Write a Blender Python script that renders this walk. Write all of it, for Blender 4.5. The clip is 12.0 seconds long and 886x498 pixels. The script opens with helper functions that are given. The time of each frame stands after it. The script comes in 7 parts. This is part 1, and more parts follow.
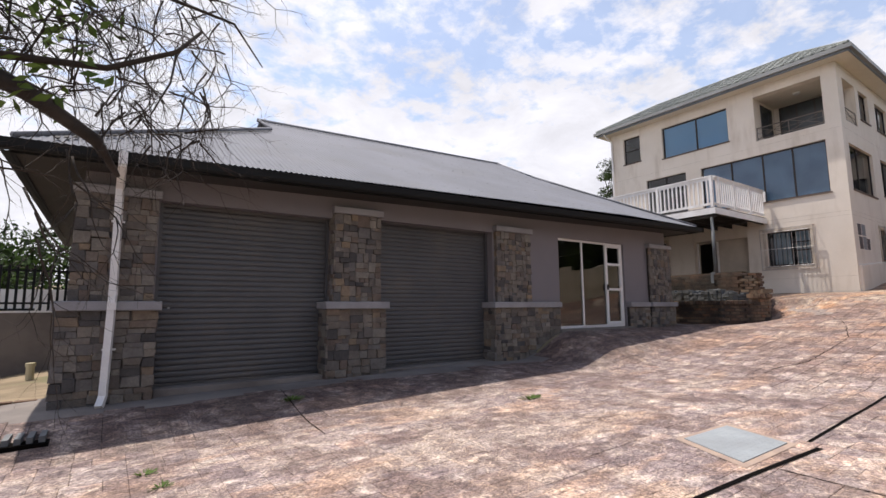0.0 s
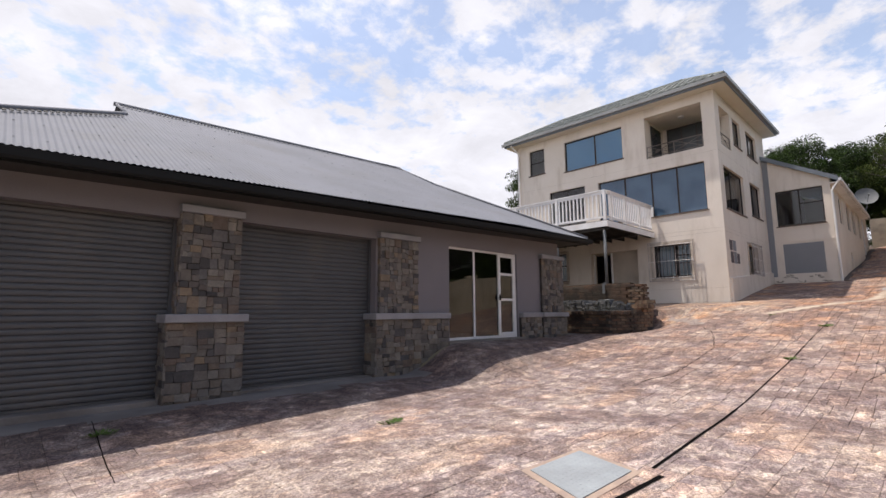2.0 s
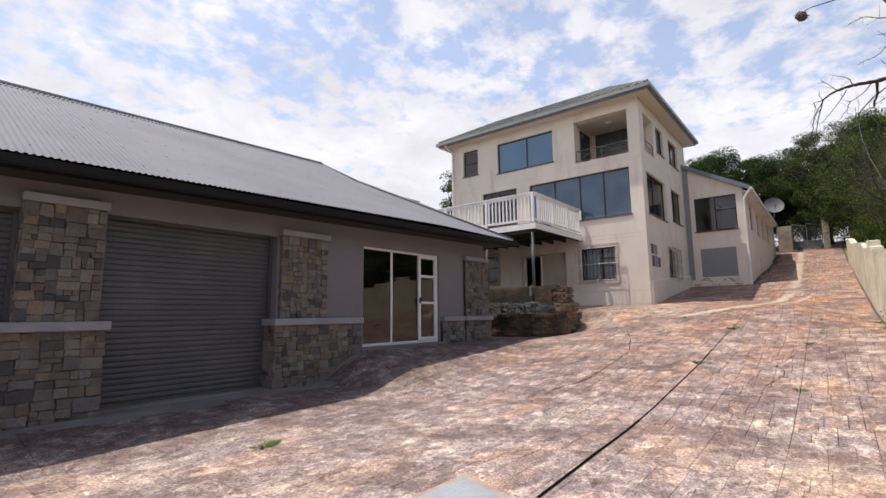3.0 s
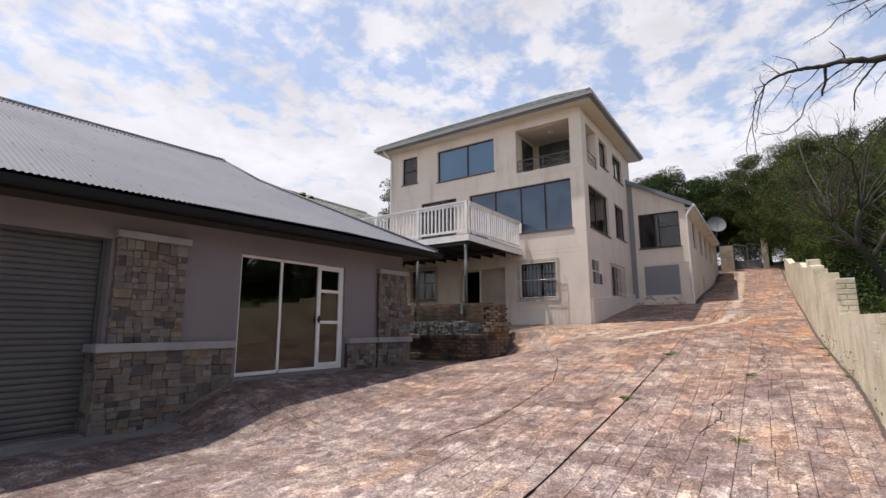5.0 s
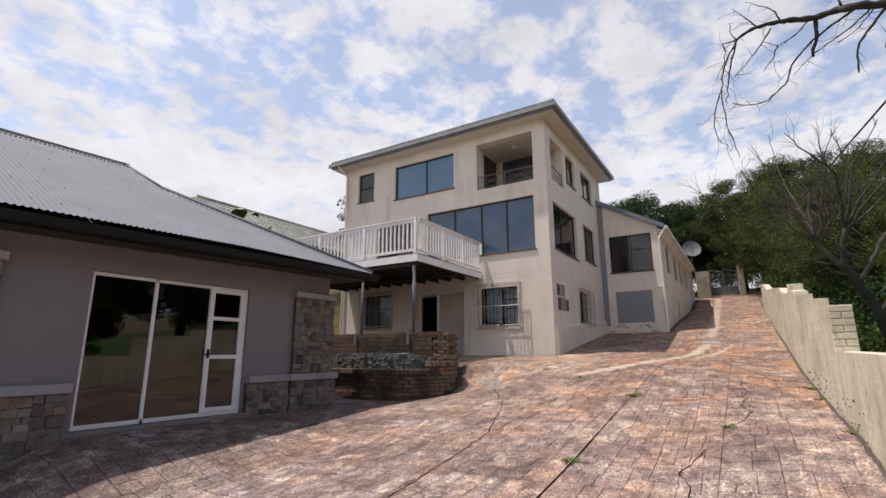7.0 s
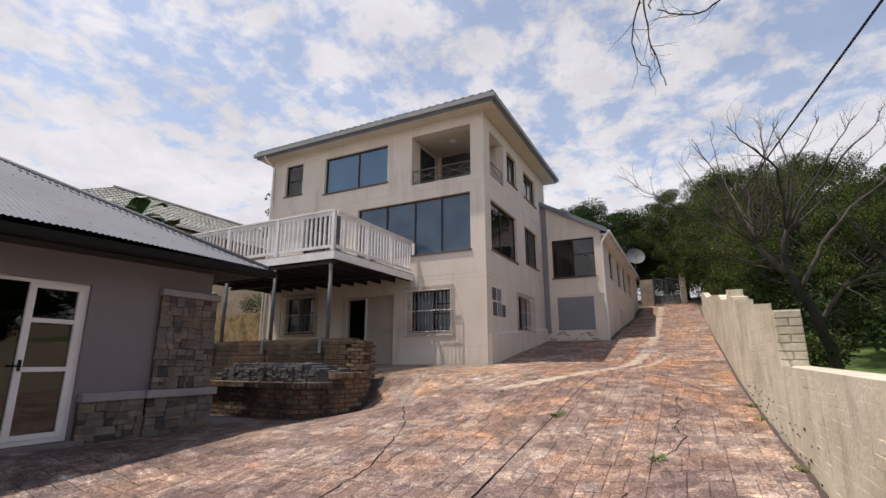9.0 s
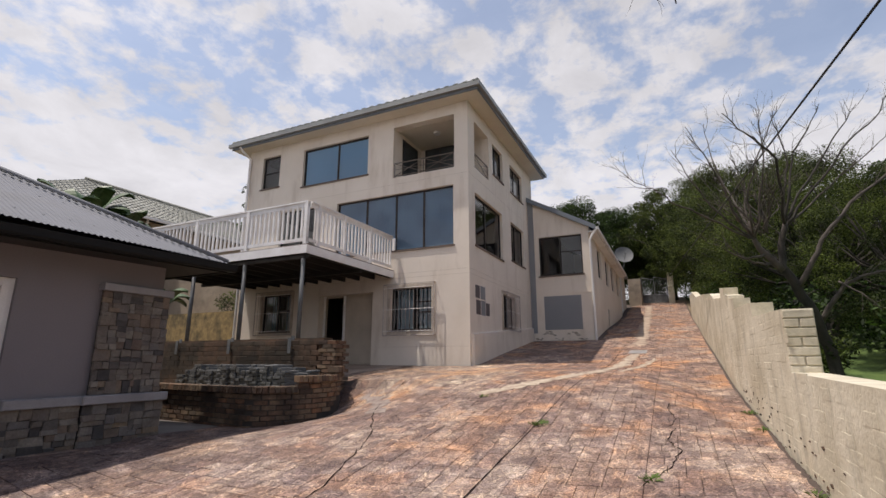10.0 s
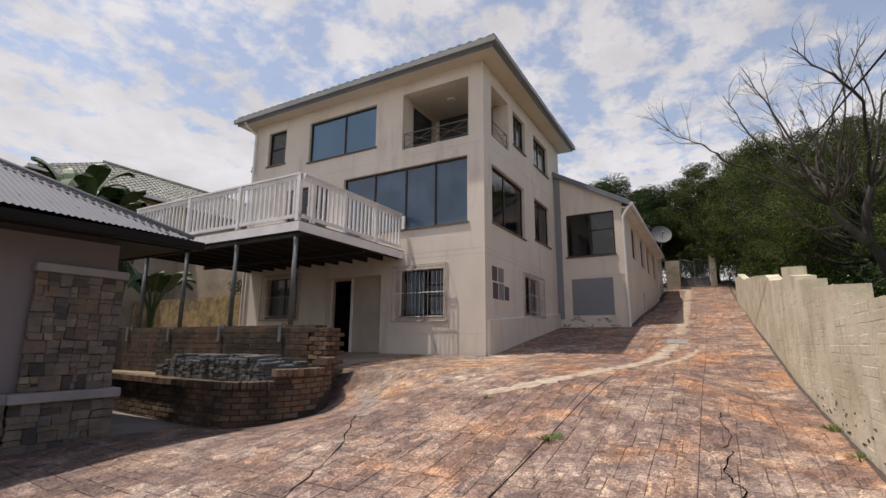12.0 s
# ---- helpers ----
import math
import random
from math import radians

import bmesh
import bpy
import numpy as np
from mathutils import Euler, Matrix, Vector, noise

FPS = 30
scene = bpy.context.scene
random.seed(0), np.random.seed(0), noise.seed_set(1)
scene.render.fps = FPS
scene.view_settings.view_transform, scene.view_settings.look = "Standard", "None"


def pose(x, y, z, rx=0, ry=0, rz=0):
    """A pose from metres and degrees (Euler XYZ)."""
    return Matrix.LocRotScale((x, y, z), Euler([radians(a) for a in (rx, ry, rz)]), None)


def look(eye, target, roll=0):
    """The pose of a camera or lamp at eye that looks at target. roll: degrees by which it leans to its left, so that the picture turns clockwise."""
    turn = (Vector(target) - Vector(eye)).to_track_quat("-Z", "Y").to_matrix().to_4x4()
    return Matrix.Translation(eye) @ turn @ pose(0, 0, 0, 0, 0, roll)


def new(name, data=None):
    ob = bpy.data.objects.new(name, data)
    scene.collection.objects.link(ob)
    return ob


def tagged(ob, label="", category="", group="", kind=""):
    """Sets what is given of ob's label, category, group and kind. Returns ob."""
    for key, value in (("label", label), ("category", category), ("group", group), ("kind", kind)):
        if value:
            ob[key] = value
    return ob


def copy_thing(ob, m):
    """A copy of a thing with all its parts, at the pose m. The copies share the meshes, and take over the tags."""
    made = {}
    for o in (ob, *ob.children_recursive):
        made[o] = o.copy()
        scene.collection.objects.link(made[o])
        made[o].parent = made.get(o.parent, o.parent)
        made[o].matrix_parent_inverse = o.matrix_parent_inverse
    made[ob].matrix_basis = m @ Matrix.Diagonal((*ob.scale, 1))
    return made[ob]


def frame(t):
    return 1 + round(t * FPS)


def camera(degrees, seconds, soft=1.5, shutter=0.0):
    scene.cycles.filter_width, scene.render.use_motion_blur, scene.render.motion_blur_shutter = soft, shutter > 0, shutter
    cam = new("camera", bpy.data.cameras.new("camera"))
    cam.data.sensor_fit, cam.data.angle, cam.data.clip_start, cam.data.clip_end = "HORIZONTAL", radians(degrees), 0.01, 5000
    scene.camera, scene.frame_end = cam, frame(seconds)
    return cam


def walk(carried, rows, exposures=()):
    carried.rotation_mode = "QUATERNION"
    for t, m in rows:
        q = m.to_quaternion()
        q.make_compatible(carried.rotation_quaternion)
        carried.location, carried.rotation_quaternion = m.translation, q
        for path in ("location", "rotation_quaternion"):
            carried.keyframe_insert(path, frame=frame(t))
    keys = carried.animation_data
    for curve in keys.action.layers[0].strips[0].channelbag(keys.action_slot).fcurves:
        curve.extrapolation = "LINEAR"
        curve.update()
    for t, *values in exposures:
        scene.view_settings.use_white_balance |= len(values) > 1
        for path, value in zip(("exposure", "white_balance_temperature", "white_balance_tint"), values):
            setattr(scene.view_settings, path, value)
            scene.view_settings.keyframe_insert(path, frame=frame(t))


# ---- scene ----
cam = camera(85.5, 12.0)
PATH = [
    (0, (0.079, 0.359, 1.988), (1.213, 1.988, 2.232), -0.4),
    (0.5, (0.219, 0.301, 1.991), (1.41, 1.887, 2.244), -0.4),
    (1, (0.441, 0.304, 1.998), (1.706, 1.83, 2.259), -0.5),
    (1.5, (0.713, 0.341, 2.051), (2.04, 1.814, 2.316), -0.4),
    (2, (1.024, 0.336, 2.077), (2.406, 1.756, 2.346), -0.4),
    (2.5, (1.406, 0.3, 2.114), (2.854, 1.653, 2.385), -0.5),
    (3, (1.831, 0.303, 2.135), (3.371, 1.55, 2.407), -0.6),
    (3.5, (2.255, 0.303, 2.182), (3.846, 1.483, 2.458), -0.7),
    (3.7, (2.425, 0.301, 2.187), (4.029, 1.459, 2.478), -0.3),
    (5.5, (4.133, 0.354, 2.303), (5.77, 1.448, 2.652), -0.4),
    (6, (4.609, 0.352, 2.331), (6.245, 1.433, 2.725), -0.3),
    (6.5, (5.047, 0.393, 2.402), (6.691, 1.455, 2.816), -0.1),
    (7, (5.511, 0.368, 2.428), (7.166, 1.404, 2.862), -0.2),
    (7.2, (5.675, 0.382, 2.464), (7.341, 1.399, 2.899), -0.1),
    (8.8, (6.953, 0.315, 2.518), (8.684, 1.207, 2.976), 0.2),
    (9, (7.097, 0.292, 2.504), (8.835, 1.17, 2.963), -0.1),
    (9.5, (7.451, 0.344, 2.533), (9.202, 1.197, 2.99), -0.1),
    (10, (7.796, 0.39, 2.562), (9.554, 1.228, 3.016), -0.0),
    (10.5, (8.125, 0.367, 2.592), (9.883, 1.213, 3.034), 0.2),
    (11, (8.495, 0.416, 2.623), (10.246, 1.29, 3.034), 0.3),
    (11.5, (8.857, 0.508, 2.67), (10.593, 1.417, 3.067), 0.4),
    (12, (9.227, 0.532, 2.699), (10.937, 1.493, 3.088), 0.4),
]
walk(cam, [(t, look(eye, target, roll)) for t, eye, target, roll in PATH],
     exposures=[(0, 0.05, 6750, 13), (3, 0.0, 6750, 13), (6.5, -0.12, 6800, 13), (9.5, -0.25, 6900, 13), (12, -0.35, 7000, 13)])

# ---- light ----
SUN_AT = Vector((-0.16, 0.30, 1.0)).normalized()
sun = new("sun", bpy.data.lights.new("sun", "SUN"))
sun.data.energy, sun.data.angle, sun.data.color = 5.0, radians(0.6), (1.0, 0.955, 0.89)
sun.matrix_world = look(SUN_AT * 60, (0, 0, 0))
scene.view_settings.exposure = 0.0

world = bpy.data.worlds.new("sky")
scene.world = world
world.use_nodes = True
wn, wl = world.node_tree.nodes, world.node_tree.links
wn.clear()


def wnode(kind, **kw):
    n = wn.new(kind)
    for k, v in kw.items():
        n.inputs[k].default_value = v
    return n


def wmath(op, a, b=None):
    n = wn.new("ShaderNodeMath")
    n.operation = op
    for i, v in enumerate((a, b)):
        if v is None:
            continue
        if isinstance(v, (int, float)):
            n.inputs[i].default_value = v
        else:
            wl.new(v, n.inputs[i])
    return n.outputs[0]


sky = wn.new("ShaderNodeTexSky")
sky.sky_type, sky.sun_disc = "NISHITA", False
sky.sun_elevation, sky.sun_rotation = math.asin(SUN_AT.z), math.atan2(SUN_AT.x, SUN_AT.y)
sky_light = wnode("ShaderNodeBackground", Strength=0.22)
wl.new(sky.outputs[0], sky_light.inputs[0])
tc = wn.new("ShaderNodeTexCoord")
sep = wn.new("ShaderNodeSeparateXYZ")
wl.new(tc.outputs["Generated"], sep.inputs[0])
up = wmath("ADD", wmath("MAXIMUM", sep.outputs[2], 0.0), 0.22)
cmb = wn.new("ShaderNodeCombineXYZ")
wl.new(wmath("DIVIDE", sep.outputs[0], up), cmb.inputs[0])
wl.new(wmath("DIVIDE", sep.outputs[1], up), cmb.inputs[1])
big = wnode("ShaderNodeTexNoise", Scale=1.5, Detail=3.0, Roughness=0.5, Distortion=0.3)
fine = wnode("ShaderNodeTexNoise", Scale=9.0, Detail=10.0, Roughness=0.60, Distortion=0.12)
wl.new(cmb.outputs[0], big.inputs["Vector"])
wl.new(cmb.outputs[0], fine.inputs["Vector"])
cover = wmath("ADD", wmath("MULTIPLY", big.outputs[0], 0.45), wmath("MULTIPLY", fine.outputs[0], 0.55))
haze = wmath("MULTIPLY", wmath("SUBTRACT", 0.42, sep.outputs[2]), 0.35)
cover = wmath("ADD", cover, wmath("MAXIMUM", haze, 0.0))
ramp = wn.new("ShaderNodeValToRGB")
ramp.color_ramp.elements[0].position, ramp.color_ramp.elements[1].position = 0.41, 0.50
ramp.color_ramp.elements[0].color, ramp.color_ramp.elements[1].color = (0.26, 0.26, 0.26, 1), (1, 1, 1, 1)
away = wmath("MULTIPLY", wmath("MAXIMUM", wmath("SUBTRACT", sep.outputs[2], 0.34), 0.0), wmath("MAXIMUM", wmath("SUBTRACT", 0.6, sep.outputs[1]), 0.0))
cover = wmath("SUBTRACT", cover, wmath("MULTIPLY", away, 0.7))
wl.new(cover, ramp.inputs[0])
cloud = wnode("ShaderNodeBackground", Color=(0.88, 0.91, 1.0, 1))
shade = wnode("ShaderNodeTexNoise", Scale=3.2, Detail=8.0, Roughness=0.62, Distortion=0.4)
wl.new(cmb.outputs[0], shade.inputs["Vector"])
wl.new(wmath("SUBTRACT", wmath("ADD", wmath("MULTIPLY", shade.outputs[0], 0.75), 0.62), wmath("MULTIPLY", away, 1.0)), cloud.inputs["Strength"])
wmix = wn.new("ShaderNodeMixShader")
wl.new(ramp.outputs[0], wmix.inputs[0])
wl.new(sky_light.outputs[0], wmix.inputs[1])
wl.new(cloud.outputs[0], wmix.inputs[2])
wout = wn.new("ShaderNodeOutputWorld")
wl.new(wmix.outputs[0], wout.inputs[0])

# ---- materials ----


def nodes_of(name):
    m = bpy.data.materials.new(name)
    m.use_nodes = True
    nt = m.node_tree
    return m, nt.nodes, nt.links, nt.nodes["Principled BSDF"]


def noise_at(n, l, pos, scale, detail=4.0, rough=0.55, stretch=(1, 1, 1)):
    mp = n.new("ShaderNodeMapping")
    mp.inputs["Scale"].default_value = stretch
    l.new(pos, mp.inputs[0])
    t = n.new("ShaderNodeTexNoise")
    t.inputs["Scale"].default_value, t.inputs["Detail"].default_value = scale, detail
    t.inputs["Roughness"].default_value = rough
    l.new(mp.outputs[0], t.inputs["Vector"])
    return t.outputs[0]


def ramp_of(n, l, fac, stops):
    r = n.new("ShaderNodeValToRGB")
    e = r.color_ramp.elements
    while len(e) < len(stops):
        e.new(0.5)
    for el, (p, c) in zip(e, stops):
        el.position, el.color = p, (*c, 1)
    l.new(fac, r.inputs[0])
    return r.outputs[0]


def mixed(n, l, fac, a, b, mode="MIX"):
    m = n.new("ShaderNodeMix")
    m.data_type, m.blend_type = "RGBA", mode
    for sock, v in ((m.inputs[0], fac), (m.inputs[6], a), (m.inputs[7], b)):
        if isinstance(v, (int, float)):
            sock.default_value = v
        elif isinstance(v, tuple):
            sock.default_value = (*v, 1)
        else:
            l.new(v, sock)
    return m.outputs[2]


def mat(name, base, other=None, scale=1.5, rough=0.8, bump=0.15, grain=60.0, metal=0.0, stain=None, stain_amount=0.5,
        stain_stretch=(1, 1, 1), stain_scale=0.9, stain_band=(0.52, 0.68), vary=0.0, spec=0.5):
    """A surface with a broad and a fine variation of colour, fine relief, and stains of their own shape."""
    m, n, l, p = nodes_of(name)
    pos = n.new("ShaderNodeNewGeometry").outputs["Position"]
    other = other or tuple(c * 0.82 for c in base)
    broad = noise_at(n, l, pos, scale, 6)
    tiny = noise_at(n, l, pos, grain, 3)
    col = ramp_of(n, l, broad, [(0.35, other), (0.62, base)])
    col = mixed(n, l, 0.18, col, ramp_of(n, l, tiny, [(0.3, (0.4, 0.4, 0.4)), (0.7, (1, 1, 1))]), "MULTIPLY")
    if stain:
        s = noise_at(n, l, pos, stain_scale, 8, 0.62, stain_stretch)
        mask = ramp_of(n, l, s, [(stain_band[0], (0, 0, 0)), (stain_band[1], (stain_amount,) * 3)])
        col = mixed(n, l, mask, col, stain)
    if vary:
        info = n.new("ShaderNodeObjectInfo")
        hsv = n.new("ShaderNodeHueSaturation")
        mr = n.new("ShaderNodeMapRange")
        mr.inputs[3].default_value, mr.inputs[4].default_value = 1 - vary, 1 + vary
        l.new(info.outputs["Random"], mr.inputs[0])
        l.new(mr.outputs[0], hsv.inputs["Value"])
        l.new(col, hsv.inputs["Color"])
        col = hsv.outputs[0]
    l.new(col, p.inputs["Base Color"])
    p.inputs["Roughness"].default_value, p.inputs["Metallic"].default_value = rough, metal
    p.inputs["Specular IOR Level"].default_value = spec
    if bump:
        b = n.new("ShaderNodeBump")
        b.inputs["Strength"].default_value, b.inputs["Distance"].default_value = bump, 0.02
        l.new(mixed(n, l, 0.5, tiny, broad), b.inputs["Height"])
        l.new(b.outputs[0], p.inputs["Normal"])
    return m


def piece_mat(name, stops, rough=0.85, grain=26.0, bump=0.4, island=False, dirt=None):
    """Stones and bricks: each piece its own colour, weathered over."""
    m, n, l, p = nodes_of(name)
    geo = n.new("ShaderNodeNewGeometry")
    info = n.new("ShaderNodeObjectInfo")
    rnd = geo.outputs["Random Per Island"] if island else info.outputs["Random"]
    col = ramp_of(n, l, rnd, stops)
    tiny = noise_at(n, l, geo.outputs["Position"], grain, 6, 0.65)
    mid = noise_at(n, l, geo.outputs["Position"], 6.0, 4)
    col = mixed(n, l, 0.55, col, ramp_of(n, l, mid, [(0.3, (0.45, 0.43, 0.42)), (0.7, (1.15, 1.12, 1.1))]), "MULTIPLY")
    col = mixed(n, l, 0.35, col, ramp_of(n, l, tiny, [(0.35, (0.35, 0.34, 0.33)), (0.65, (1.2, 1.2, 1.2))]), "MULTIPLY")
    if dirt:
        d = noise_at(n, l, geo.outputs["Position"], 1.1, 7, 0.6)
        col = mixed(n, l, ramp_of(n, l, d, [(0.45, (0, 0, 0)), (0.60, (0.85, 0.85, 0.85))]), col, dirt)
    l.new(col, p.inputs["Base Color"])
    p.inputs["Roughness"].default_value = rough
    b = n.new("ShaderNodeBump")
    b.inputs["Strength"].default_value, b.inputs["Distance"].default_value = bump, 0.02
    l.new(mixed(n, l, 0.5, tiny, mid), b.inputs["Height"])
    l.new(b.outputs[0], p.inputs["Normal"])
    return m


def paving_mat(name="stamped_concrete", tint=(1.0, 1.0, 1.0)):
    """Stamped, colour-hardened concrete: worn mauve, brown, rust and cream with flaky slate relief."""
    m, n, l, p = nodes_of(name)
    geo = n.new("ShaderNodeNewGeometry")
    pos = geo.outputs["Position"]
    info = n.new("ShaderNodeObjectInfo")
    add = n.new("ShaderNodeMath")
    add.operation = "ADD"
    l.new(geo.outputs["Random Per Island"], add.inputs[0])
    l.new(info.outputs["Random"], add.inputs[1])
    fr = n.new("ShaderNodeMath")
    fr.operation = "FRACT"
    l.new(add.outputs[0], fr.inputs[0])
    col = ramp_of(n, l, noise_at(n, l, pos, 5.5, 10, 0.82, (0.8, 1.1, 1)),
                  [(0.38, (0.165, 0.122, 0.116)), (0.46, (0.25, 0.193, 0.176)), (0.54, (0.35, 0.28, 0.245)), (0.62, (0.48, 0.405, 0.34))])
    piece = ramp_of(n, l, fr.outputs[0], [(0.0, (0.78, 0.74, 0.78)), (0.5, (1.0, 1.0, 1.0)), (0.85, (1.1, 1.07, 1.02)), (1.0, (1.15, 1.0, 0.9))])
    col = mixed(n, l, 1.0, col, piece, "MULTIPLY")
    sep_p = n.new("ShaderNodeSeparateXYZ")
    l.new(pos, sep_p.inputs[0])
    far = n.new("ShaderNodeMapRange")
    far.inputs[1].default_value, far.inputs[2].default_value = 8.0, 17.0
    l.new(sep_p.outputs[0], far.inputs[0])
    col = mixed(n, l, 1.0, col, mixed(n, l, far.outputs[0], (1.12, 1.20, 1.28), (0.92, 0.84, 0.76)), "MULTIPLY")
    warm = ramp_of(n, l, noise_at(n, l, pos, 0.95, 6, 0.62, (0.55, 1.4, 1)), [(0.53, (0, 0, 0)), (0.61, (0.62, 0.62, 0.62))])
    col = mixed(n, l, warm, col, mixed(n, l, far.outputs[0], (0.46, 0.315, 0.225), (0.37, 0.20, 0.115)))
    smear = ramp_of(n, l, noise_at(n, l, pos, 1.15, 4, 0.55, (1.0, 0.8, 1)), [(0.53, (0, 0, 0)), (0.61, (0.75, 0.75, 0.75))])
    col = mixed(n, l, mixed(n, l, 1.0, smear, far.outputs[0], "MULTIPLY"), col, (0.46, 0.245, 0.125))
    pale = ramp_of(n, l, noise_at(n, l, pos, 0.6, 7, 0.65, (0.8, 1.3, 1)), [(0.50, (0, 0, 0)), (0.60, (0.45, 0.45, 0.45))])
    col = mixed(n, l, pale, col, (0.47, 0.40, 0.335))
    grime = ramp_of(n, l, noise_at(n, l, pos, 1.3, 8, 0.7, (1.2, 0.8, 1)), [(0.48, (0, 0, 0)), (0.57, (0.7, 0.7, 0.7))])
    col = mixed(n, l, grime, col, (0.155, 0.105, 0.095))
    # Stain blotches, deepened towards the garage so the eave's shade sits in the colour.
    stain_shade = n.new("ShaderNodeMapRange")
    stain_shade.inputs[1].default_value, stain_shade.inputs[2].default_value = 5.2, 6.6
    l.new(sep_p.outputs[1], stain_shade.inputs[0])
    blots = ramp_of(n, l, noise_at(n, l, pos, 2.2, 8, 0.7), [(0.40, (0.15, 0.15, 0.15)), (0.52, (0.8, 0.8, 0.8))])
    col = mixed(n, l, mixed(n, l, 1.0, blots, stain_shade.outputs[0], "MULTIPLY"), col, (0.085, 0.055, 0.048))
    warp = n.new("ShaderNodeTexNoise")
    mp = n.new("ShaderNodeMapping")
    mp.inputs["Scale"].default_value = (0.75, 1.25, 1)
    l.new(pos, mp.inputs[0])
    l.new(mp.outputs[0], warp.inputs["Vector"])
    warp.inputs["Scale"].default_value, warp.inputs["Detail"].default_value = 5.5, 7
    warp.inputs["Roughness"].default_value, warp.inputs["Distortion"].default_value = 0.62, 0.6
    flakes = ramp_of(n, l, warp.outputs[0], [(0.36, (0.75, 0.73, 0.73)), (0.40, (1.1, 1.09, 1.08)), (0.408, (0.5, 0.46, 0.45)), (0.43, (0.95, 0.93, 0.92)), (0.465, (1.2, 1.18, 1.15)),
                                             (0.473, (0.45, 0.41, 0.40)), (0.495, (0.9, 0.88, 0.87)), (0.53, (1.25, 1.23, 1.2)), (0.538, (0.52, 0.48, 0.46)), (0.57, (1.0, 0.99, 0.98)), (0.62, (1.35, 1.33, 1.28))])
    col = mixed(n, l, 0.92, col, flakes, "MULTIPLY")
    shift = n.new("ShaderNodeVectorMath")
    shift.operation = "MULTIPLY_ADD"
    l.new(warp.outputs[1], shift.inputs[0])
    shift.inputs[1].default_value = (0.16, 0.16, 0.0)
    l.new(pos, shift.inputs[2])
    mp2 = n.new("ShaderNodeMapping")
    mp2.inputs["Scale"].default_value = (0.8, 1.25, 0.0)
    l.new(shift.outputs[0], mp2.inputs[0])
    cell, edge = n.new("ShaderNodeTexVoronoi"), n.new("ShaderNodeTexVoronoi")
    edge.feature = "DISTANCE_TO_EDGE"
    for v in (cell, edge):
        v.inputs["Scale"].default_value = 7.5
        l.new(mp2.outputs[0], v.inputs["Vector"])
    relief = n.new("ShaderNodeMapRange")
    relief.inputs[1].default_value, relief.inputs[2].default_value = 6.0, 13.0
    relief.inputs[3].default_value, relief.inputs[4].default_value = 0.75, 0.9
    l.new(sep_p.outputs[0], relief.inputs[0])
    tone = n.new("ShaderNodeSeparateColor")
    l.new(cell.outputs["Color"], tone.inputs[0])
    col = mixed(n, l, relief.outputs[0], col, ramp_of(n, l, tone.outputs[0], [(0.0, (0.62, 0.58, 0.58)), (0.5, (0.98, 0.97, 0.97)), (1.0, (1.26, 1.25, 1.22))]), "MULTIPLY")
    col = mixed(n, l, relief.outputs[0], col, ramp_of(n, l, edge.outputs["Distance"], [(0.0, (1.42, 1.36, 1.24)), (0.035, (1.22, 1.18, 1.10)), (0.06, (0.66, 0.62, 0.62)), (0.14, (0.98, 0.96, 0.97))]), "MULTIPLY")
    if tint != (1.0, 1.0, 1.0):
        col = mixed(n, l, 1.0, col, tint, "MULTIPLY")
    fine_n = noise_at(n, l, pos, 38.0, 6, 0.75)
    col = mixed(n, l, 0.62, col, ramp_of(n, l, fine_n, [(0.42, (0.40, 0.37, 0.36)), (0.5, (1, 1, 1)), (0.58, (1.5, 1.48, 1.45))]), "MULTIPLY")
    l.new(col, p.inputs["Base Color"])
    p.inputs["Roughness"].default_value = 0.82
    b = n.new("ShaderNodeBump")
    b.inputs["Strength"].default_value, b.inputs["Distance"].default_value = 0.5, 0.012
    l.new(mixed(n, l, 0.25, flakes, fine_n), b.inputs["Height"])
    l.new(b.outputs[0], p.inputs["Normal"])
    return m


def glass_mat(name, tint=(1, 1, 1), gain=1.5):
    m, n, l, p = nodes_of(name)
    n.remove(p)
    tr, gl = n.new("ShaderNodeBsdfTransparent"), n.new("ShaderNodeBsdfGlossy")
    tr.inputs[0].default_value, gl.inputs["Roughness"].default_value = (*tint, 1), 0.01
    fr = n.new("ShaderNodeFresnel")
    fr.inputs[0].default_value = gain
    mx = n.new("ShaderNodeMixShader")
    l.new(fr.outputs[0], mx.inputs[0])
    l.new(tr.outputs[0], mx.inputs[1])
    l.new(gl.outputs[0], mx.inputs[2])
    l.new(mx.outputs[0], n["Material Output"].inputs[0])
    return m


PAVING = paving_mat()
BUFF_PAVING = paving_mat("buff_worn_concrete", (1.3, 1.42, 1.38))
JOINT = mat("dirty_joint", (0.08, 0.057, 0.047), grain=40)
CONCRETE = mat("worn_concrete", (0.24, 0.21, 0.19), (0.15, 0.13, 0.12), 1.2, 0.9, 0.3, stain=(0.12, 0.10, 0.09), stain_amount=0.6)
BLACK_GAP = mat("bitumen_and_gap_shade", (0.005, 0.004, 0.0035), rough=0.95, spec=0.05)
EARTH = mat("earth", (0.30, 0.23, 0.15), (0.17, 0.13, 0.08), 1.8, 0.95, 0.5, stain=(0.09, 0.11, 0.04), stain_amount=0.8)
GRASS_MAT = mat("lawn", (0.10, 0.16, 0.035), (0.05, 0.09, 0.02), 1.3, 0.9, 0.6, grain=30)
GARAGE_WALL = mat("mauve_grey_plaster", (0.20, 0.182, 0.194), (0.182, 0.166, 0.178), 0.8, 0.75, 0.12, stain=(0.19, 0.16, 0.15), stain_amount=0.35, stain_stretch=(1, 1, 0.35))
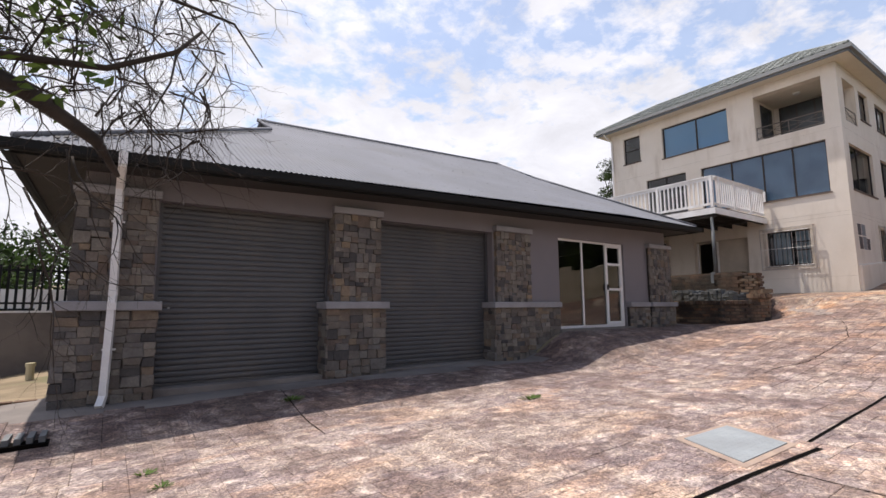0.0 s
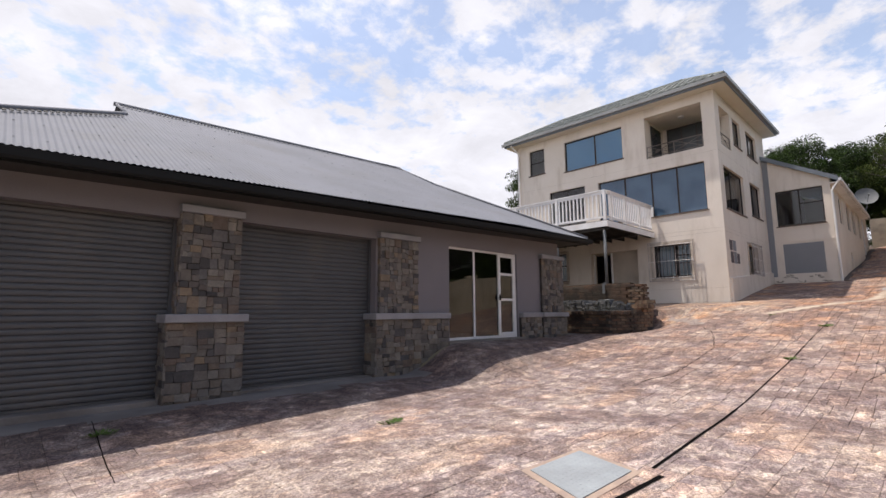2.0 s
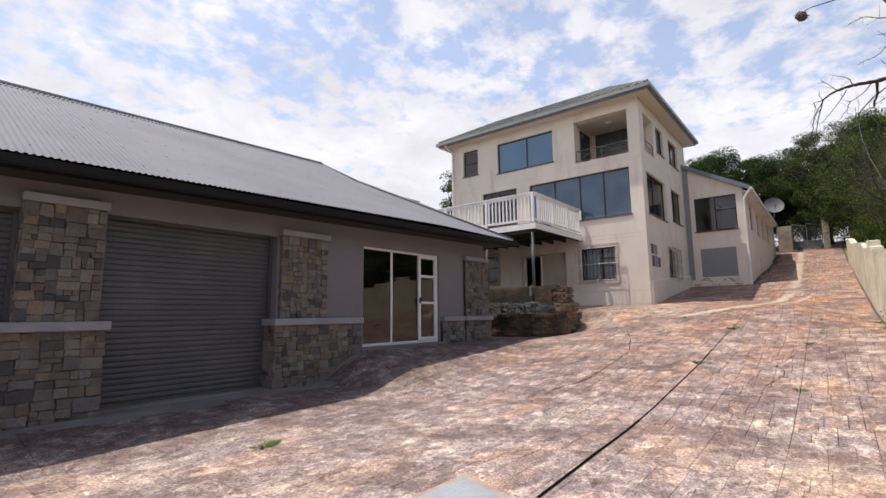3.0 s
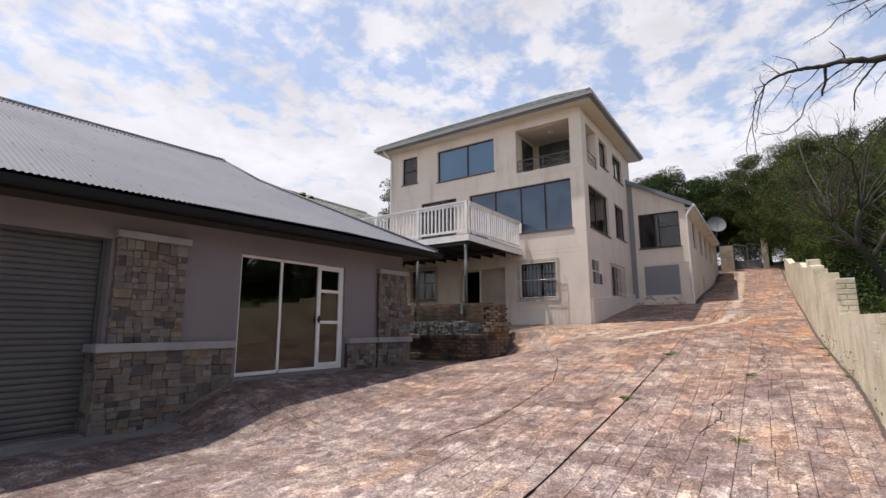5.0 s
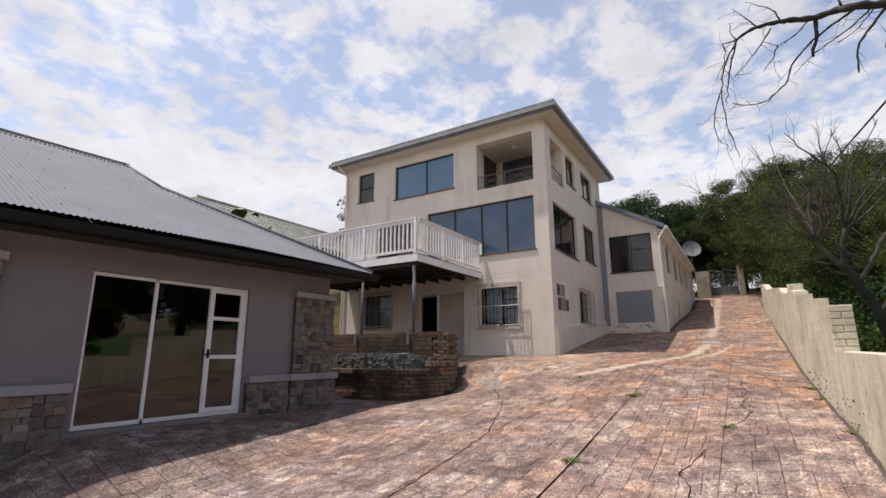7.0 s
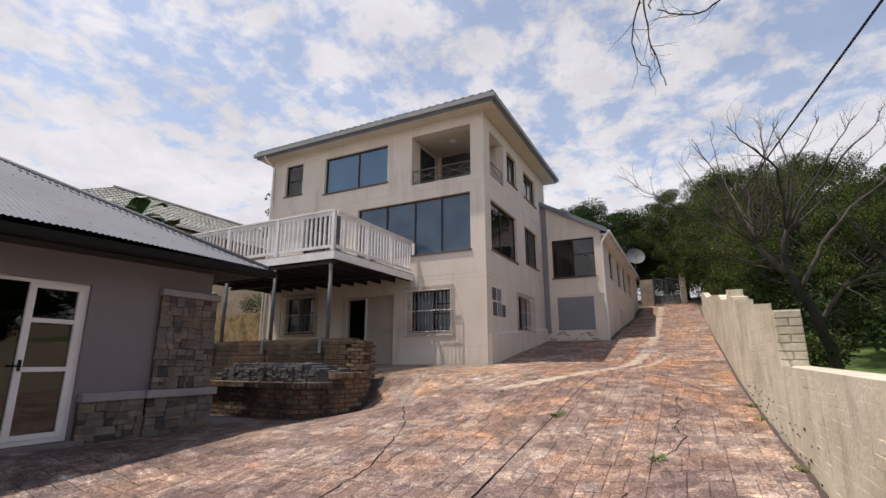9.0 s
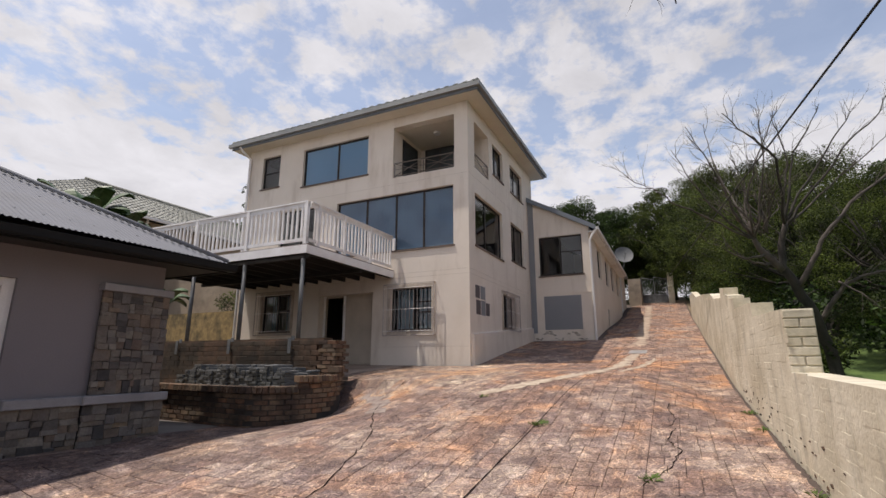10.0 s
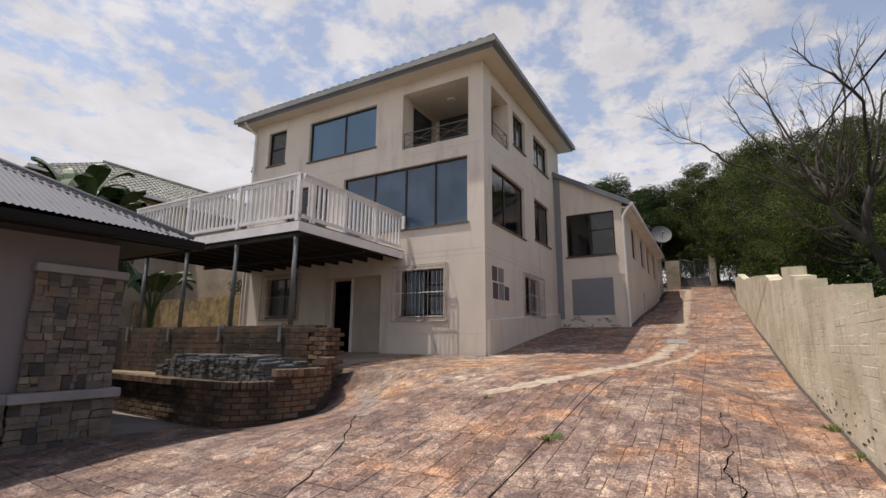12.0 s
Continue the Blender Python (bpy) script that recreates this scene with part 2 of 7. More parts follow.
CAP_MAT = mat("grey_painted_band", (0.30, 0.29, 0.30), (0.24, 0.23, 0.24), 3.0, 0.7, 0.1)
MORTAR = mat("dark_mortar", (0.05, 0.043, 0.038), rough=0.95, bump=0.5)
STONE_MAT = piece_mat("slate_stone", [(0.0, (0.06, 0.056, 0.057)), (0.12, (0.095, 0.088, 0.085)), (0.25, (0.17, 0.15, 0.132)), (0.4, (0.22, 0.192, 0.162)), (0.5, (0.125, 0.107, 0.095)), (0.6, (0.25, 0.225, 0.195)),
                                      (0.72, (0.155, 0.145, 0.14)), (0.82, (0.20, 0.158, 0.123)), (0.9, (0.145, 0.11, 0.092)), (0.97, (0.27, 0.205, 0.14)), (1.0, (0.10, 0.098, 0.10))], bump=0.8, grain=34)
BRICK_MAT = piece_mat("weathered_brick", [(0.0, (0.07, 0.046, 0.034)), (0.35, (0.17, 0.10, 0.062)), (0.6, (0.22, 0.155, 0.10)), (0.8, (0.12, 0.09, 0.066)), (1.0, (0.24, 0.125, 0.07))],
                      dirt=(0.03, 0.022, 0.018))
OLD_BRICK = piece_mat("mossy_brick", [(0.0, (0.075, 0.045, 0.028)), (0.5, (0.13, 0.075, 0.045)), (1.0, (0.095, 0.07, 0.048))], dirt=(0.022, 0.018, 0.012))
BOUNDARY = mat("cream_limewash", (0.70, 0.64, 0.51), (0.52, 0.46, 0.34), 1.6, 0.9, 0.6, grain=28, stain=(0.17, 0.155, 0.125), stain_amount=0.5,
               stain_stretch=(2.6, 1, 0.7), stain_scale=1.8, stain_band=(0.52, 0.72))
HOUSE_WALL = mat("cream_plaster", (0.80, 0.725, 0.64), (0.72, 0.645, 0.56), 0.55, 0.85, 0.16, stain=(0.44, 0.36, 0.28), stain_amount=0.42,
                 stain_stretch=(2.2, 2.2, 0.5), stain_scale=1.1, stain_band=(0.52, 0.72))
# Darker copy of the cream plaster, with the recess's shade in its colour.
SHADE_WALL = mat("shaded_plaster", (0.56, 0.49, 0.41), rough=0.85)
SOFFIT = mat("cream_soffit", (0.72, 0.66, 0.56), (0.68, 0.61, 0.51), rough=0.8, bump=0.05)
ROLLER = mat("charcoal_roller_steel", (0.10, 0.10, 0.105), (0.08, 0.08, 0.086), 1.0, 0.5, 0.05, metal=0.3, stain=(0.15, 0.13, 0.115), stain_amount=0.4)
CHARCOAL = mat("charcoal_paint", (0.014, 0.015, 0.016), rough=0.6, bump=0.03, spec=0.15)
ROOF_STEEL = mat("grey_corrugated_steel", (0.212, 0.218, 0.242), (0.186, 0.192, 0.212), 0.7, 0.75, 0.04, stain=(0.17, 0.165, 0.16), stain_amount=0.3, spec=0.12)
ROOF_TILE = mat("grey_green_roof_tile", (0.23, 0.25, 0.24), (0.15, 0.165, 0.155), 2.5, 0.75, 0.4, stain=(0.33, 0.34, 0.31), stain_amount=0.5)
OLD_TILE = mat("weathered_roof_tile", (0.36, 0.36, 0.325), (0.25, 0.25, 0.22), 2.0, 0.9, 0.5, stain=(0.12, 0.12, 0.10), stain_amount=0.6)
GUTTER_GREY = mat("grey_gutter", (0.30, 0.31, 0.31), rough=0.45, bump=0.04)
BLUE_GREY = mat("blue_grey_flashing", (0.19, 0.22, 0.26), rough=0.5, bump=0.04)
WHITE = mat("white_paint", (0.78, 0.77, 0.76), (0.70, 0.68, 0.67), 2.0, 0.5, 0.05)
RAIL_WHITE = mat("weathered_white_paint", (0.88, 0.87, 0.86), (0.78, 0.76, 0.75), 2.5, 0.6, 0.1, stain=(0.45, 0.38, 0.31), stain_amount=0.35)
BRONZE = mat("dark_bronze_frame", (0.035, 0.028, 0.026), rough=0.4, metal=0.3, bump=0.02)
GALV = mat("galvanised_steel", (0.17, 0.18, 0.185), (0.11, 0.115, 0.12), 4.0, 0.7, 0.08, metal=0.2)
# Dark wood taken near black, with the deck's underside shadow in the colour.
DARK_SHADED_WOOD = mat("dark_shaded_joists", (0.018, 0.015, 0.013), rough=0.85)
PLATE = mat("checker_plate", (0.34, 0.37, 0.385), (0.26, 0.28, 0.29), 2.0, 0.6, 0.2, metal=0.1)
PAVER_MAT = piece_mat("grey_paver", [(0.0, (0.075, 0.082, 0.088)), (0.5, (0.125, 0.132, 0.138)), (1.0, (0.18, 0.185, 0.185))], island=True)
# Blinds tinted blue so the sky mirrored in the panes is in their colour.
BLIND = mat("blue_sky_blind", (0.33, 0.60, 0.82), (0.29, 0.54, 0.76), 0.5, 0.7, 0.02)
BLIND_GREY = mat("grey_sky_blind", (0.24, 0.38, 0.54), (0.17, 0.28, 0.42), 1.6, 0.7, 0.03)
DIM_PANE = mat("dim_door_pane", (0.075, 0.085, 0.09), (0.045, 0.05, 0.055), 1.2, 0.25, 0.0)
CURTAIN = mat("pale_curtain", (0.50, 0.55, 0.58), (0.38, 0.43, 0.46), 2.0, 0.9, 0.05)
# Dim colour for added rooms that close the shell so windows look dark.
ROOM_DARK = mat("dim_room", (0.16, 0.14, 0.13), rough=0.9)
GREY_PATCH = mat("grey_patch_paint", (0.245, 0.255, 0.275), (0.225, 0.235, 0.255), 0.8, 0.75, 0.05)
BARE = mat("exposed_plaster", (0.42, 0.38, 0.32), (0.16, 0.14, 0.12), 6.0, 0.95, 0.5)
GLASS = glass_mat("window_glass", (0.62, 0.66, 0.68), 1.75)
FILM_GLASS = glass_mat("reflective_film_glass", (0.74, 0.84, 0.90), 1.7)
DOOR_GLASS = glass_mat("door_glass", (0.25, 0.26, 0.26), 1.8)
BARK = mat("grey_bark", (0.05, 0.042, 0.036), (0.026, 0.025, 0.021), 5.0, 0.95, 0.7)
TWIG = mat("pale_twig", (0.095, 0.08, 0.068), (0.045, 0.037, 0.032), 6.0, 0.9, 0.4)
DARK_TWIG = mat("dark_twig", (0.052, 0.04, 0.034), (0.025, 0.02, 0.017), 6.0, 0.9, 0.4)
YELLOW_WALL = mat("ochre_rough_wall", (0.36, 0.26, 0.12), (0.20, 0.145, 0.07), 5.0, 0.95, 1.0, grain=18, stain=(0.07, 0.06, 0.04), stain_amount=0.85, stain_stretch=(1, 1, 0.6), stain_scale=1.6, stain_band=(0.46, 0.62))
TAN_WALL = mat("tan_terrace_plaster", (0.36, 0.30, 0.23), (0.27, 0.22, 0.17), 1.0, 0.95, 0.4, stain=(0.13, 0.11, 0.09), stain_amount=0.6)


def leaf_mat(name, a, b, patch=0.9):
    """Leaves that differ one by one; broad noise puts sunlit and shaded boughs into the colour."""
    m, n, l, p = nodes_of(name)
    geo = n.new("ShaderNodeNewGeometry")
    broad = noise_at(n, l, geo.outputs["Position"], patch, 3, 0.5)
    mix = n.new("ShaderNodeMath")
    mix.operation = "MULTIPLY"
    l.new(geo.outputs["Random Per Island"], mix.inputs[0])
    l.new(ramp_of(n, l, broad, [(0.40, (0.12, 0.12, 0.12)), (0.58, (1, 1, 1))]), mix.inputs[1])
    l.new(ramp_of(n, l, mix.outputs[0], [(0.0, a), (0.8, b)]), p.inputs["Base Color"])
    p.inputs["Roughness"].default_value = 0.7
    p.inputs["Specular IOR Level"].default_value = 0.25
    tl = n.new("ShaderNodeBsdfTranslucent")
    l.new(ramp_of(n, l, mix.outputs[0], [(0.0, tuple(c * 1.4 for c in a)), (0.8, tuple(c * 1.5 for c in b))]), tl.inputs[0])
    mx = n.new("ShaderNodeMixShader")
    mx.inputs[0].default_value = 0.18
    l.new(p.outputs[0], mx.inputs[1])
    l.new(tl.outputs[0], mx.inputs[2])
    l.new(mx.outputs[0], n["Material Output"].inputs[0])
    return m


LEAF = leaf_mat("olive_leaf", (0.007, 0.014, 0.003), (0.125, 0.165, 0.032))
LEAF_DARK = leaf_mat("deep_green_leaf", (0.004, 0.009, 0.003), (0.06, 0.11, 0.022))
LEAF_LIGHT = leaf_mat("fresh_leaf", (0.055, 0.10, 0.02), (0.12, 0.18, 0.04))

# ---- mesh helpers ----


class Shape:
    """Gathers faces and makes them one mesh object."""

    def __init__(self):
        self.v, self.f = [], []

    def quad(self, *pts):
        k = len(self.v)
        self.v += [tuple(p) for p in pts]
        self.f.append(tuple(range(k, k + len(pts))))
        return self

    def hexa(self, a, b):
        """A solid between the two quads a (below) and b (above), both counter-clockwise from above."""
        k = len(self.v)
        self.v += [tuple(p) for p in (*a, *b)]
        self.f += [(k + 3, k + 2, k + 1, k), (k + 4, k + 5, k + 6, k + 7)]
        self.f += [(k + i, k + (i + 1) % 4, k + 4 + (i + 1) % 4, k + 4 + i) for i in range(4)]
        return self

    def box(self, x0, x1, y0, y1, z0, z1):
        a = [(x0, y0, z0), (x1, y0, z0), (x1, y1, z0), (x0, y1, z0)]
        return self.hexa(a, [(x, y, z1) for x, y, _ in a])

    def cbox(self, x0, x1, y0, y1, z0, z1, c=0.008):
        """A box with worn (chamfered) edges round its top and its sides' corners."""
        pts = lambda e, z: [(x0 + e, y0, z), (x1 - e, y0, z), (x1, y0 + e, z), (x1, y1 - e, z), (x1 - e, y1, z), (x0 + e, y1, z), (x0, y1 - e, z), (x0, y0 + e, z)]
        inner = [(x0 + c, y0 + c), (x1 - c, y0 + c), (x1 - c, y0 + c), (x1 - c, y1 - c), (x1 - c, y1 - c), (x0 + c, y1 - c), (x0 + c, y1 - c), (x0 + c, y0 + c)]
        rings = [[(x, y, z0) for x, y in inner], pts(c, z0 + c), pts(c, z1 - c), [(x, y, z1) for x, y in inner]]
        k = len(self.v)
        for r in rings:
            self.v += r
        for r in range(3):
            for i in range(8):
                j = (i + 1) % 8
                self.f.append((k + r * 8 + i, k + r * 8 + j, k + r * 8 + 8 + j, k + r * 8 + 8 + i))
        self.f += [tuple(k + i for i in reversed(range(8))), tuple(k + 24 + i for i in range(8))]
        return self

    def tube(self, pts, radii, n=6):
        pts = [Vector(p) for p in pts]
        if isinstance(radii, (int, float)):
            radii = [radii] * len(pts)
        k = len(self.v)
        side = None
        for i, p in enumerate(pts):
            d = (pts[min(i + 1, len(pts) - 1)] - pts[max(i - 1, 0)]).normalized()
            if side is None or abs(d.dot(side)) > 0.95:
                side = d.orthogonal().normalized()
            side = (side - d * side.dot(d)).normalized()
            o = d.cross(side)
            for j in range(n):
                a = 2 * math.pi * j / n
                self.v.append(tuple(p + (side * math.cos(a) + o * math.sin(a)) * radii[i]))
        for i in range(len(pts) - 1):
            for j in range(n):
                q = (j + 1) % n
                self.f.append((k + i * n + j, k + i * n + q, k + (i + 1) * n + q, k + (i + 1) * n + j))
        self.f += [tuple(k + j for j in reversed(range(n))), tuple(k + (len(pts) - 1) * n + j for j in range(n))]
        return self

    def mesh(self, name, material, smooth=False):
        me = bpy.data.meshes.new(name)
        me.from_pydata(self.v, [], self.f)
        me.materials.append(material)
        if smooth:
            me.polygons.foreach_set("use_smooth", [True] * len(me.polygons))
        me.update()
        return me

    def put(self, name, material, parent=None, label="", smooth=False, kind="", category="", group=""):
        ob = new(name, self.mesh(name, material, smooth))
        ob.parent = parent
        return tagged(ob, label, category, group, kind)


def thing(name, label, category, at=(0, 0, 0), group="", kind=""):
    ob = new(name)
    ob.location = at
    return tagged(ob, label, category, group, kind)


def wall_with_holes(name, material, axis, pos, thick, u0, u1, z0, z1, holes, parent=None, label="", top=None):
    """A wall of real thickness in the plane axis=pos, from u0 to u1, with openings (u0, u1, z0, z1). top(u): a sloping head."""
    us = sorted({u0, u1, *[h[0] for h in holes], *[h[1] for h in holes]})
    zs = sorted({z0, z1, *[h[2] for h in holes], *[h[3] for h in holes]})
    s = Shape()

    def filled(i, j):
        if not (0 <= i < len(us) - 1 and 0 <= j < len(zs) - 1):
            return False
        u, z = (us[i] + us[i + 1]) / 2, (zs[j] + zs[j + 1]) / 2
        return not any(h[0] < u < h[1] and h[2] < z < h[3] for h in holes)

    def pt(u, z, d):
        if top and z == z1:
            z = top(u)
        return (pos + d, u, z) if axis == "x" else (u, pos + d, z)

    for i in range(len(us) - 1):
        for j in range(len(zs) - 1):
            if not filled(i, j):
                continue
            a, b, c, d = us[i], us[i + 1], zs[j], zs[j + 1]
            for e in (0, thick):
                s.quad(pt(a, c, e), pt(b, c, e), pt(b, d, e), pt(a, d, e))
            if not filled(i - 1, j):
                s.quad(pt(a, c, 0), pt(a, c, thick), pt(a, d, thick), pt(a, d, 0))
            if not filled(i + 1, j):
                s.quad(pt(b, c, 0), pt(b, c, thick), pt(b, d, thick), pt(b, d, 0))
            if not filled(i, j - 1):
                s.quad(pt(a, c, 0), pt(b, c, 0), pt(b, c, thick), pt(a, c, thick))
            if not filled(i, j + 1):
                s.quad(pt(a, d, 0), pt(b, d, 0), pt(b, d, thick), pt(a, d, thick))
    me = s.mesh(name, material)
    bm = bmesh.new()
    bm.from_mesh(me)
    bmesh.ops.remove_doubles(bm, verts=bm.verts, dist=0.0005)
    bmesh.ops.recalc_face_normals(bm, faces=bm.faces)
    bm.to_mesh(me)
    bm.free()
    ob = new(name, me)
    ob.parent = parent
    return tagged(ob, label)


def flat(axis, pos, d0, d1, u0, u1, z0, z1, s=None):
    """A box on a wall plane: from pos+d0 to pos+d1 in depth, u0..u1 along it."""
    s = s or Shape()
    a, b = sorted((pos + d0, pos + d1))
    return s.box(a, b, u0, u1, z0, z1) if axis == "x" else s.box(u0, u1, a, b, z0, z1)


def pane(axis, pos, u0, u1, z0, z1, material, parent, label="glass pane"):
    """A sheet of glass whose face looks out of the building."""
    q = ([(pos, u0, z0), (pos, u0, z1), (pos, u1, z1), (pos, u1, z0)] if axis == "x" else [(u0, pos, z0), (u1, pos, z0), (u1, pos, z1), (u0, pos, z1)])
    ob = Shape().quad(*q).put("pane", material, parent, label)
    ob.visible_shadow = False
    return ob


def smooth(a, b, v):
    v = min(1.0, max(0.0, (v - a) / (b - a)))
    return v * v * (3 - 2 * v)


# ---- ground ----
KX = (-60, -8, 0, 4.6, 7.3, 9.6, 11.4, 13.0, 14.3, 16.2, 17.6, 20.2, 22.5, 26.4, 30, 35.5, 46, 60, 140)
KZ = (-3.0, 0.35, 0.64, 0.80, 0.88, 1.10, 1.31, 1.56, 1.77, 2.13, 2.29, 2.43, 2.75, 3.30, 3.9, 4.7, 6.60, 8.6, 12.0)


def slope_at(k):
    if k in (0, len(KX) - 1):
        return 0
    a, b = (KZ[k] - KZ[k - 1]) / (KX[k] - KX[k - 1]), (KZ[k + 1] - KZ[k]) / (KX[k + 1] - KX[k])
    return 2 * a * b / (a + b) if a * b > 0 else 0


def spine(x):
    """The height of the drive along its middle."""
    if x <= KX[0] or x >= KX[-1]:
        return KZ[0] if x <= KX[0] else KZ[-1]
    i = max(k for k in range(len(KX) - 1) if KX[k] <= x)
    h = KX[i + 1] - KX[i]
    t = (x - KX[i]) / h
    return (KZ[i] * (2 * t**3 - 3 * t * t + 1) + KZ[i + 1] * (3 * t * t - 2 * t**3)
            + h * (slope_at(i) * (t**3 - 2 * t * t + t) + slope_at(i + 1) * (t**3 - t * t)))


def ground(x, y):
    z = spine(x)
    dip = smooth(11.0, 13.5, x) * smooth(4.2, 7.0, y) * (1 - smooth(15.0, 17.0, x) * (1 - smooth(9, 10, y)))
    z += (1.48 - z) * dip * (1 - smooth(16.3, 16.6, x))
    z += (0.86 + 0.016 * max(0.0, min(x, 6.0)) - z) * smooth(5.8, 7.4, y) * (1 - smooth(6.2, 8.2, x)) * smooth(-3, -0.4, x)
    z += (1.46 - z) * smooth(5.3, 7.3, y) * smooth(6.9, 8.4, x) * (1 - smooth(11.5, 12.6, x))
    z += smooth(1.4, -0.3, y) * (0.15 * smooth(9.5, 11.5, x) * (1 - smooth(12.0, 14.0, x)) - 0.25 * smooth(13.5, 16.8, x) * (1 - smooth(17.5, 21.0, x)))
    return z


def land(x, y):
    """The land round the drive: lawn beyond the boundary wall, terraces behind the garage."""
    z = ground(x, min(max(y, -0.45), 16))
    if y < -0.6:
        z += -0.35 * smooth(-0.6, -2.0, y) + 0.03 * max(0, -y - 6) * (1 if y < -6 else 0)
    if y > 16:
        z += 0.05 * (y - 16)
    return z


def span(a, b, step):
    n = max(1, round((b - a) / step))
    return [a + (b - a) * i / n for i in range(n + 1)]


gx = [-400, -200, -110] + span(-60, -14, 6) + span(-12, 30, 0.25) + span(31, 60, 1.5) + span(70, 140, 14) + [220, 500]
gy = [-400, -200, -90] + span(-60, -10, 5) + span(-8, -0.75, 0.6) + span(-0.5, 9.5, 0.25) + span(10.5, 30, 1.5) + span(35, 80, 6) + [140, 300, 500]
g = Shape()
for x in gx:
    for y in gy:
        g.v.append((x, y, land(x, y) - 0.03))
ny = len(gy)
g.f = [(i * ny + j, (i + 1) * ny + j, (i + 1) * ny + j + 1, i * ny + j + 1) for i in range(len(gx) - 1) for j in range(ny - 1)]
ground_ob = g.put("ground", EARTH, label="uneven brown earth and sparse weeds that carry the drive", smooth=True, kind="structure")



def sheet(name, material, x0, x1, y0, y1, step, lift, label, parent=None):
    s = Shape()
    xs, ys = span(x0, x1, step), span(y0, y1, step)
    n = len(ys)
    s.v = [(x, y, ground(x, y) + lift) for x in xs for y in ys]
    s.f = [(i * n + j, (i + 1) * n + j, (i + 1) * n + j + 1, i * n + j + 1) for i in range(len(xs) - 1) for j in range(n - 1)]
    return s.put(name, material, parent, label, smooth=True, kind="structure")


road = sheet("pavement", JOINT, -12, 46.5, -0.55, 7.0, 0.25, -0.014, "faded mauve and salmon stamped concrete drive")
apron = sheet("concrete_apron", CONCRETE, -3, 7.4, 7.0, 8.6, 0.25, -0.004, "grey concrete strip before the roller doors")
alley = sheet("concrete_alley", CONCRETE, 12.9, 20.4, 7.0, 11.5, 0.25, -0.006, "stained concrete strip between garage, planter and house")
lawn = Shape()
lx, ly = span(4, 60, 1.0), span(-40, -0.8, 1.0)
lawn.v = [(x, y, land(x, y) + 0.01 + 0.03 * noise.noise((x, y, 0))) for x in lx for y in ly]
lawn.f = [(i * len(ly) + j, (i + 1) * len(ly) + j, (i + 1) * len(ly) + j + 1, i * len(ly) + j + 1) for i in range(len(lx) - 1) for j in range(len(ly) - 1)]
lawn.put("lawn", GRASS_MAT, label="shaded green lawn under trees beyond the boundary wall", smooth=True, kind="structure")

# ---- garage ----
garage = thing("garage", "low mauve-grey garage with stone pillars and corrugated steel roof", "garage")
wall_with_holes("front_wall", GARAGE_WALL, "y", 7.75, 0.25, -0.25, 12.78, 0.3, 4.05,
                [(0.58, 3.03, 0.3, 3.46), (3.9, 6.45, 0.3, 3.52), (8.42, 10.86, 1.5, 3.57)], garage, "mauve-grey plastered front wall")
Shape().box(-0.25, 0.0, 8.0, 16.6, 0.3, 3.75).box(12.53, 12.78, 8.0, 16.6, 0.3, 3.75).box(-0.25, 12.78, 16.6, 16.85, 0.3, 3.75).put("outer_wall", GARAGE_WALL, garage)
# Added interior, dim in colour, keeps the view through the glazed door dark.
Shape().box(7.3, 7.5, 8.0, 16.6, 0.3, 3.75).put("added_inner_wall", ROOM_DARK, garage)
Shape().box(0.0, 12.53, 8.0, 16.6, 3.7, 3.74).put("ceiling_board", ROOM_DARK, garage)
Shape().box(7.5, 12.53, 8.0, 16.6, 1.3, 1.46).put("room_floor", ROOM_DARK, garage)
Shape().box(8.3, 11.0, 7.62, 7.8, 1.36, 1.5).put("door_sill", CONCRETE, garage, "rough concrete sill")

E0, EZ, RY, RZ = 7.2, 4.2, 12.0, 6.72
PITCH = (RZ - EZ) / (RY - E0)
GX0, GX1, RX0, RX1 = -0.9, 13.5, 2.8, 10.4


def corrugated(limits, place, step=0.076, depth=0.0075, per=6):
    """A wavy sheet: limits(u) gives the sheet's start and end up the slope at u, place(u, w, h) a point."""
    s = Shape()
    u0, u1 = limits.u0, limits.u1
    n = int((u1 - u0) / step * per)
    for i in range(n + 1):
        u = u0 + (u1 - u0) * i / n
        h = depth * math.sin(2 * math.pi * u / step)
        a, b = limits(u)
        s.v += [place(u, a, h), place(u, b, h)]
        if i:
            k = len(s.v)
            s.f.append((k - 4, k - 2, k - 1, k - 3))
    return s


class Limits:
    def __init__(self, u0, u1, fn):
        self.u0, self.u1, self.fn = u0, u1, fn

    def __call__(self, u):
        return self.fn(u)


def front_top(x):
    if RX0 <= x <= RX1:
        return RY
    d = x - GX0 if x < RX0 else GX1 - x
    return min(RY, E0 + max(0.02, d))


garage_roof = Shape()
for flip in (1, -1):
    yy = lambda w, f=flip: w if f == 1 else 2 * RY - w
    q = corrugated(Limits(GX0, GX1, lambda u: (E0 - 0.03, front_top(u))), lambda u, w, h: (u, yy(w), EZ + (w - E0) * PITCH + h))
    k = len(garage_roof.v)
    garage_roof.v += q.v
    garage_roof.f += [tuple(i + k for i in f) for f in q.f]
for x_eave, sgn, reach in ((GX0, 1, RX0 - GX0), (GX1, -1, GX1 - RX1)):
    q = corrugated(Limits(E0, 2 * RY - E0, lambda u: (0.0, min(reach, max(0.02, u - E0), max(0.02, 2 * RY - E0 - u)))),
                   lambda u, w, h: (x_eave + sgn * w, u, EZ + w * PITCH + h))
    k = len(garage_roof.v)
    garage_roof.v += q.v
    garage_roof.f += [tuple(i + k for i in f) for f in q.f]
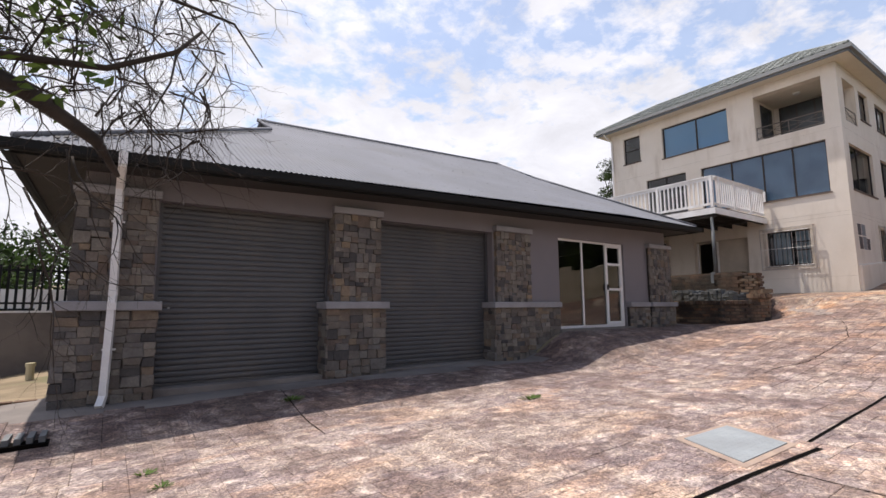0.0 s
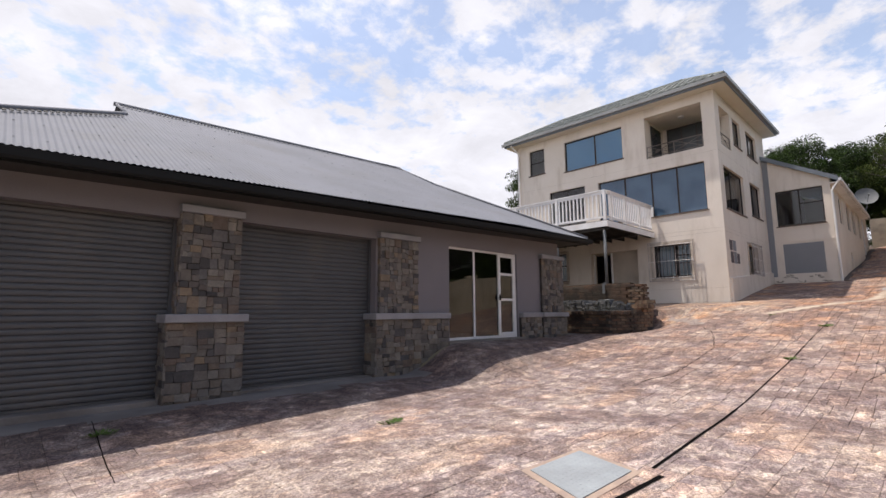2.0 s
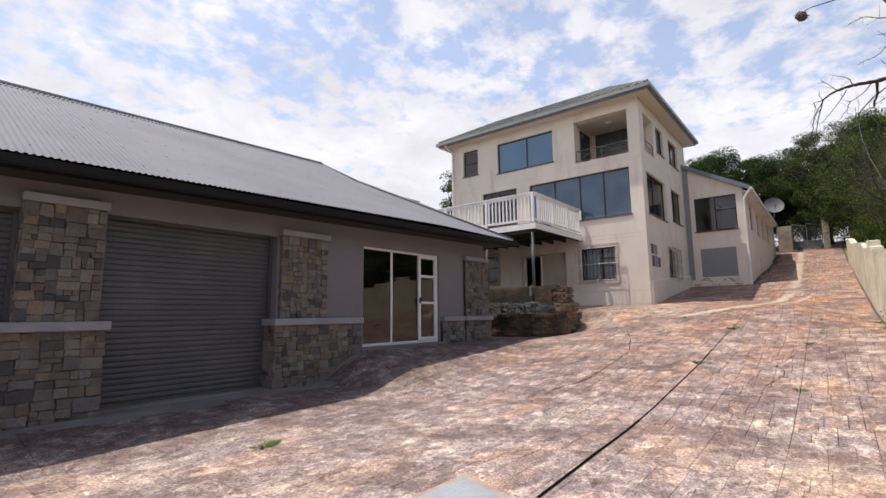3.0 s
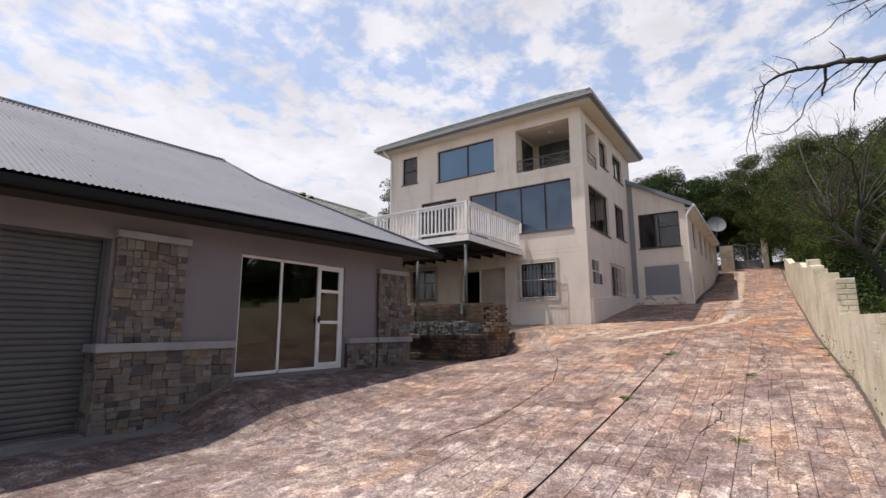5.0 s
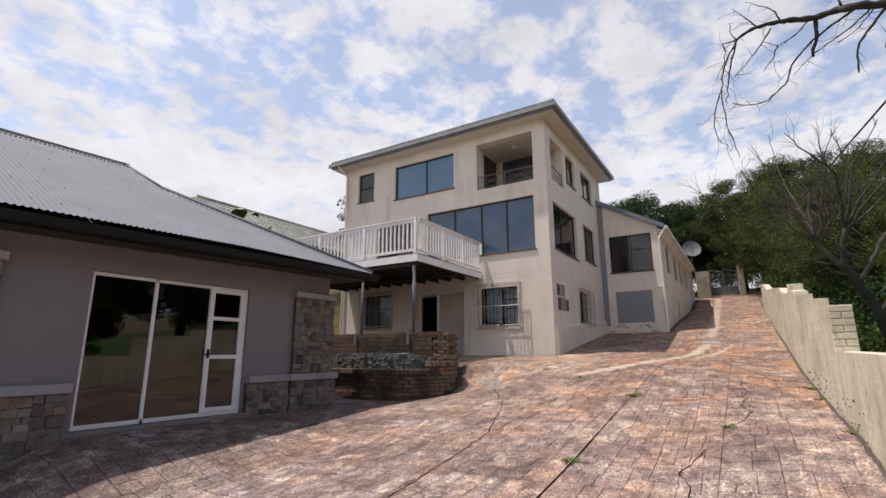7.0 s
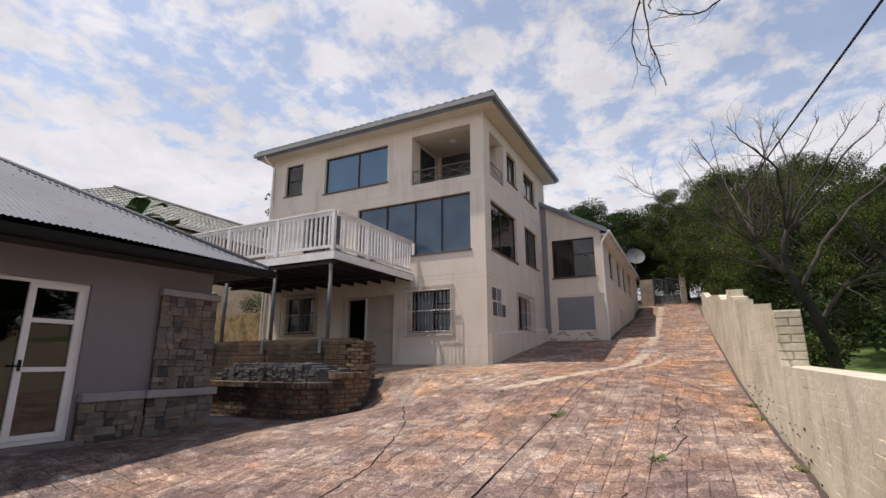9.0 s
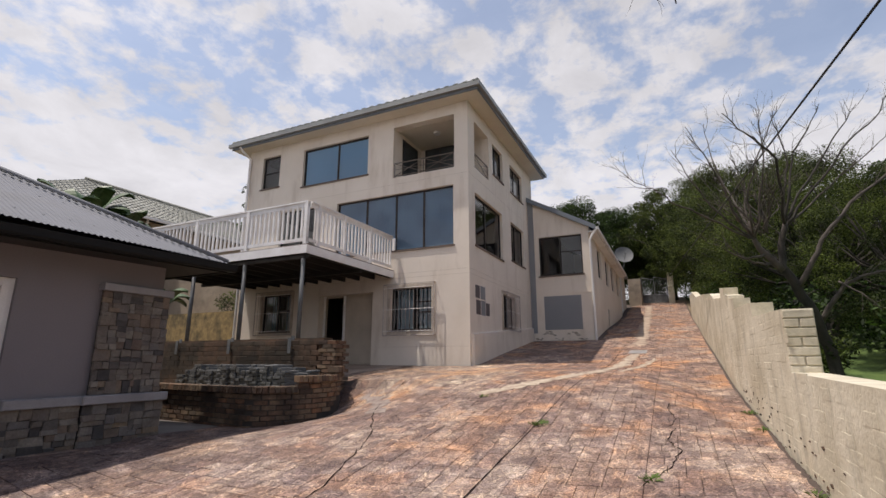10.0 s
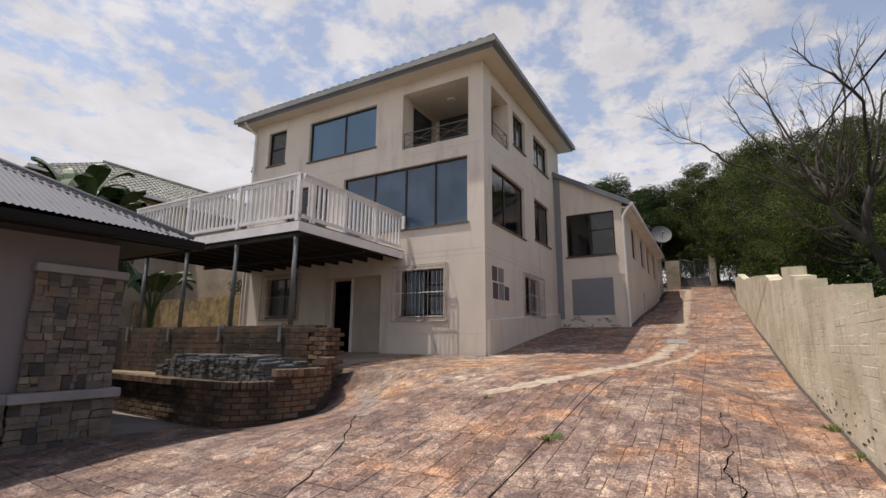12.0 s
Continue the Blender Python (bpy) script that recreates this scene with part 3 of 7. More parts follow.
garage_roof.put("roof", ROOF_STEEL, garage, "grey corrugated steel roof sheets", smooth=True)
for x, d in ((RX0 + 0.06, RX0 - GX0), (RX1 - 0.06, GX1 - RX1)):
    zc = EZ + d * PITCH - 0.03
    gab = Shape().quad((x, E0 + d, zc), (x, 2 * RY - E0 - d, zc), (x, RY, RZ - 0.02))
    gab.put("gablet", CHARCOAL, garage, "dark gablet under the ridge")
screws = Shape()
for i in range(44):
    x = GX0 + 0.25 + i * 0.304
    for w in (0.35, 1.25, 2.15, 3.05, 3.95):
        y = E0 + w
        if y < front_top(x) - 0.15:
            z = EZ + w * PITCH + 0.004
            q = [(x - 0.011, y - 0.011, z), (x + 0.011, y - 0.011, z), (x + 0.011, y + 0.011, z + 0.006), (x - 0.011, y + 0.011, z + 0.006)]
            screws.hexa(q, [(a, b, c + 0.006) for a, b, c in q])
screws.put("roof_screw", GALV, garage, "rows of small roof screws", kind="stuff")
rid = Shape()
rid.tube([(RX0 - 0.05, RY, RZ + 0.0), (RX1 + 0.05, RY, RZ + 0.0)], 0.05, 8)
for x, gxx, sg in ((RX0, GX0, 1), (RX1, GX1, -1)):
    d = abs(x - gxx)
    rid.tube([(gxx, E0, EZ + 0.02), (x, E0 + d, EZ + d * PITCH + 0.02)], 0.035, 6)
    rid.tube([(x, E0 + d, EZ + d * PITCH + 0.02), (x, RY, RZ + 0.01)], 0.03, 6)
# Solid dark blocks stand for the shade in the open corrugation ends.
gaps = Shape()
for xe, xr, sg in ((GX0, RX0, 1), (GX1, RX1, -1)):
    d, n = abs(xr - xe), int(abs(xr - xe) / 0.076)
    for i in range(5, n):
        x, y = xe + sg * i * 0.076, E0 + i * 0.076 - 0.3
        z = EZ + (y - E0) * PITCH + 0.008
        q = [(x - 0.024, y - 0.05, z), (x + 0.024, y - 0.05, z), (x + 0.024, y + 0.05, z + 0.1 * PITCH), (x - 0.024, y + 0.05, z + 0.1 * PITCH)]
        gaps.hexa(q, [(a, b, c + 0.012) for a, b, c in q])
for i in range(int((RX1 - RX0) / 0.076)):
    x, y = RX0 + i * 0.076, RY - 0.22
    z = EZ + (y - E0) * PITCH + 0.008
    q = [(x - 0.022, y - 0.04, z), (x + 0.022, y - 0.04, z), (x + 0.022, y + 0.04, z + 0.08 * PITCH), (x - 0.022, y + 0.04, z + 0.08 * PITCH)]
    gaps.hexa(q, [(a, b, c + 0.012) for a, b, c in q])
gaps.put("filler_gap", CHARCOAL, garage, "dark blocks for the shaded gaps under the capping", kind="stuff")
rid.put("ridge_capping", ROOF_STEEL, garage, "folded grey ridge capping", smooth=True)
prof = [(0.0, 0.12), (0.0, 0.02), (0.02, 0.0), (0.09, 0.0), (0.11, 0.03), (0.12, 0.12)]
for (ax, ay), (bx, by) in (((GX0, E0), (GX1, E0)), ((GX1, E0), (GX1, 16.8)), ((GX0, E0), (GX0, 16.8))):
    gut = Shape()
    out = Vector((0, -1, 0)) if ay == by else Vector((1 if ax > 5 else -1, 0, 0))
    for (d0, h0), (d1, h1) in zip(prof, prof[1:]):
        p = lambda x, y, d, h: (x + out.x * d + (0.11 if x > 5 else -0.11) * (ay == by), y + out.y * d, EZ - 0.16 + h)
        gut.quad(p(ax, ay, d0, h0), p(bx, by, d0, h0), p(bx, by, d1, h1), p(ax, ay, d1, h1))
    gut.put("gutter", CHARCOAL, garage, "charcoal metal gutter")
for q in ((GX0, GX1, E0 + 0.004, E0 + 0.03), (GX0, GX0 + 0.03, E0 + 0.03, 16.8), (GX1 - 0.03, GX1, E0 + 0.03, 16.8)):
    Shape().box(*q, 4.02, 4.17).put("fascia_board", CHARCOAL, garage, "charcoal fascia board")
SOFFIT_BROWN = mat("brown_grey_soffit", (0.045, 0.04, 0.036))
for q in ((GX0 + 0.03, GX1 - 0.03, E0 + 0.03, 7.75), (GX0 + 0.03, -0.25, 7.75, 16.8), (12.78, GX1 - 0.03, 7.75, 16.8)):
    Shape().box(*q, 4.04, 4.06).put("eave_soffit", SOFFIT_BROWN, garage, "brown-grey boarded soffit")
# the roof falls slightly towards the street
for ob in garage.children:
    if ob.name.split(".")[0] in ("roof", "gablet", "roof_screw", "filler_gap", "ridge_capping", "gutter", "fascia_board", "eave_soffit"):
        for v in ob.data.vertices:
            v.co.z += 0.028 * (min(v.co.x, 10.3) - 10.3)


def roller_door(x0, x1, z0, z1, y):
    d = thing("roller_door", "closed charcoal ribbed steel roller door between stone pillars", "garage door", (x0, y, z0), "garage doors", "")
    s = Shape()
    pts = []
    for i in range(9):
        t = i / 8
        pts.append((-0.014 * math.sin(math.pi * t) ** 0.4, t * 0.074))
    pts.append((0.0, 0.078))
    for (a, h), (b, k) in zip(pts, pts[1:]):
        s.quad((0, a, h), (x1 - x0, a, h), (x1 - x0, b, k), (0, b, k))
    me = s.mesh("slat", ROLLER, True)
    n = int((z1 - z0 - 0.05) / 0.078)
    for i in range(n + 1):
        ob = new("slat", me)
        ob.parent, ob.location = d, (0, 0, 0.05 + i * 0.078)
    Shape().box(0, x1 - x0, -0.03, 0.02, -0.02, 0.05).put("bottom_rail", ROLLER, d, "flat steel bottom rail")
    Shape().box(0.0, 0.05, -0.06, -0.03, 0, z1 - z0).box(x1 - x0 - 0.05, x1 - x0, -0.06, -0.03, 0, z1 - z0).put("guide", ROLLER, d, "steel side guides")
    Shape().box(0.17, 0.2, -0.045, -0.03, 1.05, 1.075).put("lock", GUTTER_GREY, d, "small pale lock")
    return d


roller_door(0.58, 3.03, 0.95, 3.56, 7.97)
roller_door(3.9, 6.45, 0.95, 3.56, 7.97)

for x0, x1 in ((0.63, 2.9), (3.96, 6.36)):
    Shape().cbox(x0, x1, 7.72, 8.1, 0.5, 0.965, 0.01).put("threshold", CONCRETE, garage, "worn concrete threshold")

# glazed door
gd = thing("glazed_door", "closed white aluminium glazed door with dark panes", "door")
fr = Shape()
Y0, Y1 = 7.80, 7.85
for a, b in ((8.42, 8.47), (9.27, 9.32), (10.81, 10.86)):
    fr.cbox(a, b, Y0, Y1, 1.5, 3.57, 0.004)
fr.cbox(8.47, 10.81, Y0, Y1, 3.52, 3.57, 0.004).cbox(8.47, 10.81, Y0, Y1, 1.5, 1.56, 0.004)
fr.put("door_frame", WHITE, gd, "white aluminium frame")
leaf = Shape()
for a, b in ((10.16, 10.24), (10.73, 10.81)):
    leaf.cbox(a, b, Y0 - 0.012, Y1 - 0.012, 1.56, 3.52, 0.004)
for a, b in ((1.56, 1.63), (2.39, 2.45), (3.01, 3.07), (3.46, 3.52)):
    leaf.cbox(10.24, 10.73, Y0 - 0.012, Y1 - 0.012, a, b, 0.004)
leaf.put("door_leaf", WHITE, gd, "white three-pane door leaf")
Shape().cbox(10.18, 10.2, Y0 - 0.06, Y0 - 0.012, 2.40, 2.54, 0.003).cbox(10.11, 10.2, Y0 - 0.075, Y0 - 0.06, 2.45, 2.475, 0.003).put("door_handle", CHARCOAL, gd, "black lever handle")
for a, b, c, d in ((8.47, 9.27, 1.56, 3.52), (9.32, 10.16, 1.56, 3.52), (10.24, 10.73, 1.63, 2.39), (10.24, 10.73, 2.45, 3.01), (10.24, 10.73, 3.07, 3.46)):
    pane("y", 7.825, a, b, c, d, DOOR_GLASS, gd, "dark glass pane")

# downpipe
dp = thing("downpipe", "white square downpipe on the garage's stone corner pillar", "downpipe")
Shape().tube([(0.12, 7.12, 3.86), (0.12, 7.12, 3.72), (0.115, 7.5, 3.5), (0.125, 7.5, 2.2), (0.12, 7.48, 2.04), (0.1, 7.48, 0.98), (0.07, 7.38, 0.86)], 0.055, 4).put("pipe", WHITE, dp)
for y, z0, z1 in ((7.12, 3.72, 3.87), (7.5, 2.16, 2.24), (7.48, 1.99, 2.08)):
    Shape().tube([(0.12, y, z1), (0.12, y, z0)], 0.065, 4).put("collar", WHITE, dp)
for z in (3.08, 1.5):
    Shape().box(0.05, 0.195, 7.54, 7.57, z, z + 0.025).put("bracket", WHITE, dp)

# ---- house ----
house = thing("house", "three-storey cream plastered house with dark windows and tiled roof", "house")
FX, SY = 20.12, 5.44
F_WIN = [(12.91, 13.77, 8.75, 10.0), (9.03, 11.81, 8.55, 9.95), (5.89, 8.05, 8.25, 10.0), (5.93, 10.21, 5.85, 7.7), (10.85, 12.69, 5.25, 7.72),
         (11.9, 13.2, 3.5, 4.75), (8.66, 10.72, 2.0, 4.62), (6.64, 8.0, 3.43, 4.67)]
S_WIN = [(20.65, 21.95, 8.36, 9.9), (22.33, 23.4, 8.75, 9.87), (24.27, 25.85, 8.75, 9.85), (20.63, 23.2, 5.9, 7.54), (24.17, 25.85, 6.1, 7.55), (23.01, 24.3, 3.62, 4.74)]
wall_with_holes("front_wall", HOUSE_WALL, "x", FX, 0.28, SY, 14.45, 1.2, 10.2, F_WIN, house, "cream plastered front wall")
wall_with_holes("side_wall", HOUSE_WALL, "y", SY, 0.28, FX + 0.28, 27.3, 1.6, 10.2, S_WIN, house, "cream plastered side wall")
Shape().box(20.4, 27.3, 14.17, 14.45, 1.2, 10.2).box(27.02, 27.3, 5.72, 14.17, 1.6, 10.2).put("rear_wall", HOUSE_WALL, house)
# Floors and partition added to shut out light behind the house windows.
fl = Shape()
for z in (2.2, 5.0, 8.0):
    fl.box(20.4, 27.02, 5.72, 14.17, z, z + 0.2)
fl.box(20.4, 27.02, 5.72, 14.17, 10.02, 10.12)
fl.put("floor_slab", ROOM_DARK, house)
Shape().box(24.3, 24.4, 5.72, 14.17, 2.4, 8.0).box(24.6, 24.7, 5.72, 14.17, 8.2, 10.0).put("added_inner_wall", ROOM_DARK, house)
lines = Shape()
for z in (4.98, 5.12, 8.02, 2.95):
    lines.box(FX - 0.0015, FX + 0.001, SY + 0.05, 14.3 if z > 3 else 8.4, z, z + 0.007)
    lines.box(FX + 0.05, 27.2 if z > 5.5 else 26.4, SY - 0.0015, SY + 0.001, z, z + 0.007)
lines.put("day_joint", SHADE_WALL, house, "fine cracked line in the plaster", kind="stuff")
# balcony room
bw = Shape()
bw.box(22.05, 22.2, 5.72, 8.05, 8.2, 10.02).box(20.4, 22.2, 8.05, 8.17, 8.2, 10.02)
bw.put("balcony_wall", HOUSE_WALL, house, "cream balcony back wall")
Shape().box(20.4, 22.05, 5.72, 8.05, 9.99, 10.02).put("balcony_ceiling", SOFFIT, house, "cream balcony ceiling")
Shape().box(21.96, 22.05, 6.0, 7.85, 8.22, 9.93).put("balcony_door", BRONZE, house, "dark sliding balcony door")
Shape().box(21.945, 21.955, 6.06, 6.62, 8.3, 9.86).box(21.945, 21.955, 6.68, 7.22, 8.3, 9.86).box(21.945, 21.955, 7.28, 7.78, 8.3, 9.86).put("pane", DIM_PANE, house, "dim grey door pane")
Shape().box(20.7, 21.75, 8.03, 8.045, 8.5, 9.85).put("balcony_window", BRONZE, house, "dark narrow balcony window")
Shape().box(20.76, 21.69, 8.02, 8.028, 8.56, 9.79).put("pane", DIM_PANE, house, "dim grey window pane")
Shape().tube([(21.0, 6.9, 9.99), (21.0, 6.9, 9.93)], [0.13, 0.11], 12).put("ceiling_light", WHITE, house, "round white ceiling light")
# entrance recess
Shape().box(20.4, 20.5, 8.5, 9.93, 2.0, 4.8).box(20.4, 20.5, 10.66, 10.9, 2.0, 4.8).box(20.4, 20.5, 9.93, 10.66, 4.56, 4.8).put("recess_wall", SHADE_WALL, house, "plaster wall beside the entrance, recess shade in its colour")
Shape().box(20.36, 20.4, 9.86, 9.93, 2.4, 4.6).box(20.36, 20.4, 10.66, 10.72, 2.4, 4.6).put("door_frame", RAIL_WHITE, house, "pale door frame")


def window(axis, pos, inward, u0, u1, z0, z1, mullions=(), bars=(), blind=None, sill=True, cover=1.0, gap=0.09):
    """Dark metal window in an opening, with panes and what hangs behind them. inward: +1 where the room lies at greater depth."""
    w = new("window")
    w.parent = house
    tagged(w, "dark-framed window" + (" with lowered blind" if blind is BLIND else ""))
    s = Shape()
    d0, d1 = gap * inward, (gap + 0.05) * inward
    f = 0.045
    for a, b in [(u0, u0 + f), (u1 - f, u1)] + [(m - f / 2, m + f / 2) for m in mullions]:
        flat(axis, pos, d0, d1, a, b, z0, z1, s)
    edges = [u0 + f] + [v for m in mullions for v in (m - f / 2, m + f / 2)] + [u1 - f]
    for a, b in zip(edges[::2], edges[1::2]):
        flat(axis, pos, d0, d1, a, b, z0, z0 + f, s)
        flat(axis, pos, d0, d1, a, b, z1 - f, z1, s)
    s.put("window_frame", BRONZE, w)
    if bars:
        s = Shape()
        for a, b, z in bars:
            flat(axis, pos, d0 * 0.95, d1, a, b, z - 0.02, z + 0.02, s)
        s.put("transom", BRONZE, w)
    for a, b in zip(edges[::2], edges[1::2]):
        pane(axis, pos + (gap + 0.022) * inward, a, b, z0 + f, z1 - f, FILM_GLASS if axis == "x" else GLASS, w)
    if sill:
        flat(axis, pos, -0.035 * inward, d0, u0 - 0.05, u1 + 0.05, z0 - 0.045, z0 + 0.004).put("window_sill", mat("brown_sill", (0.16, 0.12, 0.10)), w, "brown sill")
    if blind:
        s = Shape()
        for a, b in zip(edges[::2], edges[1::2]):
            n = max(1, int((b - a) / (0.09 if blind is CURTAIN else 0.24))) if blind in (CURTAIN, BLIND_GREY) else 1
            for i in range(n):
                p, q = a + (b - a) * cover * i / n, a + (b - a) * cover * (i + 1) / n
                k = (0.03 if blind is CURTAIN else 0.008) * (i % 2)
                flat(axis, pos, (gap + 0.055 + k) * inward, (gap + 0.06 + k) * inward, p + (0.01 if blind is CURTAIN else 0.0), q + 0.0, z0 + 0.05, z1 - 0.03, s)
        s.put("blind" if blind is not CURTAIN else "curtain", blind, w, "blue roller blind with sky reflection in its colour" if blind is BLIND else "pale hanging curtain" if blind is CURTAIN else "grey-blue blind with sky reflection in its colour")
    return w


window("x", FX, 1, *F_WIN[0], bars=[(12.95, 13.73, 9.38)])
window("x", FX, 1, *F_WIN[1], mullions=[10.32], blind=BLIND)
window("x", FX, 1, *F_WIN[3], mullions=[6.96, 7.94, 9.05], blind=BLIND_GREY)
window("x", FX, 1, *F_WIN[4], mullions=[11.77], sill=False)
window("x", FX, 1, *F_WIN[5], mullions=[12.55], bars=[(11.95, 12.5, 4.2)], blind=CURTAIN, cover=0.5)
window("x", FX, 1, *F_WIN[7], mullions=[7.25], bars=[(6.68, 7.25, 4.25), (6.68, 7.25, 3.95)], blind=CURTAIN, cover=0.8)
window("y", SY, 1, *S_WIN[1], mullions=[22.8])
window("y", SY, 1, *S_WIN[2], mullions=[25.0], blind=CURTAIN, cover=0.5)
window("y", SY, 1, *S_WIN[3], mullions=[21.7])
window("y", SY, 1, *S_WIN[4], mullions=[24.9])
window("y", SY, 1, *S_WIN[5], mullions=[23.6], bars=[(23.05, 23.6, 4.2)], blind=CURTAIN, cover=0.6)


GUARD_PAINT = mat("rusty_white_steel", (0.46, 0.42, 0.40), (0.34, 0.28, 0.25), 4.0, 0.6, 0.1)


def burglar_guard(axis, pos, out, u0, u1, z0, z1, pitch=0.125):
    b = thing("burglar_guard", "worn white steel burglar bars over a ground-floor window", "burglar bars", group="window guards")
    pt = lambda u, z, d: (pos + out * d, u, z) if axis == "x" else (u, pos + out * d, z)
    s = Shape()
    s.tube([pt(u0, z0, 0.16), pt(u1, z0, 0.16), pt(u1, z1, 0.16), pt(u0, z1, 0.16), pt(u0, z0, 0.16)], 0.014, 5)
    for u, z in ((u0, z0), (u1, z0), (u0, z1), (u1, z1)):
        s.tube([pt(u, z, 0.16), pt(u, z, 0.0)], 0.012, 5)
    s.put("guard_frame", GUARD_PAINT, b)
    n = round((u1 - u0) / pitch)
    for i in range(1, n):
        u = u0 + (u1 - u0) * i / n
        Shape().tube([pt(u, z0, 0.16), pt(u, z1, 0.16)], 0.0065, 5).put("bar", GUARD_PAINT, b)
    s = Shape()
    for z in (z0 + 0.12, (z0 + z1) / 2, z1 - 0.12):
        s.tube([pt(u0, z, 0.165), pt(u1, z, 0.165)], 0.008, 5)
    s.put("cross_bar", RAIL_WHITE, b)
    return b


burglar_guard("x", FX, -1, 6.5, 8.16, 3.28, 4.78)
burglar_guard("x", FX, -1, 11.82, 13.36, 3.4, 4.84)
burglar_guard("y", SY, -1, 23.0, 24.45, 3.55, 4.8)
SURROUND = mat("weathered_surround", (0.62, 0.55, 0.46), (0.42, 0.35, 0.28), 3.0)
for axis, pos, u0, u1, z0, z1, sg in (("x", FX, 6.52, 8.12, 3.3, 4.78, -1), ("x", FX, 11.8, 13.3, 3.38, 4.86, -1), ("y", SY, 22.9, 24.4, 3.5, 4.85, -1)):
    sr = Shape()
    for a, b, c, d in ((u0, u1, z0, z0 + 0.1), (u0, u1, z1 - 0.1, z1), (u0, u0 + 0.1, z0 + 0.1, z1 - 0.1), (u1 - 0.1, u1, z0 + 0.1, z1 - 0.1)):
        flat(axis, pos, 0, 0.03 * sg, a, b, c, d, sr)
    sr.put("window_surround", SURROUND, house, "raised plaster window surround")


RAIL_METAL = mat("brown_grey_metal", (0.20, 0.17, 0.15), rough=0.5, metal=0.3)


def balcony_rail(axis, pos, u0, u1, z, parent):
    pt = lambda u, h: (pos, u, h) if axis == "x" else (u, pos, h)
    rail = new("balcony_railing")
    rail.parent = parent
    tagged(rail, "low metal railing with crossed bars")
    bar = lambda name, a, b, r: Shape().tube([a, b], r, 6).put(name, RAIL_METAL, rail)
    n = 2 if u1 - u0 > 1.5 else 1
    bar("top_rail", pt(u0, z + 0.5), pt(u1, z + 0.5), 0.018)
    bar("lower_rail", pt(u0, z + 0.07), pt(u1, z + 0.07), 0.014)
    for i in range(n):
        a, b = u0 + (u1 - u0) * i / n, u0 + (u1 - u0) * (i + 1) / n
        bar("cross_bar", pt(a, z + 0.07), pt(b, z + 0.5), 0.009)
        bar("cross_bar", pt(a, z + 0.5), pt(b, z + 0.07), 0.009)
        bar("cross_bar", pt(a, z + 0.285), pt(b, z + 0.285), 0.007)
        bar("rail_post", pt(a, z), pt(a, z + 0.52), 0.016)
    bar("rail_post", pt(u1, z), pt(u1, z + 0.52), 0.016)


balcony_rail("x", FX + 0.05, 5.93, 8.01, 8.25, house)
balcony_rail("y", SY + 0.05, 20.69, 21.91, 8.36, house)

# string lines, corner pier, plinth
pl = Shape()
pl.hexa([(20.2, SY - 0.09, 1.8), (26.5, SY - 0.09, 1.8), (26.5, SY, 1.8), (20.2, SY, 1.8)], [(20.2, SY - 0.09, 3.27), (26.5, SY - 0.09, 3.78), (26.5, SY, 3.82), (20.2, SY, 3.3)])
pl.put("plinth", HOUSE_WALL, house, "projecting plastered plinth")
SWATCH = mat("brown_grey_test_paint", (0.12, 0.10, 0.105))
for a, b, c, d in ((20.55, 20.9, 4.33, 4.71), (21.4, 21.72, 3.88, 4.26), (20.6, 20.95, 3.86, 4.28)):
    Shape().box(a, b, SY - 0.004, SY, c, d).put("paint_swatch", SWATCH, house, "dark test patch of paint")
for a, b, c, d in ((20.96, 21.35, 4.33, 4.72), (21.0, 21.36, 3.86, 4.3)):
    Shape().box(a, b, SY - 0.004, SY, c, d).put("paint_swatch", GREY_PATCH, house, "grey test patch of paint")

# house roof
X0, X1, YA, YB, HZ = 19.65, 27.65, 4.92, 14.95, 10.58
RP, half = 0.58, 2.1
rf = Shape()


def tile_plane(a, b, inx, iny, half, parent, name, course=0.32, material=None, RP=0.35):
    """Roof courses from the eave line a-b inwards; the hips close at 45 degrees. Each course steps up like laid tiles."""
    a, b = Vector(a), Vector(b)
    run = (b - a).length
    d = (b - a).normalized()
    s = Shape()
    n = int(half / course)
    for i in range(n + 1):
        w0, w1 = i * course, min(half, (i + 1) * course)
        k0, k1 = w0, w1
        cols = max(1, int((run - 2 * k0) / 0.3))
        for j in range(cols):
            p0, p1 = k0 + (run - 2 * k0) * j / cols, k0 + (run - 2 * k0) * (j + 1) / cols
            q0, q1 = k1 + (run - 2 * k1) * j / cols, k1 + (run - 2 * k1) * (j + 1) / cols
            for u, v, r, t, h in ((0.0, 0.42, 0.0, 0.42, 0.028), (0.42, 1.0, 0.42, 1.0, 0.0)):
                A = a + d * (p0 + (p1 - p0) * u) + Vector((inx, iny, 0)) * w0
                B = a + d * (p0 + (p1 - p0) * v) + Vector((inx, iny, 0)) * w0
                C = a + d * (q0 + (q1 - q0) * v) + Vector((inx, iny, 0)) * w1
                D = a + d * (q0 + (q1 - q0) * u) + Vector((inx, iny, 0)) * w1
                for P, w, e in ((A, w0, 0.03), (B, w0, 0.03), (C, w1, 0.0), (D, w1, 0.0)):
                    P.z += w * RP + e + h
                s.quad(A, B, C, D)
                s.quad(A - Vector((0, 0, 0.045)), B - Vector((0, 0, 0.045)), B, A)
                if h:
                    s.quad(B, B - Vector((0, 0, 0.04)), C - Vector((0, 0, 0.04)), C)
                    s.quad(A - Vector((0, 0, 0.04)), A, D, D - Vector((0, 0, 0.04)))
    s.put(name, material or ROOF_TILE, parent, "stepped grey-green roof tiles")


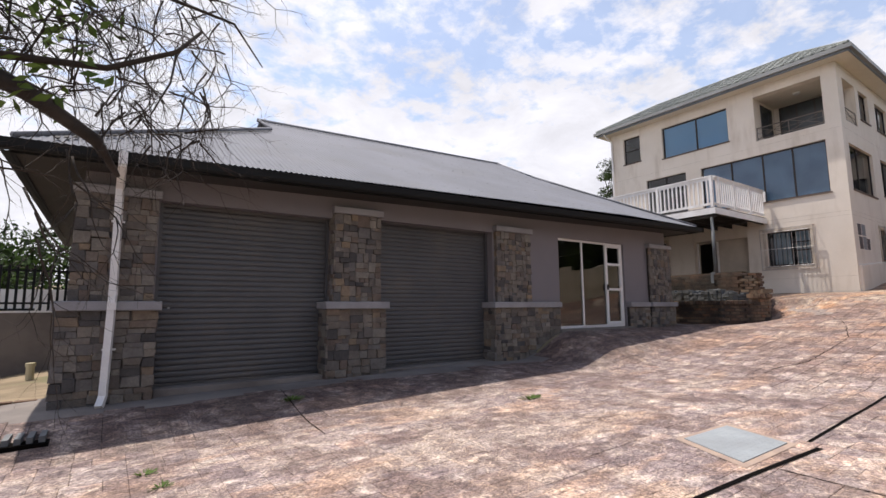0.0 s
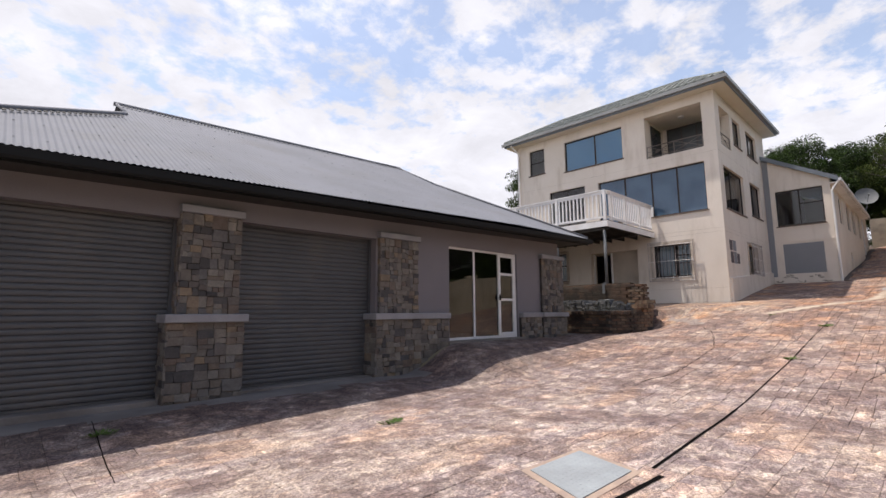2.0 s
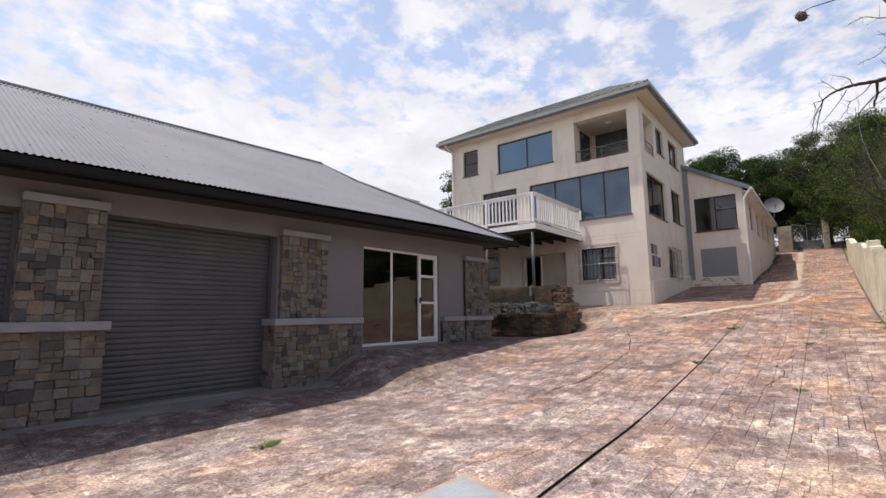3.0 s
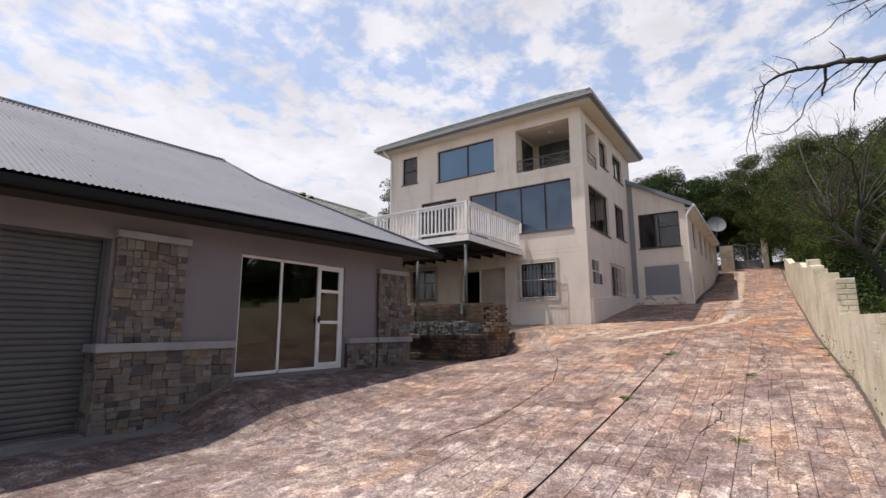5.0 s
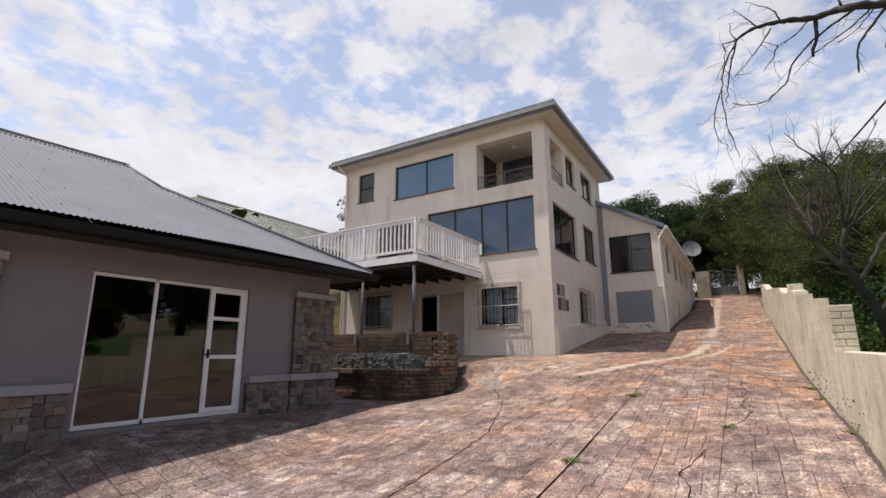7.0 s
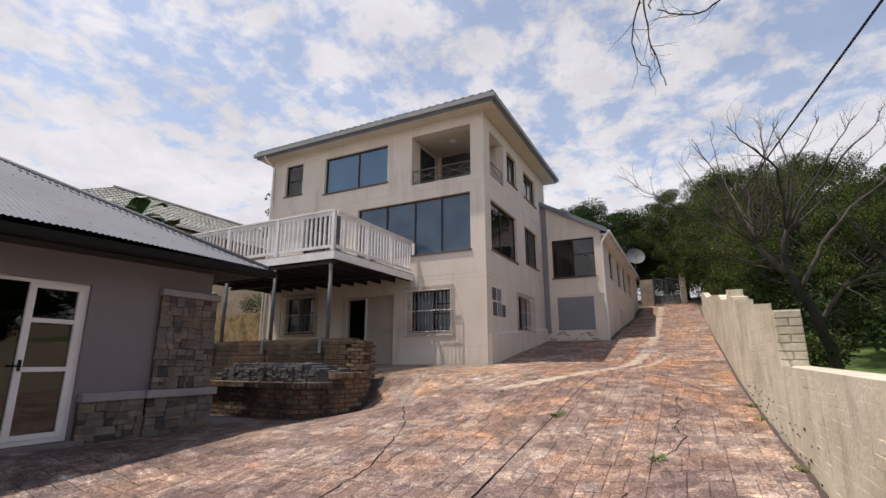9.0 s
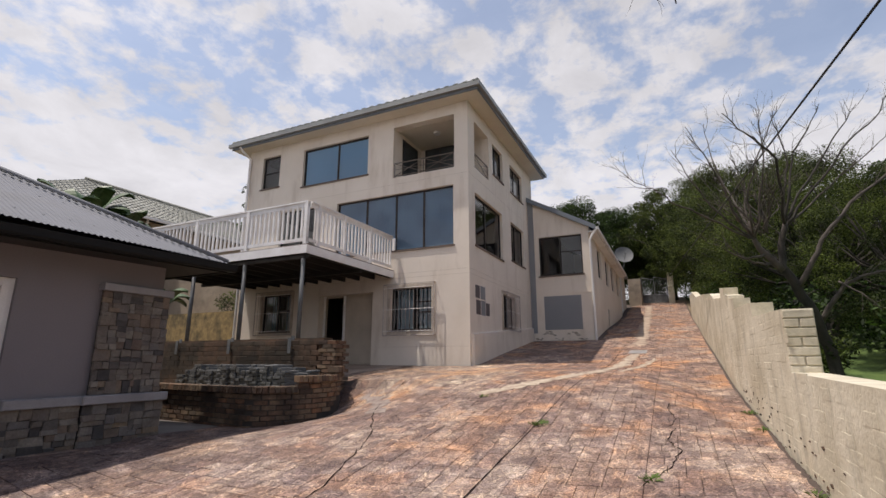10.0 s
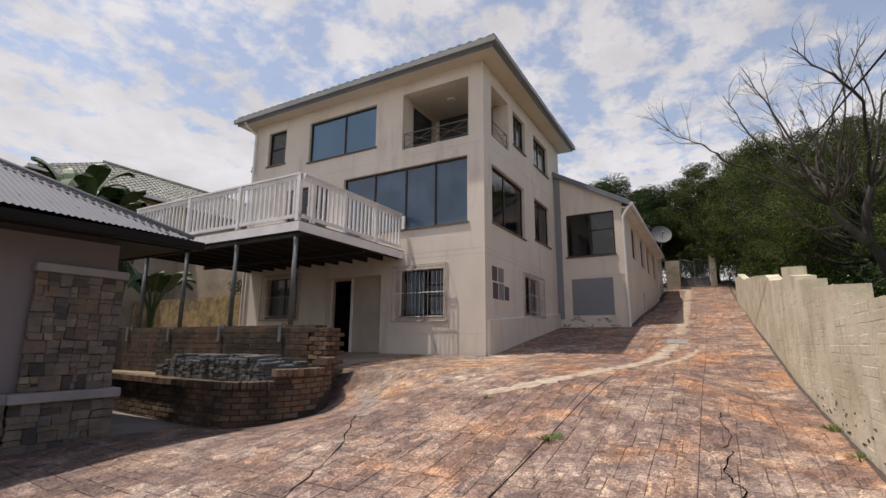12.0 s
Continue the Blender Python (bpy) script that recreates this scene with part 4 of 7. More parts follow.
tile_plane((X0 - 0.04, YA, HZ + 0.04), (X0 - 0.04, YB, HZ + 0.04), 1, 0, half, house, "roof", RP=RP)
tile_plane((X1, YA, HZ + 0.04), (X0, YA, HZ + 0.04), 0, 1, half, house, "roof", RP=RP)
tile_plane((X1, YB, HZ), (X1, YA, HZ), -1, 0, half, house, "roof", RP=RP)
tile_plane((X0, YB, HZ), (X1, YB, HZ), 0, -1, half, house, "roof", RP=RP)
cap = Shape()
top = HZ + half * RP + 0.05
for x, y in ((X0, YA), (X1, YA), (X0, YB), (X1, YB)):
    cap.tube([(x, y, HZ + 0.07), (x + (half if x == X0 else -half), y + (half if y == YA else -half), top)], 0.06, 6)
ring = [(X0 + half, YA + half, top), (X1 - half, YA + half, top), (X1 - half, YB - half, top), (X0 + half, YB - half, top), (X0 + half, YA + half, top)]
cap.tube(ring, 0.06, 6)
Shape().box(X0 + half, X1 - half, YA + half, YB - half, top - 0.2, top - 0.02).put("roof_top", ROOF_TILE, house)
cap.put("ridge_tile", ROOF_TILE, house, "grey ridge tiles")
for a in (0, 1):
    o, h0, h1 = (0.0, 10.36, 10.5) if a == 0 else (0.1, 10.44, 10.58)
    name, m = ("fascia_board", BLUE_GREY) if a == 0 else ("gutter", GUTTER_GREY)
    Shape().box(X0 - o, X0 - o + 0.04 + 0.06 * a, YA - o, YB + o, h0, h1).put(name, m, house)
    Shape().box(X0 - o + 0.1, X1 + o - 0.1, YA - o, YA - o + 0.04 + 0.06 * a, h0, h1).put(name, m, house)
    Shape().box(X1 + o - 0.04 - 0.06 * a, X1 + o, YA - o, YB + o, h0, h1).put(name, m, house)
Shape().hexa([(X0 + 0.04, YA + 0.04, 10.36), (X1 - 0.04, YA + 0.04, 10.36), (X1 - 0.04, YB - 0.04, 10.36), (X0 + 0.04, YB - 0.04, 10.36)],
             [(X0 + 0.04, YA + 0.04, 10.39), (X1 - 0.04, YA + 0.04, 10.39), (X1 - 0.04, YB - 0.04, 10.39), (X0 + 0.04, YB - 0.04, 10.39)]).put("soffit", SOFFIT, house, "cream soffit")
wt = Shape()
wt.box(FX, 27.3, SY, SY + 0.28, 10.2, 10.36).box(FX, FX + 0.28, SY + 0.28, 14.45, 10.2, 10.36)
wt.put("wall_head", HOUSE_WALL, house)
Shape().tube([(19.6, 14.5, 10.4), (19.75, 14.45, 10.25), (20.05, 14.38, 10.05), (20.05, 14.38, 2.3)], 0.045, 8).put("downpipe", RAIL_WHITE, house, "cream downpipe")

# wing
wing = thing("house_wing", "long cream plastered wing with a lean-to metal roof", "house")
WX, WY = 26.52, 3.05
slope = (9.07 - 7.64) / (5.4 - 2.83)
wing_top = lambda y: 7.62 + (y - 2.83) * slope
wall_with_holes("front_wall", HOUSE_WALL, "x", WX, 0.28, WY, SY, 2.2, 9.0, [(3.32, 5.02, 5.84, 7.42)], wing, "cream gable wall", top=wing_top)
W_WIN = [(28.6, 29.7, 6.0, 7.3), (31.2, 32.3, 6.0, 7.3), (33.4, 34.5, 6.05, 7.35), (35.9, 36.9, 6.1, 7.4), (31.1, 31.6, 4.15, 4.9)]
wall_with_holes("side_wall", HOUSE_WALL, "y", WY, 0.28, WX + 0.28, 38.0, 2.6, 7.7, W_WIN, wing, "cream side wall")
Shape().box(37.72, 38.0, 3.33, 9.0, 2.6, 9.0).box(WX + 0.28, 38.0, 9.0, 9.28, 2.6, 9.5).put("rear_wall", HOUSE_WALL, wing)
Shape().box(WX + 0.28, 37.72, 5.6, 5.7, 3.0, 9.0).box(WX + 0.28, 37.72, 3.33, 5.6, 5.2, 5.3).put("added_inner_wall", ROOM_DARK, wing)
rfw = corrugated(Limits(WX - 0.12, 38.2, lambda u: (2.78, 9.3)), lambda u, w, h: (u, w, wing_top(w) + 0.08 + h), 0.15, 0.015, 4)
rfw.put("roof", BLUE_GREY, wing, "blue-grey metal roof sheets", smooth=True)
s = Shape()
s.hexa([(WX - 0.14, 2.76, wing_top(2.76) - 0.08), (WX - 0.06, 2.76, wing_top(2.76) - 0.08), (WX - 0.06, 5.43, wing_top(5.43) - 0.08), (WX - 0.14, 5.43, wing_top(5.43) - 0.08)],
       [(WX - 0.14, 2.76, wing_top(2.76) + 0.11), (WX - 0.06, 2.76, wing_top(2.76) + 0.11), (WX - 0.06, 5.43, wing_top(5.43) + 0.11), (WX - 0.14, 5.43, wing_top(5.43) + 0.11)])
s.put("verge_board", BLUE_GREY, wing, "blue-grey verge flashing")
Shape().box(WX - 0.06, 38.2, 2.66, 2.76, 7.5, 7.62).box(WX - 0.06, 38.2, 2.76, 3.05, 7.44, 7.48).put("gutter", RAIL_WHITE, wing, "pale gutter")
Shape().box(WX - 0.03, WX, 5.2, 5.42, 3.6, wing_top(5.3) - 0.02).put("corner_strip", GREY_PATCH, wing, "grey painted corner strip")
Shape().box(WX - 0.006, WX, 3.47, 4.9, 3.72, 5.02).put("painted_panel", GREY_PATCH, wing, "grey painted-over panel")
Shape().box(WX - 0.02, WX, WY, 5.2, 5.1, 5.16).put("moulding", HOUSE_WALL, wing, "thin plaster moulding")
Shape().tube([(WX - 0.1, 2.72, 7.52), (WX - 0.07, 2.9, 7.3), (WX - 0.07, 3.0, 7.1), (WX - 0.07, 3.0, 3.2)], 0.045, 8).put("downpipe", WHITE, wing, "white downpipe")
bare = Shape()
rr = random.Random(5)
for i in range(46):
    y = 3.3 + 1.9 * rr.random()
    z = 3.42 + 0.14 * math.sin(y * 7) + 0.1 * rr.random()
    w, h = 0.05 + 0.1 * rr.random(), 0.02 + 0.035 * rr.random()
    bare.quad((WX - 0.003, y, z), (WX - 0.003, y + w, z + rr.uniform(-0.02, 0.02)), (WX - 0.003, y + w * 0.8, z + h), (WX - 0.003, y + w * 0.2, z + h))
bare.put("peeling_plaster", BARE, wing, "patches where the plaster has peeled", kind="stuff")


def plain_window(parent, axis, pos, inward, u0, u1, z0, z1, mull, blind=None):
    w = new("window")
    w.parent = parent
    s = Shape()
    for a, b, c, d in ((u0, u0 + 0.05, z0, z1), (u1 - 0.05, u1, z0, z1), (u0 + 0.05, u1 - 0.05, z0, z0 + 0.05), (u0 + 0.05, u1 - 0.05, z1 - 0.05, z1), *[(m - 0.025, m + 0.025, z0 + 0.05, z1 - 0.05) for m in mull]):
        flat(axis, pos, 0.08 * inward, 0.13 * inward, a, b, c, d, s)
    s.put("window_frame", BRONZE, w)
    pane(axis, pos + 0.103 * inward, u0 + 0.05, u1 - 0.05, z0 + 0.05, z1 - 0.05, GLASS, w)
    return tagged(w, "dark-framed window")


w = plain_window(wing, "x", WX, 1, 3.32, 5.02, 5.84, 7.42, [4.17])
flat("x", WX, 0.075, 0.13, 3.37, 4.15, 6.75, 6.79).put("transom", BRONZE, w)
Shape().box(WX - 0.04, WX + 0.05, 3.27, 5.07, 5.79, 5.84).put("window_sill", mat("brown_sill_stone", (0.16, 0.12, 0.10)), w)
for a in W_WIN[:4]:
    plain_window(wing, "y", WY, 1, *a, [(a[0] + a[1]) / 2])
Shape().box(31.1, 31.6, 3.1, 3.14, 4.15, 4.9).put("vent_panel", CHARCOAL, wing, "dark vent in the lower wall")
# further building by the gate
fb = thing("outbuilding", "low cream outbuilding beyond the wing beside the drive", "building")
Shape().box(38.3, 43.0, 3.2, 8.5, 3.5, 8.1).put("wall", HOUSE_WALL, fb)
Shape().box(38.2, 43.2, 2.95, 8.7, 8.1, 8.25).put("roof", BLUE_GREY, fb)
Shape().tube([(39.0, 3.12, 8.1), (39.0, 3.12, 5.4)], 0.06, 6).put("downpipe", WHITE, fb)
gw = thing("gate_pier_wall", "weathered ochre gate wall at the top of the drive", "wall")
Shape().box(44.5, 45.9, 2.25, 3.1, 5.5, 8.3).put("wall", TAN_WALL, gw)

# ---- deck ----
deck = thing("deck", "raised timber deck with white balustrade on steel posts", "deck")
DX, DY0, DY1, DZ = 16.25, 7.95, 14.2, 5.21
boards = Shape()
n = 44
for i in range(n):
    a = DX + 0.02 + (20.1 - DX) * i / n
    boards.cbox(a, a + (20.1 - DX) / n - 0.0015, DY0 - 0.02, DY1, DZ + 0.004, DZ + 0.03, 0.003)
boards.put("deck_board", mat("weathered_board", (0.22, 0.19, 0.17), (0.14, 0.12, 0.11)), deck, "weathered grey-brown deck boards", kind="stuff")
Shape().box(DX - 0.03, DX, DY0 - 0.03, DY1, DZ - 0.2, DZ).box(DX, 20.1, DY0 - 0.03, DY0, DZ - 0.2, DZ).put("fascia", RAIL_WHITE, deck, "white edge board")
for i in range(12):
    y = DY0 + 0.1 + i * (DY1 - DY0 - 0.2) / 11
    Shape().box(DX + 0.01, 20.1, y, y + 0.05, DZ - 0.2, DZ - 0.004).put("joist", DARK_SHADED_WOOD, deck, "dark joist with underside shadow in its colour")
Shape().box(DX + 0.06, DX + 0.14, DY0, DY1, DZ - 0.3, DZ - 0.205).box(18.4, 18.5, DY0, DY1, DZ - 0.3, DZ - 0.205).put("bearer", DARK_SHADED_WOOD, deck, "dark bearer with underside shadow in its colour")
for y in (8.12, 10.0, 11.85, 13.6):
    Shape().tube([(16.36, y, 3.05), (16.36, y, DZ - 0.3)], 0.05, 10).put("steel_post", GALV, deck, "grey steel post", smooth=True)
    Shape().box(16.19, 16.2, y - 0.05, y + 0.05, 2.55, 3.1).put("post_strap", GALV, deck, "galvanised strap bolted to the brickwork")


def balustrade(a, b, posts):
    a, b = Vector(a), Vector(b)
    L = (b - a).length
    d = (b - a) / L
    nrm = Vector((-d.y, d.x, 0))

    def bar(t0, t1, z0, z1, th, name, label=""):
        p, q = a + d * t0, a + d * t1
        s = Shape()
        lo = [p - nrm * th, q - nrm * th, q + nrm * th, p + nrm * th]
        s.hexa([(v.x, v.y, z0) for v in lo], [(v.x, v.y, z1) for v in lo])
        return s.put(name, RAIL_WHITE, deck, label)
    z = DZ
    bar(0, L, z + 1.05, z + 1.09, 0.05, "top_rail", "white top rail")
    bar(0, L, z + 0.95, z + 1.05, 0.016, "upper_rail")
    bar(0, L, z + 0.1, z + 0.18, 0.016, "lower_rail")
    for t in posts:
        bar(t, t + 0.09, z + 0.03, z + 1.05, 0.045, "rail_post", "white square post")
    k = 0
    t = 0.16
    while t < L - 0.08:
        if not any(p - 0.05 < t < p + 0.12 for p in posts):
            bar(t, t + 0.044, z + 0.12, z + 1.0, 0.02, "baluster")
        t += 0.15


balustrade((DX + 0.03, DY0 + 0.03, 0), (DX + 0.03, DY1, 0), (0.0, 1.9, 3.8, 6.1))
balustrade((DX + 0.1, DY0 + 0.03, 0), (20.05, DY0 + 0.03, 0), (0.25, 1.3, 2.5, 3.8))

# ---- boundary wall ----
bwall = thing("boundary_wall", "stained cream limewashed boundary wall stepping up the drive", "wall")
TOPS = [(-12.0, 2.0, 1.45, 2.0), (2.0, 8.0, 2.0, 2.32), (8.0, 13.08, 2.38, 2.46), (13.08, 14.9, 3.02, 3.1), (14.9, 15.2, 3.27, 3.3), (15.2, 16.75, 3.3, 3.37), (16.75, 17.4, 3.54, 3.6),
        (17.4, 18.1, 3.66, 3.76), (18.1, 18.8, 3.89, 3.98), (18.8, 20.7, 3.78, 3.98), (20.7, 21.5, 3.98, 4.2), (21.5, 24.0, 4.1, 4.35), (24.0, 28.5, 4.5, 4.95), (28.5, 33.0, 4.9, 5.7), (33.0, 36.0, 5.6, 5.9)]
bs = Shape()
for a, b, c, d in TOPS:
    n = max(1, int((b - a) / 0.6))
    for i in range(n):
        x0, x1 = a + (b - a) * i / n, a + (b - a) * (i + 1) / n
        z0, z1 = c + (d - c) * i / n, c + (d - c) * (i + 1) / n
        bs.hexa([(x0, -0.745, spine(x0) - 0.8), (x1, -0.745, spine(x1) - 0.8), (x1, -0.505, spine(x1) - 0.8), (x0, -0.505, spine(x0) - 0.8)],
                [(x0, -0.745, z0), (x1, -0.745, z1), (x1, -0.505, z1), (x0, -0.505, z0)])
bs.put("wall_body", BOUNDARY, bwall)

# gate
gate = thing("driveway_gate", "closed grey steel double gate atop the drive", "gate")
gz = 6.62
for y0, y1 in ((0.55, 1.4), (1.42, 2.25)):
    s = Shape()
    for a, b in (((y0, gz + 0.08), (y1, gz + 0.08)), ((y0, gz + 0.65), (y1, gz + 0.65)), ((y0, gz + 1.75), (y1, gz + 1.95)), ((y0, gz + 0.08), (y0, gz + 1.75)), ((y1, gz + 0.08), (y1, gz + 1.95))):
        s.tube([(46.0, *a), (46.0, *b)], 0.03, 5)
    s.put("gate_frame", GALV, gate)
    Shape().box(45.99, 46.01, y0 + 0.03, y1 - 0.03, gz + 0.1, gz + 0.64).put("kick_panel", GALV, gate, "solid lower panel")
    for i in range(1, 8):
        y = y0 + (y1 - y0) * i / 8
        Shape().tube([(46.0, y, gz + 0.65), (46.0, y, gz + 1.78)], 0.014, 5).put("gate_bar", GALV, gate)
post = thing("gate_post", "cream masonry gate post at the top of the drive", "gate post")
Shape().cbox(45.85, 46.2, 0.1, 0.5, 6.2, 8.85, 0.02).put("pillar", BOUNDARY, post)

# satellite dish
DISH_GREY = mat("dull_grey_mesh", (0.14, 0.145, 0.15), rough=0.7)
dish = thing("satellite_dish", "grey satellite dish on a pole at the end of the wing", "satellite dish")
s = Shape()
rings, seg = 6, 24
C, N = Vector((36.6, 2.62, 8.45)), Vector((-0.9, -0.3, 0.35)).normalized()
U = N.orthogonal().normalized()
W2 = N.cross(U)
for i in range(rings + 1):
    r = 0.52 * i / rings
    for j in range(seg):
        a = 2 * math.pi * j / seg
        s.v.append(tuple(C + (U * math.cos(a) + W2 * math.sin(a)) * r + N * (r * r * 0.5)))
for i in range(rings):
    for j in range(seg):
        q = (j + 1) % seg
        s.f.append((i * seg + j, i * seg + q, (i + 1) * seg + q, (i + 1) * seg + j))
s.put("reflector", DISH_GREY, dish, smooth=True)
Shape().tube([C, C - Vector((0, 0, 0.55)), C + Vector((0, 0.15, -0.95))], 0.03, 6).put("pole", GALV, dish)
Shape().tube([C + Vector((0, 0, -0.45)), C + N * 0.55 + Vector((0, 0, -0.15))], 0.012, 5).tube([C + N * 0.5 + Vector((0, 0, -0.15)), C + N * 0.6 + Vector((0, 0, -0.12))], 0.04, 6).put("feed_arm", GALV, dish)

# ---- retaining wall, planter ----
ret = thing("retaining_wall", "mossy brown brick retaining wall that carries the deck posts", "wall")
Shape().box(16.2, 16.5, 7.25, 17.5, 1.0, 3.05).put("wall_body", OLD_BRICK, ret)

terrace = thing("terrace_wall", "ochre and tan terraced retaining walls behind the deck", "wall")
Shape().box(21.9, 22.2, 14.5, 26.0, 2.0, 4.55).put("lower_wall", YELLOW_WALL, terrace, "rough ochre wall")
Shape().box(23.8, 24.1, 14.5, 24.4, 3.0, 7.3).put("upper_wall", TAN_WALL, terrace, "stained tan wall")
Shape().box(22.2, 23.8, 14.5, 28.0, 3.0, 4.6).put("bank", EARTH, terrace, "planted bank")

# neighbour's house
nb = thing("neighbour_house", "neighbouring bungalow with weathered tiled roof on a terrace", "house")
Shape().box(17.5, 37.5, 24.5, 32.7, 3.0, 9.6).put("wall", TAN_WALL, nb)
NX0, NX1, NY0, NY1, NZ = 17.0, 38.0, 24.0, 33.2, 9.65
for a, b, u, v in (((NX1, NY0), (NX0, NY0), 0, 1), ((NX0, NY0), (NX0, NY1), 1, 0), ((NX0, NY1), (NX1, NY1), 0, -1), ((NX1, NY1), (NX1, NY0), -1, 0)):
    tile_plane((*a, NZ), (*b, NZ), u, v, 4.6, nb, "roof", 0.36, OLD_TILE, 0.55)
Shape().tube([(NX0 + 4.6, 28.6, NZ + 2.6), (NX1 - 4.6, 28.6, NZ + 2.6)], 0.1, 6).put("ridge_tile", OLD_TILE, nb)
Shape().box(NX0 - 0.1, NX1, NY0 - 0.12, NY0, NZ - 0.1, NZ + 0.05).put("gutter", WHITE, nb, "white gutter")
Shape().tube([(22.6, 24.2, 9.6), (22.6, 24.35, 9.2), (22.6, 24.35, 7.0)], 0.06, 6).put("downpipe", WHITE, nb, "white downpipe")

# ---- stone cladding ----


def unit_stones(material, count=24, inset=0.05, seed=1):
    """Rounded, slightly uneven unit stones (1 x 1, depth 1 along +z) that the pieces share."""
    out, r = [], random.Random(seed)
    for _ in range(count):
        s = Shape()
        c = [(-0.5, -0.5), (0.5, -0.5), (0.5, 0.5), (-0.5, 0.5)]
        j = [(x + r.uniform(-0.075, 0.075), y + r.uniform(-0.085, 0.085)) for x, y in c]
        s.v = [(x, y, 0) for x, y in j] + [(x * 0.985, y * 0.985, 0.6) for x, y in j] + [(x * (1 - 2 * inset), y * (1 - 2 * inset), 1 + r.uniform(-0.18, 0.12)) for x, y in j]
        for k in (0, 4):
            s.f += [(k + i, k + (i + 1) % 4, k + 4 + (i + 1) % 4, k + 4 + i) for i in range(4)]
        s.f.append((8, 9, 10, 11))
        out.append(s.mesh("stone", material))
    return out


STONES = unit_stones(STONE_MAT)
rs = random.Random(77)


def split(x0, x1, z0, z1, out, big=(0.25, 0.145)):
    w, h = x1 - x0, z1 - z0
    bw, bh = big[0] * rs.uniform(0.7, 1.35), big[1] * rs.uniform(0.7, 1.5)
    if w > bw and (w / bw >= h / bh or h < bh):
        m = x0 + w * rs.uniform(0.3, 0.7)
        split(x0, m, z0, z1, out, big)
        split(m, x1, z0, z1, out, big)
    elif h > bh:
        m = z0 + h * rs.uniform(0.3, 0.7)
        split(x0, x1, z0, m, out, big)
        split(x0, x1, m, z1, out, big)
    else:
        out.append((x0, x1, z0, z1))


def clad(parent, axis, pos, u0, u1, z0, z1, lower=None, big=(0.25, 0.145)):
    """Stones on a wall face: axis 'y' faces the yard, '-x' faces back down the drive."""
    cells = []
    split(u0, u1, z0, z1, cells, big)
    for a, b, c, d in cells:
        if lower and d < lower((a + b) / 2) - 0.05:
            continue
        ob = new("stone", rs.choice(STONES))
        ob.parent = parent
        w, h, t = b - a + 0.002, d - c + 0.001, rs.uniform(0.014, 0.045)
        u, z = (a + b) / 2, (c + d) / 2
        if axis == "y":
            ob.matrix_basis = Matrix.Translation((u, pos, z)) @ Matrix.Rotation(radians(90), 4, "X") @ Matrix.Diagonal((w, h, t, 1))
        else:
            ob.matrix_basis = Matrix.Translation((pos, u, z)) @ Matrix.Rotation(radians(-90), 4, "Z") @ Matrix.Rotation(radians(90), 4, "X") @ Matrix.Diagonal((w, h, t, 1))


def pillar(x0, x1, ux0, ux1, z0, side=True, label="", dado=None, back=8.0, head=3.54):
    """A stone-clad pillar: wider base, painted band, shaft and cap. dado: (x0, x1, z0) of low cladding beside it."""
    p = thing("stone_pillar", label, "pillar", group="garage pillars")
    Shape().box(x0 + 0.02, x1 - 0.02, 7.625, back, z0 - 0.3, 1.98).box(ux0 + 0.02, ux1 - 0.02, 7.685, back, 2.1, head).put("core", MORTAR, p)
    clad(p, "y", 7.63, x0, x1, z0, 1.98)
    clad(p, "y", 7.69, ux0, ux1, 2.1, head, None, (0.19, 0.15))
    if side:
        clad(p, "-x", x0 + 0.025, 7.6, back, z0, 1.98)
        clad(p, "-x", ux0 + 0.025, 7.66, back, 2.1, head, None, (0.19, 0.15))
    Shape().cbox(x0 - 0.04, x1 + 0.04, 7.545, back + 0.0, 1.98, 2.1, 0.012).put("band", CAP_MAT, p, "grey painted band")
    Shape().cbox(ux0 - 0.03, ux1 + 0.03, 7.615, 7.76 if back > 7.9 else back, head, head + 0.11, 0.01).put("cap", CAP_MAT, p, "grey painted cap")
    if dado:
        a, b, z = dado
        Shape().box(a, b, 7.675, 7.75, z - 0.3, 1.98).put("dado_core", MORTAR, p)
        clad(p, "y", 7.68, a, b, z, 1.98)
        Shape().cbox(a, b + 0.03, 7.61, 7.75, 1.98, 2.1, 0.01).put("dado_band", CAP_MAT, p, "grey painted band")
    return p


pillar(-0.43, 0.62, -0.33, 0.56, 0.80, False, "wide grey-brown stone corner pillar behind a white downpipe", back=8.1, head=3.45)
pillar(2.9, 3.95, 3.03, 3.87, 0.88, True, "grey-brown stone pillar between two roller doors")
pillar(6.36, 7.47, 6.49, 7.46, 0.92, True, "grey-brown stone pillar beside a low stone-clad wall", (7.47, 8.31, 0.95))
pillar(11.78, 12.9, 11.85, 12.86, 1.32, False, "mottled stone end pillar at the garage corner", (10.9, 11.78, 1.36))
sills = thing("sill_cladding", "low strip of grey stones under the glazed door", "stone strip")
Shape().box(8.31, 10.9, 7.72, 7.749, 1.2, 1.36).put("core", MORTAR, sills)
clad(sills, "y", 7.725, 8.31, 10.9, 1.25, 1.36)

# ---- brickwork ----


